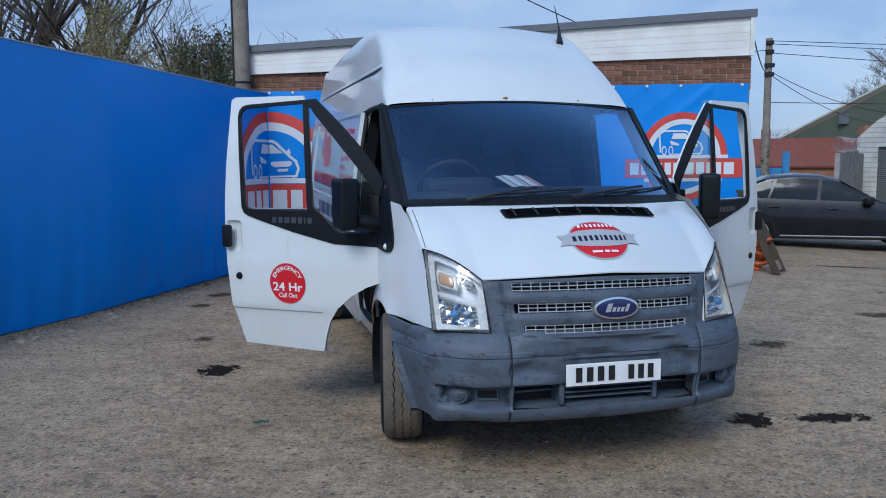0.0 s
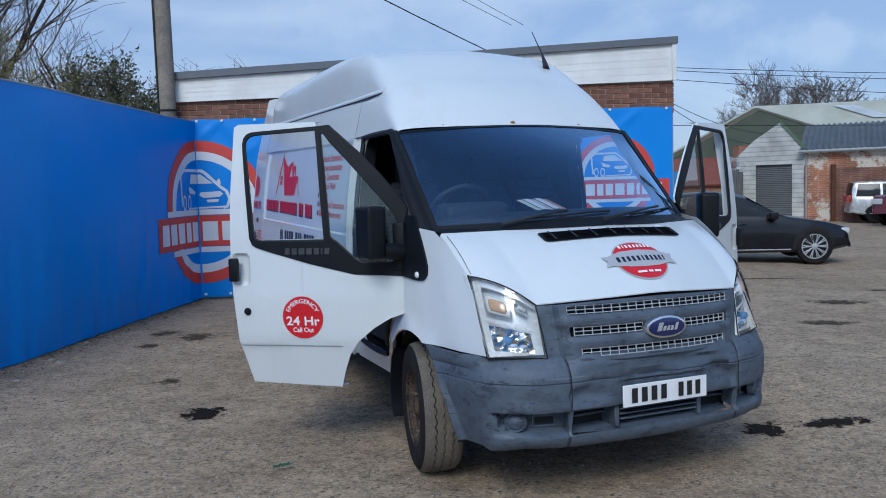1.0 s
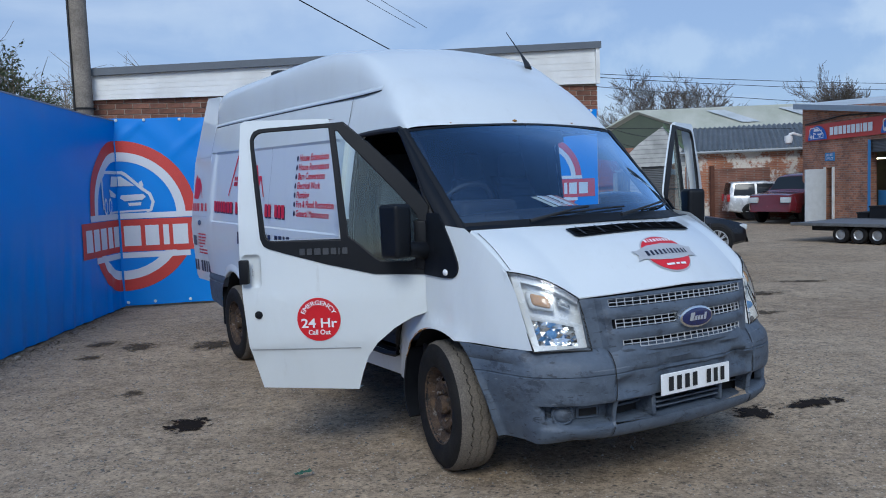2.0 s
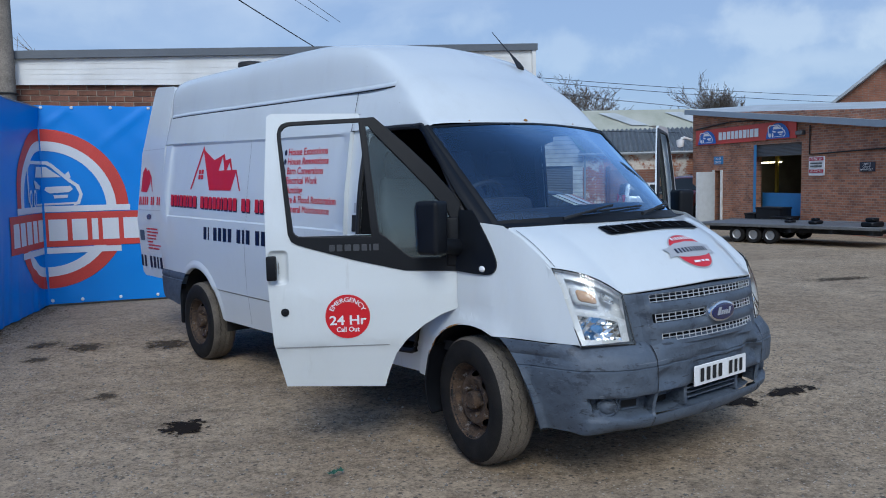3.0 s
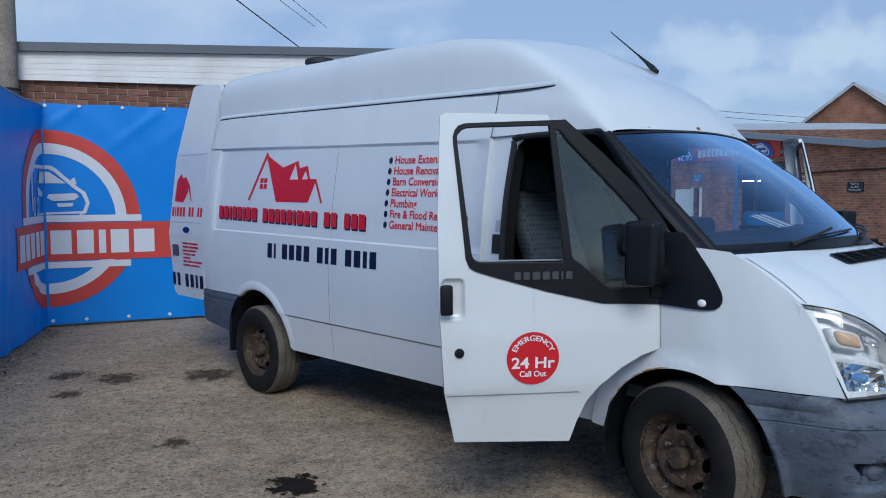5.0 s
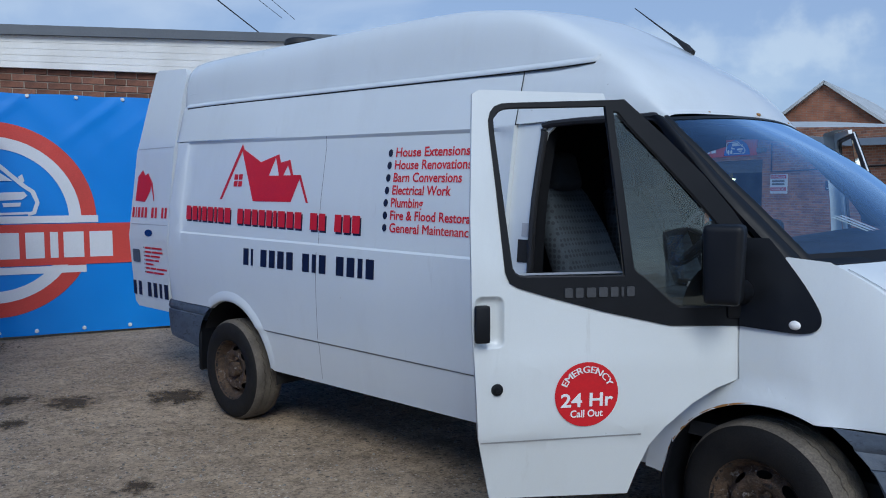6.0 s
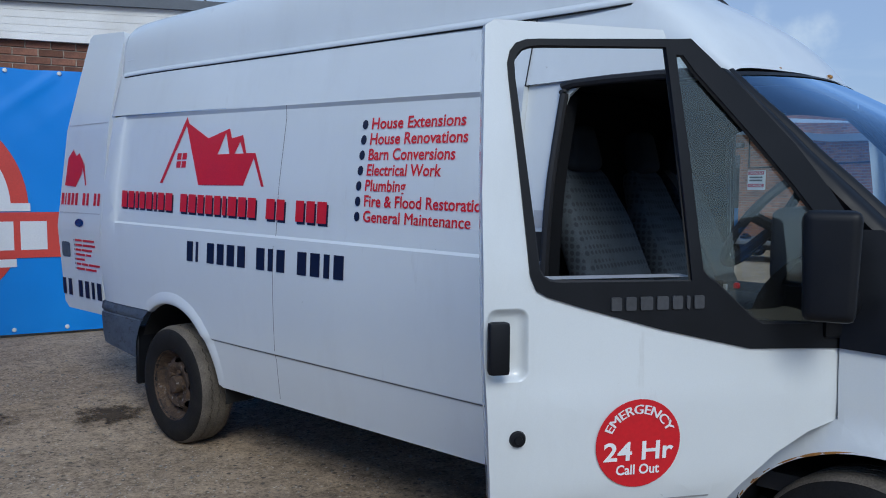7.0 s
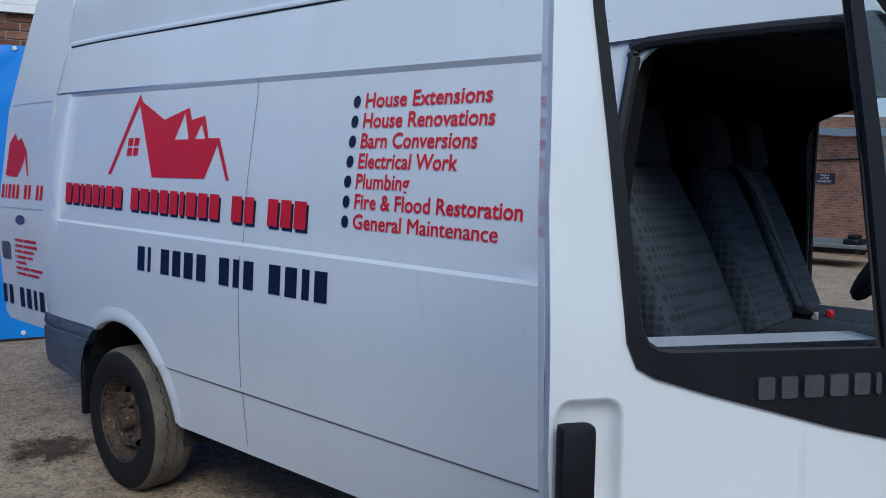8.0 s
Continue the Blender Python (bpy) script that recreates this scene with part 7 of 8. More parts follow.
WSBRICK = brick_material("brown_red_workshop_brick", (0.47, 0.20, 0.11), (0.24, 0.11, 0.075), (0.36, 0.28, 0.22), 1.0)
OLDBRICK = brick_material("flaking_orange_brick", (0.42, 0.17, 0.085), (0.33, 0.12, 0.07), (0.38, 0.30, 0.24), 1.0, 1.0)
GABBRICK = brick_material("warm_gable_brick", (0.36, 0.15, 0.085), (0.27, 0.11, 0.07), (0.26, 0.20, 0.16), 1.0)
SHEETROOF = material("pale_sheet_roofing", (0.50, 0.53, 0.55), 0.6, vary=0.15, scale=1.2, tint=(0.38, 0.41, 0.42))
STEEL = material("galvanised_steel", (0.42, 0.43, 0.44), 0.45, metal=0.6, vary=0.2, scale=6)
SHUTTER = material("grey_roller_shutter", (0.13, 0.135, 0.14), 0.5, metal=0.3, vary=0.15, scale=4)
PALEBLUE = material("mid_blue_painted_wall", (0.06, 0.26, 0.55), 0.6, vary=0.15, scale=2)
DARK = material("dark_workshop_interior", (0.035, 0.04, 0.05), 0.9, vary=0.3)
DINGY = material("dingy_inner_wall_paint", (0.20, 0.19, 0.17), 0.9, vary=0.3, scale=2)

wshop = thing("workshop", "brown brick workshop with roller door and red sign board", "building")
roofz = lambda y: 4.0 - (26.7 - y) * 0.1125


def wall_fn(out=0.0):
    return lambda y, z: tuple(ws(y, out, z))


DOOR_L, DOOR_R, DOOR_T = 22.65, 20.13, 2.46
bm = sheet([[(26.7, -0.7), (26.7, roofz(26.7) - 0.1), (8.0, roofz(8.0) + 0.7), (8.0, -0.7)], [(DOOR_L, -0.45), (DOOR_R, -0.45), (DOOR_R, DOOR_T), (DOOR_L, DOOR_T)], [(25.12, -0.45), (24.62, -0.45), (24.62, 1.62), (25.12, 1.62)]], wall_fn(), 0, 0.0)
thicken(bm, 0.3, (-1, 0, 0))
part("front_wall", bm, WSBRICK, wshop, smooth=0)
bm = bmesh.new()
q = [ws(26.7, 0), ws(26.7, 0) + Vector((10, -1.5, 0))]
for p0, p1, h in ((q[0], q[1], 3.9),):
    vs = [bm.verts.new((p0.x, p0.y, -0.7)), bm.verts.new((p1.x, p1.y, -0.7)), bm.verts.new((p1.x, p1.y, h)), bm.verts.new((p0.x, p0.y, h))]
    bm.faces.new(vs)
part("end_wall", bm, WSBRICK, wshop, smooth=0)
# shallow roof with metal edging
bm = bmesh.new()
ysr = np.linspace(26.9, 8.0, 12)
zr = lambda y: roofz(y) if y > 16.2 else roofz(16.2) + (16.2 - y) * 0.0
grid(bm, [[ws(y, 0.25, zr(y)) for y in ysr], [ws(y, -3.0, zr(y) + 0.20) for y in ysr], [ws(y, -9, zr(y) + 0.35) for y in ysr]])
part("roof", bm, SHEETROOF, wshop, "pale low-pitched sheet roof", smooth=0)
bm = bmesh.new()
grid(bm, [[ws(y, 0.26, zr(y) + 0.02) for y in ysr], [ws(y, 0.27, zr(y) - 0.17) for y in ysr], [ws(y, 0.0, zr(y) - 0.17) for y in ysr]])
part("roof_edge", bm, material("grey_blue_fascia", (0.26, 0.31, 0.37), 0.5, vary=0.1), wshop, smooth=0)
# roller door drum, opening and interior
bm = bmesh.new()
grid(bm, [[ws(y, -0.06 + (0.015 if j % 2 else 0), DOOR_T - 0.0225 * j) for y in (DOOR_L, DOOR_R)] for j in range(19)])
part("roller_shutter", bm, SHUTTER, wshop, smooth=0)
bm = bmesh.new()
a, b = ws(DOOR_L + 2.6, -0.35), ws(DOOR_R - 2.8, -0.35)
a2, b2 = ws(DOOR_L + 2.6, -5), ws(DOOR_R - 2.8, -5)
for p, r in ((a, a2), (b2, b), (a2, b2)):
    bm.faces.new([bm.verts.new((c.x, c.y, h)) for c, h in ((p, -0.42), (r, -0.42), (r, 2.9), (p, 2.9))])
bm.faces.new([bm.verts.new((c.x, c.y, 2.9)) for c in (a, b, b2, a2)])
bm.faces.new([bm.verts.new((c.x, c.y, -0.40)) for c in (a, b, b2, a2)])
part("interior", bm, DINGY, wshop, smooth=0)
bm = bmesh.new()
grid(bm, [[ws(y, -0.42, z) for y in (DOOR_L + 0.1, DOOR_R - 0.3)] for z in (-0.4, 0.82)])
grid(bm, [[ws(y, o, 0.82) for y in (DOOR_L + 0.1, DOOR_R - 0.3)] for o in (-0.42, -0.55)])
part("inner_low_wall", bm, PALEBLUE, wshop, smooth=0)
bm = bmesh.new()
box(bm, -0.05, 0.05, -0.05, 0.05, 0.8, 2.2)
for v in bm.verts:
    v.co += ws(23.5, -1.5)
part("yellow_post", bm, material("yellow_paint", (0.55, 0.42, 0.06), 0.5), wshop, "yellow steel post", smooth=0)
bm = bmesh.new()
grid(bm, [[ws(y, 0.02, z) for z in (-0.4, DOOR_T)] for y in (DOOR_L - 0.02, DOOR_L - 0.18)])
part("door_edge_paint", bm, PALEBLUE, wshop, smooth=0)
bm = bmesh.new()
box(bm, -0.6, 0.6, -0.05, 0.05, 0, 0.05)
for v in bm.verts:
    v.co = Vector((v.co.y, v.co.x, v.co.z)) + ws(24.0, -1.5, 1.85)
m = bpy.data.materials.new("workshop_tube_light")
m.use_nodes = True
m.node_tree.nodes["Principled BSDF"].inputs["Emission Color"].default_value = (1.0, 0.85, 0.5, 1)
m.node_tree.nodes["Principled BSDF"].inputs["Emission Strength"].default_value = 5.0
part("tube_light", bm, m, wshop, "warm strip light inside the workshop", smooth=0)
# white office door standing open, blue notice
bm = bmesh.new()
p0 = ws(25.12, 0.03)
for v in box(bm, 0, 0.05, -0.9, 0, -0.28, 1.58, 0.004).verts:
    v.co = Matrix.Rotation(radians(-85), 3, "Z") @ v.co + p0
odoor = part("office_door", bm, material("off_white_door_paint", (0.58, 0.62, 0.66), 0.5, vary=0.1), wshop, "white office door standing open", smooth=0)
bm = bmesh.new()
for y in (25.14, 24.60):
    for v in box(bm, -0.03, 0.03, -0.04, 0.04, -0.4, 1.64).verts[-8:]:
        v.co += ws(y, 0.03)
part("door_frame", bm, CLAD, wshop, smooth=0)


def board(name, y0, y1, z0, z1, mat_, label, off=0.03, parent=None):
    bm = sheet([rect(y1, y0, z0, z1)], wall_fn(off), 0, 0.02, (-1, 0, 0))
    return part(name, bm, mat_, parent or wshop, label, smooth=0)


def wall_text(txt, size, yc, z, off, mat_, parent, width=None):
    bm = bmesh.new()
    tb, w = lettering(txt, size, 1.0)
    tb.free()
    k = (width / w) if width else 1.0
    add_text(bm, txt, size, 0, z, lambda u, v: tuple(ws(yc - u, off, v)), k, True)
    part("sign_text", bm, mat_, parent, smooth=0)


sgn = board("sign_board", 20.34, 26.4, 2.60, 3.17, SIGNRED, "long red sign board with pale bars and blue emblems", 0.05)
for yc in (25.55, 21.25):
    part("sign_arch", sheet([[(yc + 0.62 * math.cos(a), 2.63 + 0.50 * math.sin(a)) for a in np.linspace(0, pi, 18)]], wall_fn(0.075), 0), material("royal_blue_print", (0.02, 0.14, 0.55), 0.5), sgn, smooth=0)
    for loop in VANLINES:
        part("sign_van_shape", sheet([[(yc - a * 0.95, 2.64 + b * 0.72) for a, b in loop]], wall_fn(0.08), 0), WHITE, sgn, smooth=0)
    for a0 in (-0.42, -0.27):
        part("sign_wheel_shape", sheet([ring(yc - a0 * 0.95, 2.64 + 0.14 * 0.72, 0.05, 0.075, 14)], wall_fn(0.08), 0), WHITE, sgn, smooth=0)
yb = 24.75
for w in (0.27, 0.27, 0.28, 0.22, 0.25, 0.27, 0.25, 0.14, 0.27, 0.28):
    part("letter_bar", sheet([rect(yb - w + 0.05, yb, 2.74, 3.02)], wall_fn(0.075), 0), WHITE, sgn, smooth=0)
    yb -= w
b1 = board("notice", 24.55, 25.15, 1.85, 2.14, PALEBLUE, "blue sales office notice", 0.02)
wall_text("SALES", 0.085, 24.85, 2.02, 0.035, WHITE, b1, 0.42)
wall_text("OFFICE", 0.085, 24.85, 1.89, 0.035, WHITE, b1, 0.46)
b2_ = board("notice", 19.03, 19.74, 1.40, 1.98, WHITE, "white and red loading bay notice")
NR = material("crimson_print", (0.50, 0.02, 0.06), 0.5)
for z0 in (1.855, 1.485):
    part("notice_band", sheet([rect(19.06, 19.71, z0, z0 + 0.10)], wall_fn(0.045), 0), NR, b2_, smooth=0)
wall_text("LOADING BAY", 0.07, 19.385, 1.87, 0.05, WHITE, b2_, 0.58)
wall_text("NO PARKING", 0.07, 19.385, 1.50, 0.05, WHITE, b2_, 0.56)
for z0 in (1.75, 1.66):
    part("notice_bar", sheet([rect(19.12, 19.65, z0, z0 + 0.05)], wall_fn(0.045), 0), SHUTTER, b2_, smooth=0)
b3 = board("notice", 16.98, 17.56, 1.50, 1.77, NAVY, "dark parking notice with white letters")
for txt, z in (("TENANT &", 1.69), ("CUSTOMER", 1.61), ("PARKING ONLY", 1.53)):
    wall_text(txt, 0.055, 17.27, z, 0.045, WHITE, b3, 0.30 if len(txt) < 9 else 0.48)
bm = bmesh.new()
tube(bm, [ws(y, 0.04, z) for y, z in ((19.7, 2.95), (19.7, 2.06), (19.3, 2.06), (17.8, 2.10), (12.5, 2.20))], 0.022, 5)
tube(bm, [ws(y, 0.06, z) for y, z in ((26.4, 3.22), (24, 3.36), (20.4, 3.20))], 0.025, 5)
part("wall_cable", bm, SEAL, wshop)
bm = bmesh.new()
tube(bm, [ws(26.75, 0.02, 2.85), ws(26.75, 0.35, 2.95), ws(26.75, 0.5, 2.9)], 0.05, 8)
lathe(bm, [(0.0, -0.30), (0.12, -0.26), (0.15, -0.12), (0.15, 0.0), (0.0, 0.04)], 14, "Z", ws(26.75, 0.52, 2.85))
part("security_camera", bm, WHITE, wshop, "white dome security camera")
bm = bmesh.new()
box(bm, -0.05, 0.12, -0.14, 0.14, -0.08, 0.06, 0.02)
for v in bm.verts:
    v.co += ws(20.05, 0.15, 2.75)
part("flood_light", bm, SHUTTER, wshop)
for k, (y, sx, h) in enumerate(((20.9, 0.45, 0.72), (20.3, 0.3, 0.45), (21.9, 0.2, 0.5))):
    bt = thing("storage_crate", "black plastic crate in the workshop doorway", "crate", "crates in the doorway", at=tuple(ws(y, 0.42, -0.36)), rz=-80)
    bm = bmesh.new()
    box(bm, -sx, sx, -0.3, 0.3, 0, h, 0.03, 2)
    part("crate_body", bm, BLACK, bt)
    bm = bmesh.new()
    box(bm, -sx - 0.02, sx + 0.02, -0.32, 0.32, h - 0.02, h + 0.04, 0.015)
    part("crate_lid", bm, BLACK, bt)

# brick gable with a pale roof, behind the workshop
gab = thing("brick_gable_house", "warm brick gable with a pale mossy roof behind the workshop", "building")
A = Vector((28.5, 26.05, 6.1))
wdir, rdir = Vector((0.42, -0.91, 0)), Vector((0.91, 0.42, 0))
bm = bmesh.new()
L_, R_ = A - wdir * 5.2 + Vector((0, 0, -4.0)), A + wdir * 5.2 + Vector((0, 0, -4.0))
bm.faces.new([bm.verts.new(p) for p in (L_, A, R_, R_ - Vector((0, 0, 3)), L_ - Vector((0, 0, 3)))])
part("gable_wall", bm, GABBRICK, gab, smooth=0)
for e in (L_, R_):
    bm = bmesh.new()
    o = -rdir * 0.25 + Vector((0, 0, 0.10))
    grid(bm, [[A + o, A + o + rdir * 12], [e + o, e + o + rdir * 12]])
    thicken(bm, 0.12, (0, 0, 1))
    part("roof_slope", bm, SHEETROOF, gab, smooth=0)

# ---- flat-bed trailer ----
trl = thing("flatbed_trailer", "low galvanised flat-bed car trailer with six small wheels", "trailer", at=(12.75, 16.7, -0.245), rz=-70.7)
DECK = material("worn_aluminium_deck", (0.20, 0.205, 0.21), 0.5, metal=0.4, vary=0.25, scale=5)
bm = bmesh.new()
box(bm, -1.75, 3.1, -0.0, 2.0, 0.42, 0.47, 0.01)
part("deck", bm, DECK, trl)
for y in (0.0, 2.0):
    bm = bmesh.new()
    box(bm, -1.75, 3.1, y - 0.04, y + 0.04, 0.41, 0.49, 0.01)
    part("side_rail", bm, DECK, trl)
bm = bmesh.new()
box(bm, -1.5, 2.9, 0.5, 0.62, 0.26, 0.42, 0.01)
box(bm, -1.5, 2.9, 1.4, 1.52, 0.26, 0.42, 0.01)
for x in (0.9, 1.9, 2.8):
    box(bm, x, x + 0.08, 0.05, 1.95, 0.30, 0.42)
part("chassis", bm, DARK, trl)
for x in (-0.45, 0.0, 0.45):
    for y in (0.12, 1.88):
        bm = bmesh.new()
        lathe(bm, [(0.12, -0.08), (0.19, -0.085), (0.21, -0.06), (0.21, 0.06), (0.19, 0.085), (0.12, 0.08)], 24, "Y", (x, y, 0.21))
        w_ = part("wheel", bm, TYRE, trl)
        bm = bmesh.new()
        lathe(bm, [(0.125, -0.075), (0.10, -0.05), (0.045, -0.06), (0.0, -0.065)], 20, "Y", (x, y, 0.21))
        part("rim", bm, STEEL, w_)
bm = bmesh.new()
tube(bm, [(3.1, 0.4, 0.36), (4.3, 1.0, 0.40)], 0.05, 6)
tube(bm, [(3.1, 1.6, 0.36), (4.3, 1.0, 0.40)], 0.05, 6)
tube(bm, [(4.3, 1.0, 0.40), (4.9, 1.0, 0.42)], 0.05, 6)
part("drawbar", bm, STEEL, trl)
bm = bmesh.new()
tube(bm, [(4.2, 0.9, 0.75), (4.2, 0.9, 0.15)], 0.03, 6)
for y in (0.8, 1.0):
    lathe(bm, [(0.0, y - 0.03), (0.10, y - 0.03), (0.10, y + 0.03), (0.0, y + 0.03)], 14, "Y", (4.2, 0, 0.10))
part("jockey_wheel", bm, STEEL, trl)
for x, y, s_ in ((2.7, 0.5, 0.25), (1.2, 0.9, 0.18), (0.4, 1.2, 0.15), (2.9, 1.5, 0.2)):
    c = thing("winch_box", "dark equipment lying on the trailer deck", "equipment", "gear on the trailer", at=tuple(Vector((12.75, 16.7, 0.225)) + Matrix.Rotation(radians(-70.7), 3, "Z") @ Vector((x, y, 0))), rz=10)
    bm = bmesh.new()
    box(bm, -s_, s_, -s_ * 0.6, s_ * 0.6, 0, s_ * 0.5, 0.03)
    box(bm, -s_ * 0.6, s_ * 0.5, -s_ * 0.4, s_ * 0.4, s_ * 0.5, s_ * 0.85, 0.02)
    part("box_body", bm, BLACK, c)


# ---- parked cars ----
def car(name, label, at, rz, length, width, topline, belt, wb, front_x, wr, paint, windows, screens, sill=0.24, tail_lamps=None, head_lamps=None, rim_style="spoke", plate_x=None, extras=None):
    """A parked car, x ahead from mid wheelbase: its shell is lofted along the length, with panes, wheels and lamps of their own."""
    c = thing(name, label, "car", "", at=at, rz=rz)
    xs = sorted(np.linspace(topline[0][0], topline[-1][0], 56))
    tx, tz = zip(*sorted(topline))
    bx, bz = zip(*sorted(belt))
    H = max(tz)
    x0, x1 = min(xs), max(xs)

    def half(x):
        e = min(x - x0, x1 - x)
        return width / 2 * (0.80 + 0.20 * min(1, max(0, e) / 0.75) ** 0.45)

    def section(x):
        w, t, b = half(x), float(np.interp(x, tx, tz)), float(np.interp(x, bx, bz))
        b = min(b, t)
        g = max(0.0, (t - b) / (H - min(bz)))
        lo = sill + 0.10 * max(0, 1 - min(x - x0, x1 - x) / 0.5)
        return [(w * 0.88, lo), (w * 0.975, lo + 0.05), (w, lerp(lo, b, 0.5)), (w * 0.985, b - 0.08 * (b - lo)), (w * 0.955, b), (w * (0.955 - 0.085 * g), lerp(b, t, 0.5)), (w * (0.93 - 0.20 * g), t - 0.055 * min(1, g * 2)), (w * (0.80 - 0.18 * g), t - 0.012), (w * 0.4, t + 0.006), (0, t + 0.012)]

    def ysec(x, z):
        s_ = section(x)[:8]
        return float(np.interp(z, [p[1] for p in s_], [p[0] for p in s_]))
    bm = bmesh.new()
    rows = []
    for x in xs:
        s_ = section(x)
        rows.append([(x, -y, z) for y, z in s_] + [(x, y, z) for y, z in s_[-2::-1]])
    grid(bm, rows)
    for r in (rows[0], rows[-1]):
        bm.faces.new([bm.verts.new(p) for p in r])
    bmesh.ops.recalc_face_normals(bm, faces=bm.faces[:])
    body = part("body", bm, paint, c, smooth=38)
    pane = material("dark_car_glass", (0.02, 0.024, 0.028), 0.04, vary=0.05, bump=0, scale=2, spec=0.28)
    for s_ in (-1, 1):
        for loop in windows:
            part("side_window", sheet([loop], lambda x, z: (x, s_ * (ysec(x, z) + 0.006), z), 0.1), pane, body)
        for ax in (front_x, front_x - wb):
            bm = bmesh.new()
            part("wheel_arch", sheet([arc(ax, wr, wr + 0.055, -10, 190, 20)], lambda x, z: (x, s_ * (ysec(x, max(z, sill + 0.02)) + 0.004), z), 0.1), GAP, body)
            bm = bmesh.new()
            lathe(bm, [(wr * 0.70, s_ * 0.02), (wr * 0.72, s_ * 0.055), (wr * 0.95, s_ * 0.05), (wr, s_ * 0.03), (wr, s_ * -0.12), (wr * 0.7, s_ * -0.13)], 36, "Y", (ax, s_ * (width / 2 - 0.05), wr))
            w_ = part("wheel", bm, TYRE, c)
            bm = bmesh.new()
            cy = s_ * (width / 2 - 0.05)
            for k in range(10):
                for d in (-0.09, 0.09):
                    a = 2 * pi * k / 10
                    tube(bm, [(ax + 0.05 * math.cos(a), cy + s_ * 0.035, wr + 0.05 * math.sin(a)), (ax + wr * 0.70 * math.cos(a + d), cy + s_ * 0.045, wr + wr * 0.70 * math.sin(a + d))], 0.011, 4)
            lathe(bm, [(wr * 0.72, 0.05 * s_), (wr * 0.67, 0.052 * s_), (wr * 0.66, 0.0)], 30, "Y", (ax, cy, wr))
            lathe(bm, [(0.06, 0.04 * s_), (0.0, 0.05 * s_)], 16, "Y", (ax, cy, wr))
            part("rim", bm, SILVER if rim_style == "spoke" else BLACK, w_)
            bm = bmesh.new()
            lathe(bm, [(wr * 0.68, -0.01 * s_), (0.0, -0.01 * s_)], 24, "Y", (ax, cy, wr))
            part("brake_disc", bm, GAP, w_)
    for xa, xb, k0 in screens:
        bm = bmesh.new()
        rows = []
        for x in np.linspace(xa, xb, 8):
            s_ = section(x)
            w = s_[7][0] * 1.08 + 0.02
            rows.append([(x, w * v, float(np.interp(x, tx, tz)) + 0.016 - 0.03 * v ** 4) for v in np.linspace(-1, 1, 9)])
        grid(bm, rows)
        part("windscreen" if k0 else "rear_window", bm, pane, body)
    for s_ in (-1, 1):
        for x, z, ry, rz_, m_, nm in (head_lamps or []) + (tail_lamps or []):
            bm = bmesh.new()
            box(bm, -0.10, 0.10, -ry, ry, -rz_, rz_, 0.03, 2)
            for v in bm.verts:
                v.co += Vector((x, s_ * (half(x) * 0.93 - ry * 0.8), z))
            part(nm, bm, m_, body)
        bm = bmesh.new()
        xm = max(p[0] for p in windows[0]) - 0.12
        zb = float(np.interp(xm, bx, bz))
        box(bm, xm - 0.09, xm + 0.07, -0.11, 0.11, zb - 0.02, zb + 0.12, 0.04, 2)
        for v in bm.verts:
            v.co.y += s_ * (half(xm) + 0.08)
        part("door_mirror", bm, BLACK, body)
        for xh in (extras or []):
            bm = bmesh.new()
            z = float(np.interp(xh, bx, bz)) - 0.13
            tube(bm, [(xh - 0.09, s_ * (ysec(xh, z) + 0.012), z), (xh, s_ * (ysec(xh, z) + 0.03), z + 0.01), (xh + 0.09, s_ * (ysec(xh, z) + 0.012), z)], 0.014, 6)
            part("door_handle", bm, paint, body)
            bm = bmesh.new()
            xg = xh - 0.16
            grid(bm, [[(xg + d, s_ * (ysec(xg, z_) + 0.003), z_) for z_ in np.linspace(sill + 0.12, z + 0.10, 8)] for d in (0, 0.012)])
            part("door_gap", bm, GAP, body)
        bm = bmesh.new()
        xl = np.linspace(front_x - wb + wr + 0.09, front_x - wr - 0.09, 12)
        grid(bm, [[(x, s_ * (ysec(x, sill + 0.05) + d), sill + 0.05 + h) for x in xl] for d, h in ((0.004, 0.0), (0.016, 0.012), (0.004, 0.024))])
        part("sill_strip", bm, SILVER if rim_style == "spoke" else GAP, body)
    return c, ysec


NAVYPAINT = material("very_dark_navy_car_paint", (0.0035, 0.0048, 0.0090), 0.28, vary=0.1, scale=3, coat=0.45, bump=0, spec=0.3)
MAROON = material("dark_red_car_paint", (0.12, 0.008, 0.012), 0.2, vary=0.1, coat=1.0, bump=0)
SILVERW = material("silver_white_car_paint", (0.55, 0.56, 0.57), 0.25, metal=0.2, vary=0.1, coat=0.8, bump=0)
HL = material("pale_lamp_glass", (0.55, 0.58, 0.6), 0.1, vary=0.1, coat=1.0, bump=0)
TL = material("red_lamp_glass", (0.35, 0.01, 0.01), 0.15, vary=0.1, coat=1.0, bump=0)
saloon_top = [(2.04, 0.30), (2.03, 0.60), (1.92, 0.70), (1.6, 0.79), (0.95, 0.90), (0.75, 0.95), (0.10, 1.33), (-0.2, 1.40), (-0.6, 1.42), (-1.1, 1.38), (-1.75, 1.10), (-1.9, 1.06), (-2.25, 1.00), (-2.32, 0.72), (-2.34, 0.34)]
saloon_belt = [(-2.34, 0.94), (-1.9, 0.97), (-1.4, 0.955), (0.75, 0.885), (1.2, 0.80), (2.04, 0.60)]
BMWLOC = (6.76, 16.05)
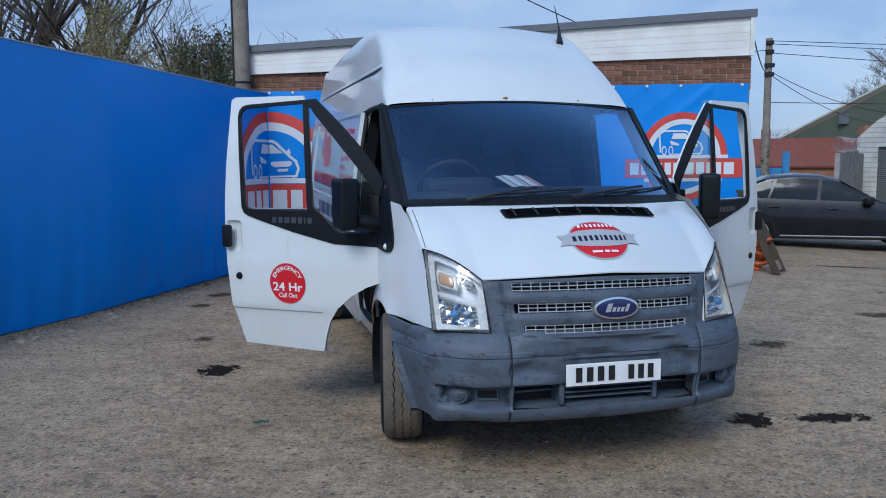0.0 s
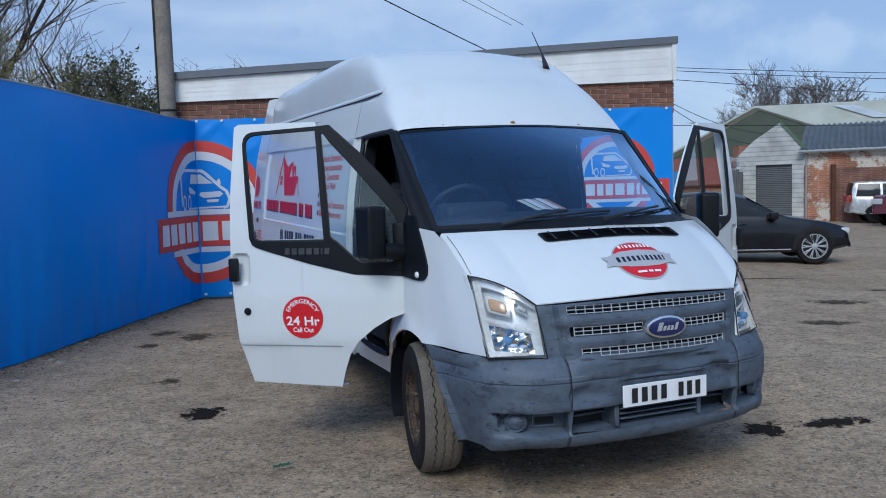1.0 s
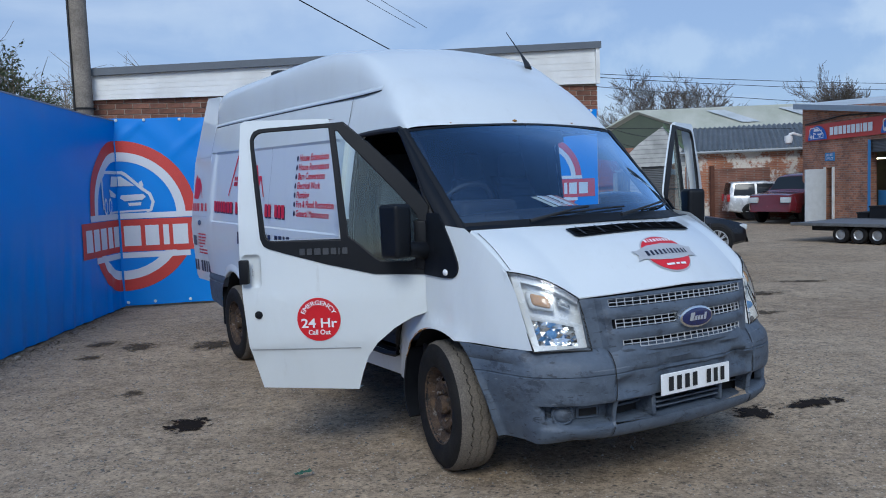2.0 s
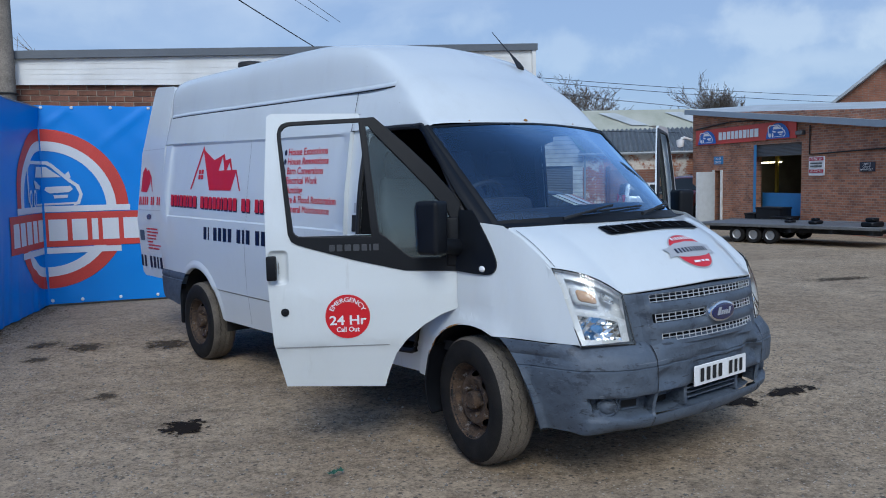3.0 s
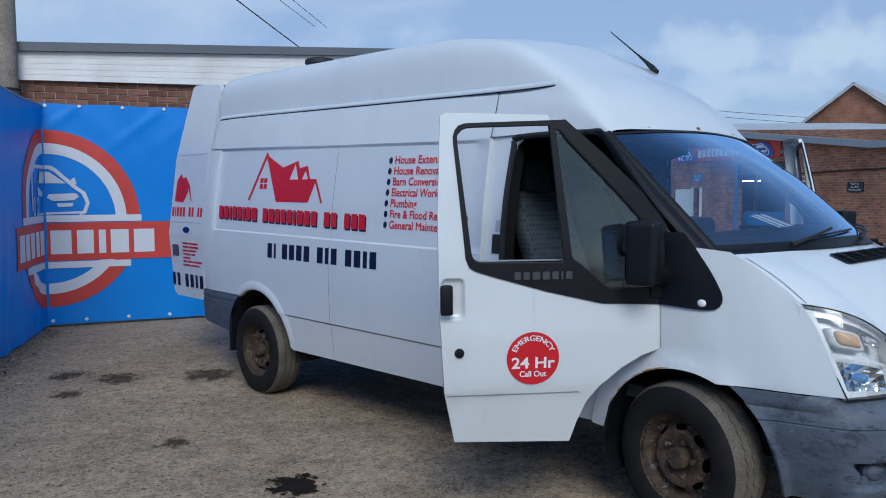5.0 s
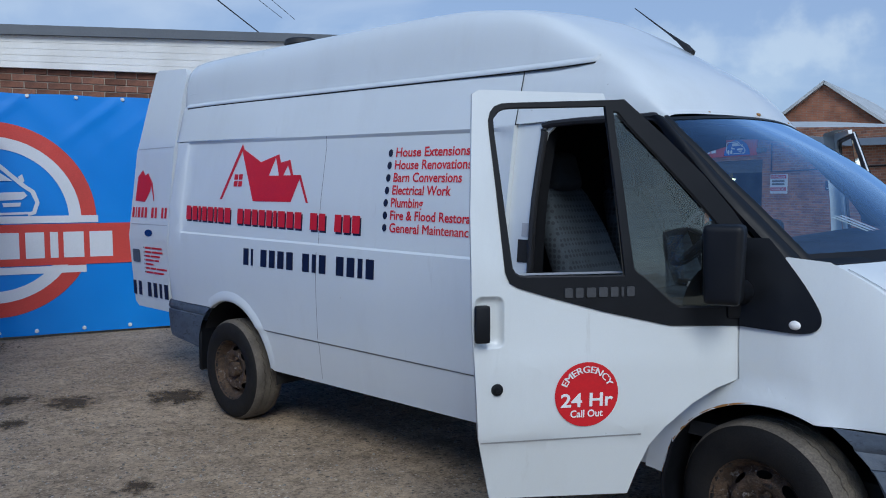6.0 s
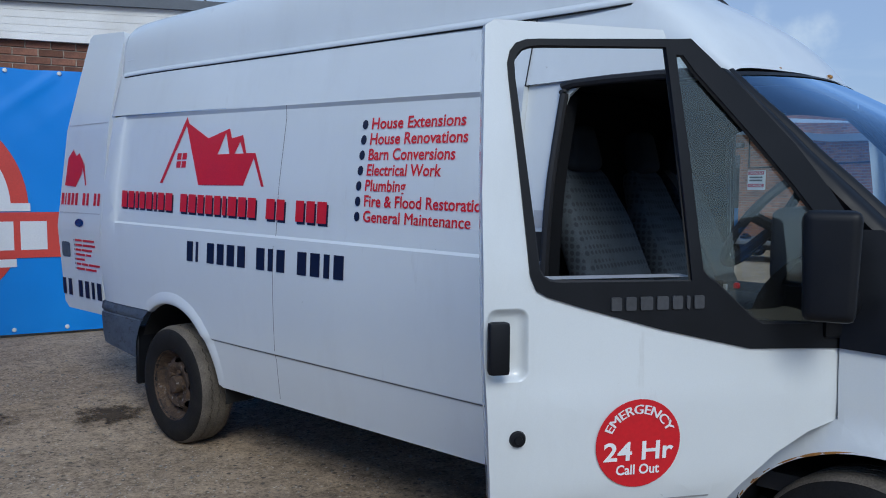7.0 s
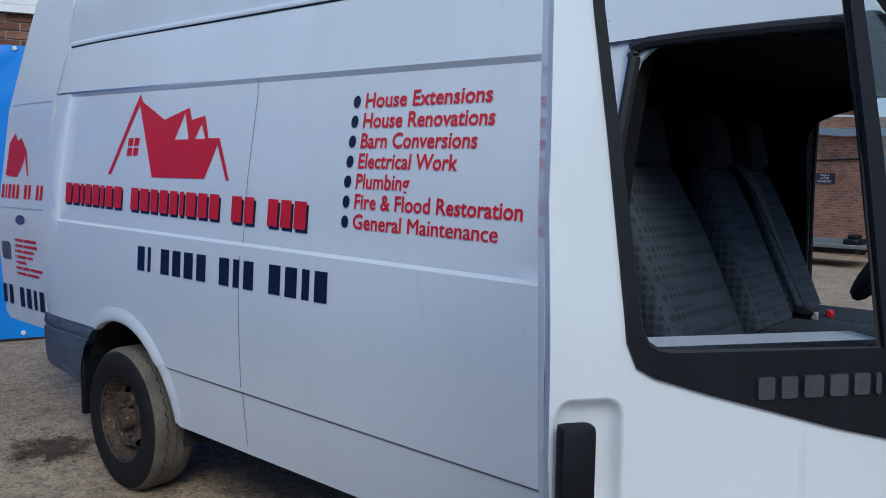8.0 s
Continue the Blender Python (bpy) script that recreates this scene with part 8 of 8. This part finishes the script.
car("dark_saloon_car", "dark navy four-door saloon car with spoked alloy wheels", (*BMWLOC, ground_z(*BMWLOC) - 0.02), -14, 4.4, 1.80, saloon_top, saloon_belt, 2.66, 1.34, 0.335, NAVYPAINT,
    [[(0.70, 0.925), (0.08, 1.27), (-0.18, 1.32), (-0.22, 0.945)], [(-0.28, 0.945), (-0.24, 1.325), (-0.6, 1.345), (-0.95, 1.32), (-1.08, 0.975)], [(-1.12, 0.975), (-1.0, 1.315), (-1.2, 1.26), (-1.45, 1.10), (-1.50, 0.985)]],
    [(0.72, 0.14, True), (-1.70, -1.16, False)], 0.22, [(-2.2, 0.86, 0.18, 0.07, TL, "tail_lamp")], [(1.90, 0.62, 0.16, 0.06, HL, "headlamp")], extras=[0.0, -1.0])
suv_top = [(2.42, 0.45), (2.40, 1.02), (2.2, 1.10), (1.1, 1.16), (0.95, 1.20), (0.45, 1.72), (0.2, 1.80), (-0.5, 1.83), (-0.6, 1.87), (-2.1, 1.86), (-2.30, 1.80), (-2.42, 1.15), (-2.44, 0.45)]
suv_belt = [(-2.44, 1.16), (2.42, 1.02)]
car("red_off_roader", "dark red boxy off-road car parked by the brick wall", (19.35, 27.3, -0.36), 205, 4.85, 1.92, suv_top, suv_belt, 2.88, 1.44, 0.38, MAROON,
    [[(0.92, 1.20), (0.45, 1.66), (0.0, 1.72), (-0.05, 1.18)], [(-0.15, 1.18), (-0.10, 1.72), (-1.1, 1.76), (-1.1, 1.18)], [(-1.2, 1.18), (-1.2, 1.76), (-2.1, 1.76), (-2.2, 1.20)]],
    [(0.93, 0.48, True), (-2.40, -2.31, False)], 0.36, [(-2.38, 1.1, 0.10, 0.18, TL, "tail_lamp")], [(2.36, 0.88, 0.18, 0.10, HL, "headlamp")], rim_style="black", extras=[0.1, -0.95])
car("silver_off_roader", "silver-white off-road car seen from behind by the wall", (19.6, 29.25, -0.37), -22, 3.8, 1.6, [(x * 0.82, z * 0.84) for x, z in suv_top], [(x * 0.82, z * 0.84) for x, z in suv_belt], 2.3, 1.15, 0.32, SILVERW,
    [[(x * 0.82, z * 0.84) for x, z in w_] for w_ in [[(0.92, 1.20), (0.45, 1.66), (0.0, 1.72), (-0.05, 1.18)], [(-0.15, 1.18), (-0.10, 1.72), (-1.1, 1.76), (-1.1, 1.18)], [(-1.2, 1.18), (-1.2, 1.76), (-2.1, 1.76), (-2.2, 1.20)]]],
    [(0.76, 0.39, True), (-1.975, -1.885, False)], 0.30, [(-1.95, 0.92, 0.08, 0.15, TL, "tail_lamp")], [(1.93, 0.74, 0.15, 0.08, HL, "headlamp")], rim_style="black", extras=[0.1])

# ---- lean-to of flaking brick with corrugated roof, green shed behind ----
lean = thing("brick_lean_to", "flaking orange brick lean-to with white gable and grey corrugated roof", "building")
C0, along, back = Vector((17.1, 32.0, 0)), Vector((0.85, -0.53, 0)), Vector((0.53, 0.85, 0))
bm = bmesh.new()
grid(bm, [[C0 + along * s_ + Vector((0, 0, z)) for s_ in (0, 8)] for z in (-0.9, 2.5)])
part("brick_wall", bm, OLDBRICK, lean, smooth=0)
gl = Vector((-0.75, 0.66, 0))
WHITEBLOCK = brick_material("whitewashed_blockwork", (0.55, 0.55, 0.52), (0.48, 0.48, 0.46), (0.36, 0.36, 0.35), 2.6)
bm = sheet([[(0, -0.9), (2.7, -0.9), (2.7, 2.35), (2.0, 3.0), (0.9, 3.72), (0, 2.5)], [(0.45, -0.8), (1.9, -0.8), (1.9, 1.98), (0.45, 1.98)]], lambda u, z: tuple(C0 + gl * u + Vector((0, 0, z))), 0)
part("white_gable", bm, WHITEBLOCK, lean, smooth=0)
bm = bmesh.new()
grid(bm, [[C0 + gl * u + back * (0.12 - 0.02 * (j % 2)) + Vector((0, 0, -0.6 + 0.0385 * j)) for u in (0.45, 1.9)] for j in range(68)])
part("roller_shutter", bm, SHUTTER, lean, smooth=0)
bm = bmesh.new()
n = 150
rows = []
for (d, z) in ((-0.25, 2.52), (2.2, 3.15), (4.8, 3.78)):
    rows.append([C0 + along * (-0.15 + 8.3 * k / n) + back * d + Vector((0, 0, z + 0.055 * math.sin(k * pi / 2.0))) for k in range(n + 1)])
grid(bm, rows)
part("corrugated_roof", bm, material("grey_corrugated_sheet", (0.15, 0.165, 0.175), 0.6, vary=0.25, scale=2, tint=(0.09, 0.10, 0.105)), lean, smooth=60)
bm = bmesh.new()
tube(bm, [C0 + along * s_ - back * 0.28 + Vector((0, 0, 2.46)) for s_ in (-0.2, 8)], 0.07, 6)
tube(bm, [C0 + along * 0.1 - back * 0.12 + Vector((0, 0, z)) for z in (2.4, -0.4)], 0.045, 6)
part("gutter_pipe", bm, material("pale_grey_pipe", (0.33, 0.35, 0.36), 0.5), lean)
bm = bmesh.new()
grid(bm, [[C0 + gl * u - Vector((0.05, 0.06, 0)) + Vector((0, 0, z)) for z in (a, a + 0.17)] for u, a in ((-0.15, 2.42), (0.9, 3.66))])
part("barge_board", bm, material("green_painted_board", (0.11, 0.17, 0.10), 0.6), lean, smooth=0)
bm = bmesh.new()
box(bm, -0.08, 0.08, -0.06, 0.06, -0.5, 1.9)
for v in bm.verts:
    v.co += C0 + along * 1.1 - back * 0.15
part("rusty_post", bm, material("rusty_brown_steel", (0.13, 0.05, 0.03), 0.8, vary=0.3), lean, smooth=0)
bm = bmesh.new()
grid(bm, [[C0 + along * s_ - back * 0.03 + Vector((0, 0, z)) for s_ in (1.2, 3.4)] for z in (-0.5, 1.75)])
part("bricked_up_bay", bm, brick_material("dull_infill_brick", (0.25, 0.11, 0.07), (0.19, 0.085, 0.06), (0.24, 0.18, 0.15), 1.0), lean, smooth=0)

gs = thing("green_shed", "large dull green clad shed with a pale mossy roof", "building")
GREEN = material("dull_green_cladding", (0.085, 0.105, 0.075), 0.7, vary=0.15, scale=1.5)
MOSSROOF = material("mossy_asbestos_roof", (0.46, 0.46, 0.39), 0.85, vary=0.15, scale=0.8, tint=(0.35, 0.36, 0.29))
AP = Vector((20.7, 43.1, 5.25))
gd, rd_ = Vector((0.72, -0.69, 0)), Vector((0.95, -0.3, 0))
Lg, Rg = AP - gd * 6 + Vector((0, 0, -2.9)), AP + gd * 6 + Vector((0, 0, -2.4))
bm = bmesh.new()
bm.faces.new([bm.verts.new(p) for p in (Lg, AP, Rg, Rg - Vector((0, 0, 5)), Lg - Vector((0, 0, 5)))])
part("gable_wall", bm, GREEN, gs, smooth=0)
for e in (Lg, Rg):
    bm = bmesh.new()
    grid(bm, [[AP - rd_ * 0.3 + rd_ * s_ + Vector((0, 0, 0.08)) for s_ in (0, 8, 24)], [e - rd_ * 0.3 + rd_ * s_ + Vector((0, 0, 0.08)) for s_ in (0, 8, 24)]])
    thicken(bm, 0.15, (0, 0, 1))
    part("roof_slope", bm, MOSSROOF, gs, smooth=0)
for s_ in (3, 7, 11):
    bm = bmesh.new()
    sl = (Rg - AP)
    grid(bm, [[AP + rd_ * (s_ + a) + sl * f_ + Vector((0, 0, 0.19)) for a in (0, 1.0)] for f_ in (0.12, 0.45)])
    part("roof_light", bm, SHEETROOF, gs, smooth=0)
bm = bmesh.new()
box(bm, -0.25, 0.25, -0.1, 0.1, 0, 0.5)
for v in bm.verts:
    v.co += AP - gd * 2.2 + Vector((-0.1, -0.1, -1.9))
part("wall_vent", bm, FLASH, gs, smooth=0)

# rough concrete yard wall with coiled wire, red-roofed house
cw = thing("concrete_wall", "stained grey concrete yard wall with coiled wire on top", "wall", kind="structure")
CONC = material("stained_concrete", (0.36, 0.35, 0.32), 0.9, vary=0.3, scale=2.2, fine=40, bump=0.5, tint=(0.20, 0.19, 0.17))
a, b = Vector((12.0, 28.2, 0)), Vector((15.2, 33.6, 0))
for k in range(4):
    p, q = a.lerp(b, k / 4), a.lerp(b, (k + 0.97) / 4)
    d = (q - p).normalized()
    nrm = Vector((-d.y, d.x, 0)) * 0.08
    bm = bmesh.new()
    h = 1.72 + 0.06 * ((k * 7) % 3)
    lo_ = [bm.verts.new(v + Vector((0, 0, -0.6))) for v in (p - nrm, q - nrm, q + nrm, p + nrm)]
    hi_ = [bm.verts.new(v + Vector((0, 0, h))) for v in (p - nrm, q - nrm, q + nrm, p + nrm)]
    bm.faces.new(hi_)
    for i in range(4):
        bm.faces.new((lo_[i], lo_[(i + 1) % 4], hi_[(i + 1) % 4], hi_[i]))
    part("wall_panel", bm, CONC, cw, smooth=0)
bm = bmesh.new()
pts = []
for k in range(200):
    f_ = k / 199
    p = a.lerp(b, f_)
    an = k * 0.52
    pts.append(p + Vector((0.28 * math.cos(an) * 0.6, -0.28 * math.cos(an) * 0.4, 2.02 + 0.26 * math.sin(an))))
tube(bm, pts, 0.006, 4)
part("wire_coil", bm, STEEL, cw)
hs = thing("red_roofed_house", "low brick house with a red tiled roof and chimney", "house")
TILE = material("red_clay_tiles", (0.24, 0.075, 0.05), 0.8, vary=0.25, scale=3, fine=25, bump=0.6)
H0, hx, hy = Vector((12.6, 44.0, -0.6)), Vector((0.93, -0.36, 0)), Vector((0.36, 0.93, 0))
bm = bmesh.new()
grid(bm, [[H0 + hx * s_ - hy * 0.2 + Vector((0, 0, 1.75)) for s_ in (-1, 7)], [H0 + hx * s_ + hy * 3 + Vector((0, 0, 3.25)) for s_ in (-1, 7)], [H0 + hx * s_ + hy * 6 + Vector((0, 0, 1.75)) for s_ in (-1, 7)]])
thicken(bm, 0.1, (0, 0, 1))
part("roof", bm, TILE, hs, smooth=0)
bm = bmesh.new()
bm.faces.new([bm.verts.new(H0 + hx * s_ + hy * t_ + Vector((0, 0, z))) for s_, t_, z in ((6.9, 0, -1), (6.9, 6, -1), (6.9, 6, 1.7), (6.9, 3, 3.2), (6.9, 0, 1.7))])
grid(bm, [[H0 + hx * s_ + Vector((0, 0, z)) for s_ in (-1, 6.9)] for z in (-1, 1.75)])
part("wall", bm, GABBRICK, hs, smooth=0)
bm = bmesh.new()
box(bm, -0.35, 0.35, -0.35, 0.35, 1.5, 3.75)
for v in bm.verts:
    v.co += H0 + hx * 6.9 + hy * 0.6
part("chimney", bm, GABBRICK, hs, smooth=0)
bm = bmesh.new()
for v in box(bm, -0.2, 0.2, -0.2, 0.2, 3.2, 3.75).verts:
    v.co += H0 + hx * 2.0 + hy * 3
part("chimney", bm, GABBRICK, hs, smooth=0)
bp_ = thing("blue_sign_post", "bright blue notice on a square post by the gate", "sign", at=(11.3, 31.0, -0.4))
bm = bmesh.new()
box(bm, -0.12, 0.12, -0.06, 0.06, 0, 2.2)
part("post", bm, PALEBLUE, bp_, smooth=0)
bm = bmesh.new()
box(bm, -1.1, -0.14, -0.02, 0.02, 0.9, 1.6)
part("panel", bm, PALEBLUE, bp_, smooth=0)

# ---- bare trees and scrub beyond the yard ----
BARK = material("grey_brown_bark", (0.07, 0.056, 0.045), 0.9, vary=0.3, scale=6, fine=50, bump=0.5, tint=(0.05, 0.042, 0.036), spec=0.2)
TWIG = material("grey_twigs", (0.15, 0.125, 0.105), 0.9, vary=0.3, scale=3, bump=0, spec=0.2)

BUFF = material("buff_dry_twigs", (0.25, 0.205, 0.155), 0.9, vary=0.3, scale=3, bump=0, spec=0.2)


def bare_tree(at, height, seed, levels=5, lean=0.1, label="tall bare winter tree with spreading limbs", first=0.28, wide=0.75, r0=None, stems=(), limbs=None, fine=0.006):
    rnd = random.Random(seed)
    t = thing("bare_tree", label, "tree", "bare trees", at=at)
    trunk, crown = bmesh.new(), bmesh.new()

    def grow(p, d, length, r, level):
        pts, rs, q = [p.copy()], [r], p.copy()
        n = 4 if level < 2 else 3
        dd = d.copy()
        for k in range(n):
            dd = (dd + Vector((rnd.uniform(-1, 1), rnd.uniform(-1, 1), rnd.uniform(-0.5, 0.8))) * (0.13 + 0.05 * level)).normalized()
            q = q + dd * length / n
            pts.append(q.copy())
            rs.append(max(r * (1 - 0.5 * (k + 1) / n), fine))
        tube(trunk if level < 2 else crown, pts, rs, 9 if level == 0 else 5 if level < 3 else 3, False)
        if level >= levels:
            return
        kids = (limbs or (4, 5, 5, 5, 4, 3))[level] + rnd.randint(0, 1)
        for k in range(kids):
            f_ = rnd.uniform(0.45 if level == 0 else 0.25, 1.0)
            i = min(int(f_ * n), n - 1)
            base = pts[i].lerp(pts[i + 1], f_ * n - i)
            a = rnd.uniform(0, 2 * pi)
            out = Vector((math.cos(a), math.sin(a), rnd.uniform(0.05, 0.8)))
            nd = (dd * (1 - wide * 0.6) + out.normalized() * wide).normalized()
            grow(base, nd, length * rnd.uniform(0.50, 0.78), rs[i] * rnd.uniform(0.42, 0.62), level + 1)
    for dx, dy, f_ in stems or ((lean, rnd.uniform(-0.08, 0.08), 1.0),):
        grow(Vector((dx * 0.5, dy * 0.5, 0)), Vector((dx, dy, 1)).normalized(), height * first * 1.5 * f_, (r0 or height * 0.022) * f_, 0)
    k = height / max(v.co.z for v in crown.verts)
    for v in trunk.verts[:] + crown.verts[:]:
        v.co *= k
    part("trunk", trunk, BARK, t)
    part("crown", crown, TWIG, t, smooth=0)
    return t


def scrub(at, w, d, h, seed, leaf, n_twigs=260, n_leaf=2600, label="dense scrubby hedge with thin twigs", size=0.05, dark=True, low=0.0):
    rnd = random.Random(seed)
    s_ = thing("shrub", label, "shrub", "hedge scrub", at=at)
    tw, lf = bmesh.new(), bmesh.new()
    tips = []
    for k in range(n_twigs):
        x, y = rnd.uniform(-w, w), rnd.uniform(-d, d)
        top = h * (0.55 + 0.45 * math.cos(x / w * 1.3)) * rnd.uniform(0.6, 1.08) * (0.8 + 0.35 * noise.noise((x * 0.7, y, seed)))
        p = Vector((x * 0.75, y * 0.6, 0))
        q = Vector((x, y, top))
        m_ = p.lerp(q, 0.55) + Vector((rnd.uniform(-0.25, 0.25), rnd.uniform(-0.25, 0.25), 0))
        tube(tw, [p, m_, q], [0.024, 0.013, 0.005], 3, False)
        for j in range(7):
            b = m_.lerp(q, rnd.uniform(0.2, 1.0))
            e = b + Vector((rnd.uniform(-0.6, 0.6), rnd.uniform(-0.4, 0.4), rnd.uniform(-0.05, 0.55)))
            tube(tw, [b, e], [0.010, 0.004], 3, False)
            if e.z > low:
                tips.append((b, e))
        if q.z > low:
            tips.append((m_, q))
    tagged(part("brushwood", tw, TWIG if dark else BUFF, s_, smooth=0), kind="stuff")
    if leaf:
        for k in range(n_leaf):
            a, b = rnd.choice(tips)
            c = a.lerp(b, rnd.uniform(0.2, 1.05)) + Vector((rnd.gauss(0, 0.06), rnd.gauss(0, 0.06), rnd.gauss(0, 0.06)))
            r = size * rnd.uniform(0.5, 1.3)
            u = Vector((rnd.gauss(0, 1), rnd.gauss(0, 1), rnd.gauss(0, 1))).normalized()
            v = u.orthogonal().normalized()
            lf.faces.new([lf.verts.new(c + x_) for x_ in (u * r, v * r * 0.6, -u * r, -v * r * 0.6)])
        tagged(part("foliage", lf, leaf, s_, smooth=0), kind="stuff")
    return s_


YELLOW = material("yellow_green_spring_leaves", (0.36, 0.34, 0.11), 0.7, vary=0.3, scale=4, tint=(0.15, 0.15, 0.05), bump=0)
DULL = material("dull_green_leaves", (0.085, 0.105, 0.045), 0.7, vary=0.3, scale=4, tint=(0.045, 0.055, 0.025), bump=0)
PALE = material("pale_blossom_and_buds", (0.42, 0.36, 0.30), 0.7, vary=0.3, scale=5, tint=(0.22, 0.17, 0.12), bump=0)
IVY = material("dark_ivy_leaves", (0.03, 0.045, 0.018), 0.6, vary=0.3, bump=0)
G = lambda x, y: (x, y, -0.2)
bare_tree(G(-13.6, 24.0), 12.5, 21, 4, 0.12, "large many-stemmed bare tree with ivy at its foot", first=0.36, wide=0.7, r0=0.27, stems=((-0.42, 0.1, 0.9), (0.0, -0.1, 1.0), (0.34, 0.15, 0.95)), limbs=(5, 4, 4, 3))
bare_tree(G(-12.0, 24.5), 9.0, 4, 4, 0.3, "bare tree with long limbs reaching out low", first=0.36, wide=0.75, r0=0.22, stems=((0.2, 0.0, 1.0), (0.75, -0.1, 0.95)), limbs=(5, 4, 4, 3))
bare_tree(G(-17.5, 26.5), 12.0, 9, 4, 0.1, "bare winter tree behind the fence", first=0.34, wide=0.75, r0=0.16, limbs=(3, 4, 3, 3))
scrub(G(-14.2, 23.2), 2.2, 1.0, 7.2, 31, IVY, 160, 5000, "dark ivy-grown scrub below bare trees", 0.055, True, 3.0)
scrub(G(-9.7, 22.0), 1.6, 0.8, 7.2, 12, YELLOW, 240, 9000, "yellow-green budding scrub behind the fence", 0.034, False, 3.4)
scrub(G(-11.6, 23.5), 2.0, 1.2, 6.3, 13, PALE, 300, 3500, "twiggy scrub with pale blossom", 0.03, False, 3.4)
scrub(G(-8.4, 23.6), 1.5, 1.0, 6.4, 14, PALE, 280, 4500, "twiggy scrub with pale blossom", 0.03, False, 3.2)
scrub(G(-7.1, 22.6), 1.2, 0.9, 7.0, 15, DULL, 220, 14000, "dark green bushy scrub behind the fence", 0.045, False, 3.0)
scrub(G(-5.9, 23.4), 1.6, 1.0, 5.6, 17, PALE, 260, 1500, "twiggy scrub with pale blossom", 0.03, False, 3.0)
scrub(G(-4.2, 25.0), 2.0, 1.2, 5.4, 16, None, 260, 0, "thin leafless scrub behind the outbuilding", 0.05, False)
bare_tree((-2.4, 30.0, -0.2), 6.4, 33, 4, 0.05, "thin bare sapling behind the outbuilding", wide=0.55, r0=0.1)
bare_tree((9.6, 44.0, -0.6), 6.6, 35, 4, 0.0, "bare tree behind the outbuilding", wide=0.6, r0=0.14)
bare_tree((31.2, 60.0, -1.0), 11.6, 41, 5, 0.0, "rounded bare tree beyond the shed roof", first=0.36, wide=0.7, r0=0.34, limbs=(6, 5, 4, 4, 3), fine=0.016)
bare_tree((27.6, 62.0, -1.0), 8.2, 45, 5, -0.1, "bare tree beyond the shed roof", first=0.30, wide=0.8, r0=0.24)
bare_tree((35.0, 60.0, -1.0), 10.2, 42, 5, 0.0, "rounded bare tree beyond the shed roof", first=0.36, wide=0.7, r0=0.28, limbs=(6, 5, 4, 4, 3), fine=0.016)
bare_tree((37.4, 46.2, -0.8), 9.4, 47, 5, 0.0, "pollarded bare tree beyond the workshop roof", first=0.44, wide=0.36, r0=0.42, limbs=(6, 5, 4, 4, 3), fine=0.016)
bare_tree((34.9, 46.6, -0.8), 7.6, 44, 4, 0.0, "small bare tree beyond the workshop roof", first=0.34, wide=0.7, r0=0.16)
for k, (x, y, h) in enumerate(((14, 70, 5.0), (20, 72, 5.6), (26, 70, 5.2), (8, 66, 5.0), (30, 74, 4.6))):
    scrub((x, y, -1.0), 4.5, 1.5, h, 60 + k, None, 300, 0, "distant leafless hedge line")
scrub((10.6, 33.0, -0.5), 0.9, 0.6, 1.9, 71, DULL, 80, 1200, "small green bush by the gate", 0.06)

# ---- bricks of the outbuilding above the banner ----
rnd = random.Random(2)


def brick_shape(w):
    bm = bmesh.new()
    box(bm, -w, w, -0.012, 0.05, -0.0325, 0.0325, 0.004)
    me = bpy.data.meshes.new("brick")
    bm.to_mesh(me)
    bm.free()
    me.materials.append(BRICK)
    return me


whole_brick, half_brick = brick_shape(0.107), brick_shape(0.051)
for row in range(6):
    z = 2.555 + 0.075 * row
    x = LEFT_X + 0.002
    while x < RIGHT_X - 0.06:
        short = (row % 2 and x < LEFT_X + 0.05) or x + 0.225 > RIGHT_X + 0.02
        w = 0.1125 if short else 0.225
        if z <= brick_top(x) + 0.02:
            ob = new("brick", half_brick if short else whole_brick)
            ob.parent = wall
            p = wall_pt(x + w / 2, 0.0, z)
            ob.matrix_local = pose(p.x, p.y + rnd.uniform(-0.002, 0.002), p.z, 0, 0, math.degrees(math.atan(-0.0483)))
        x += w
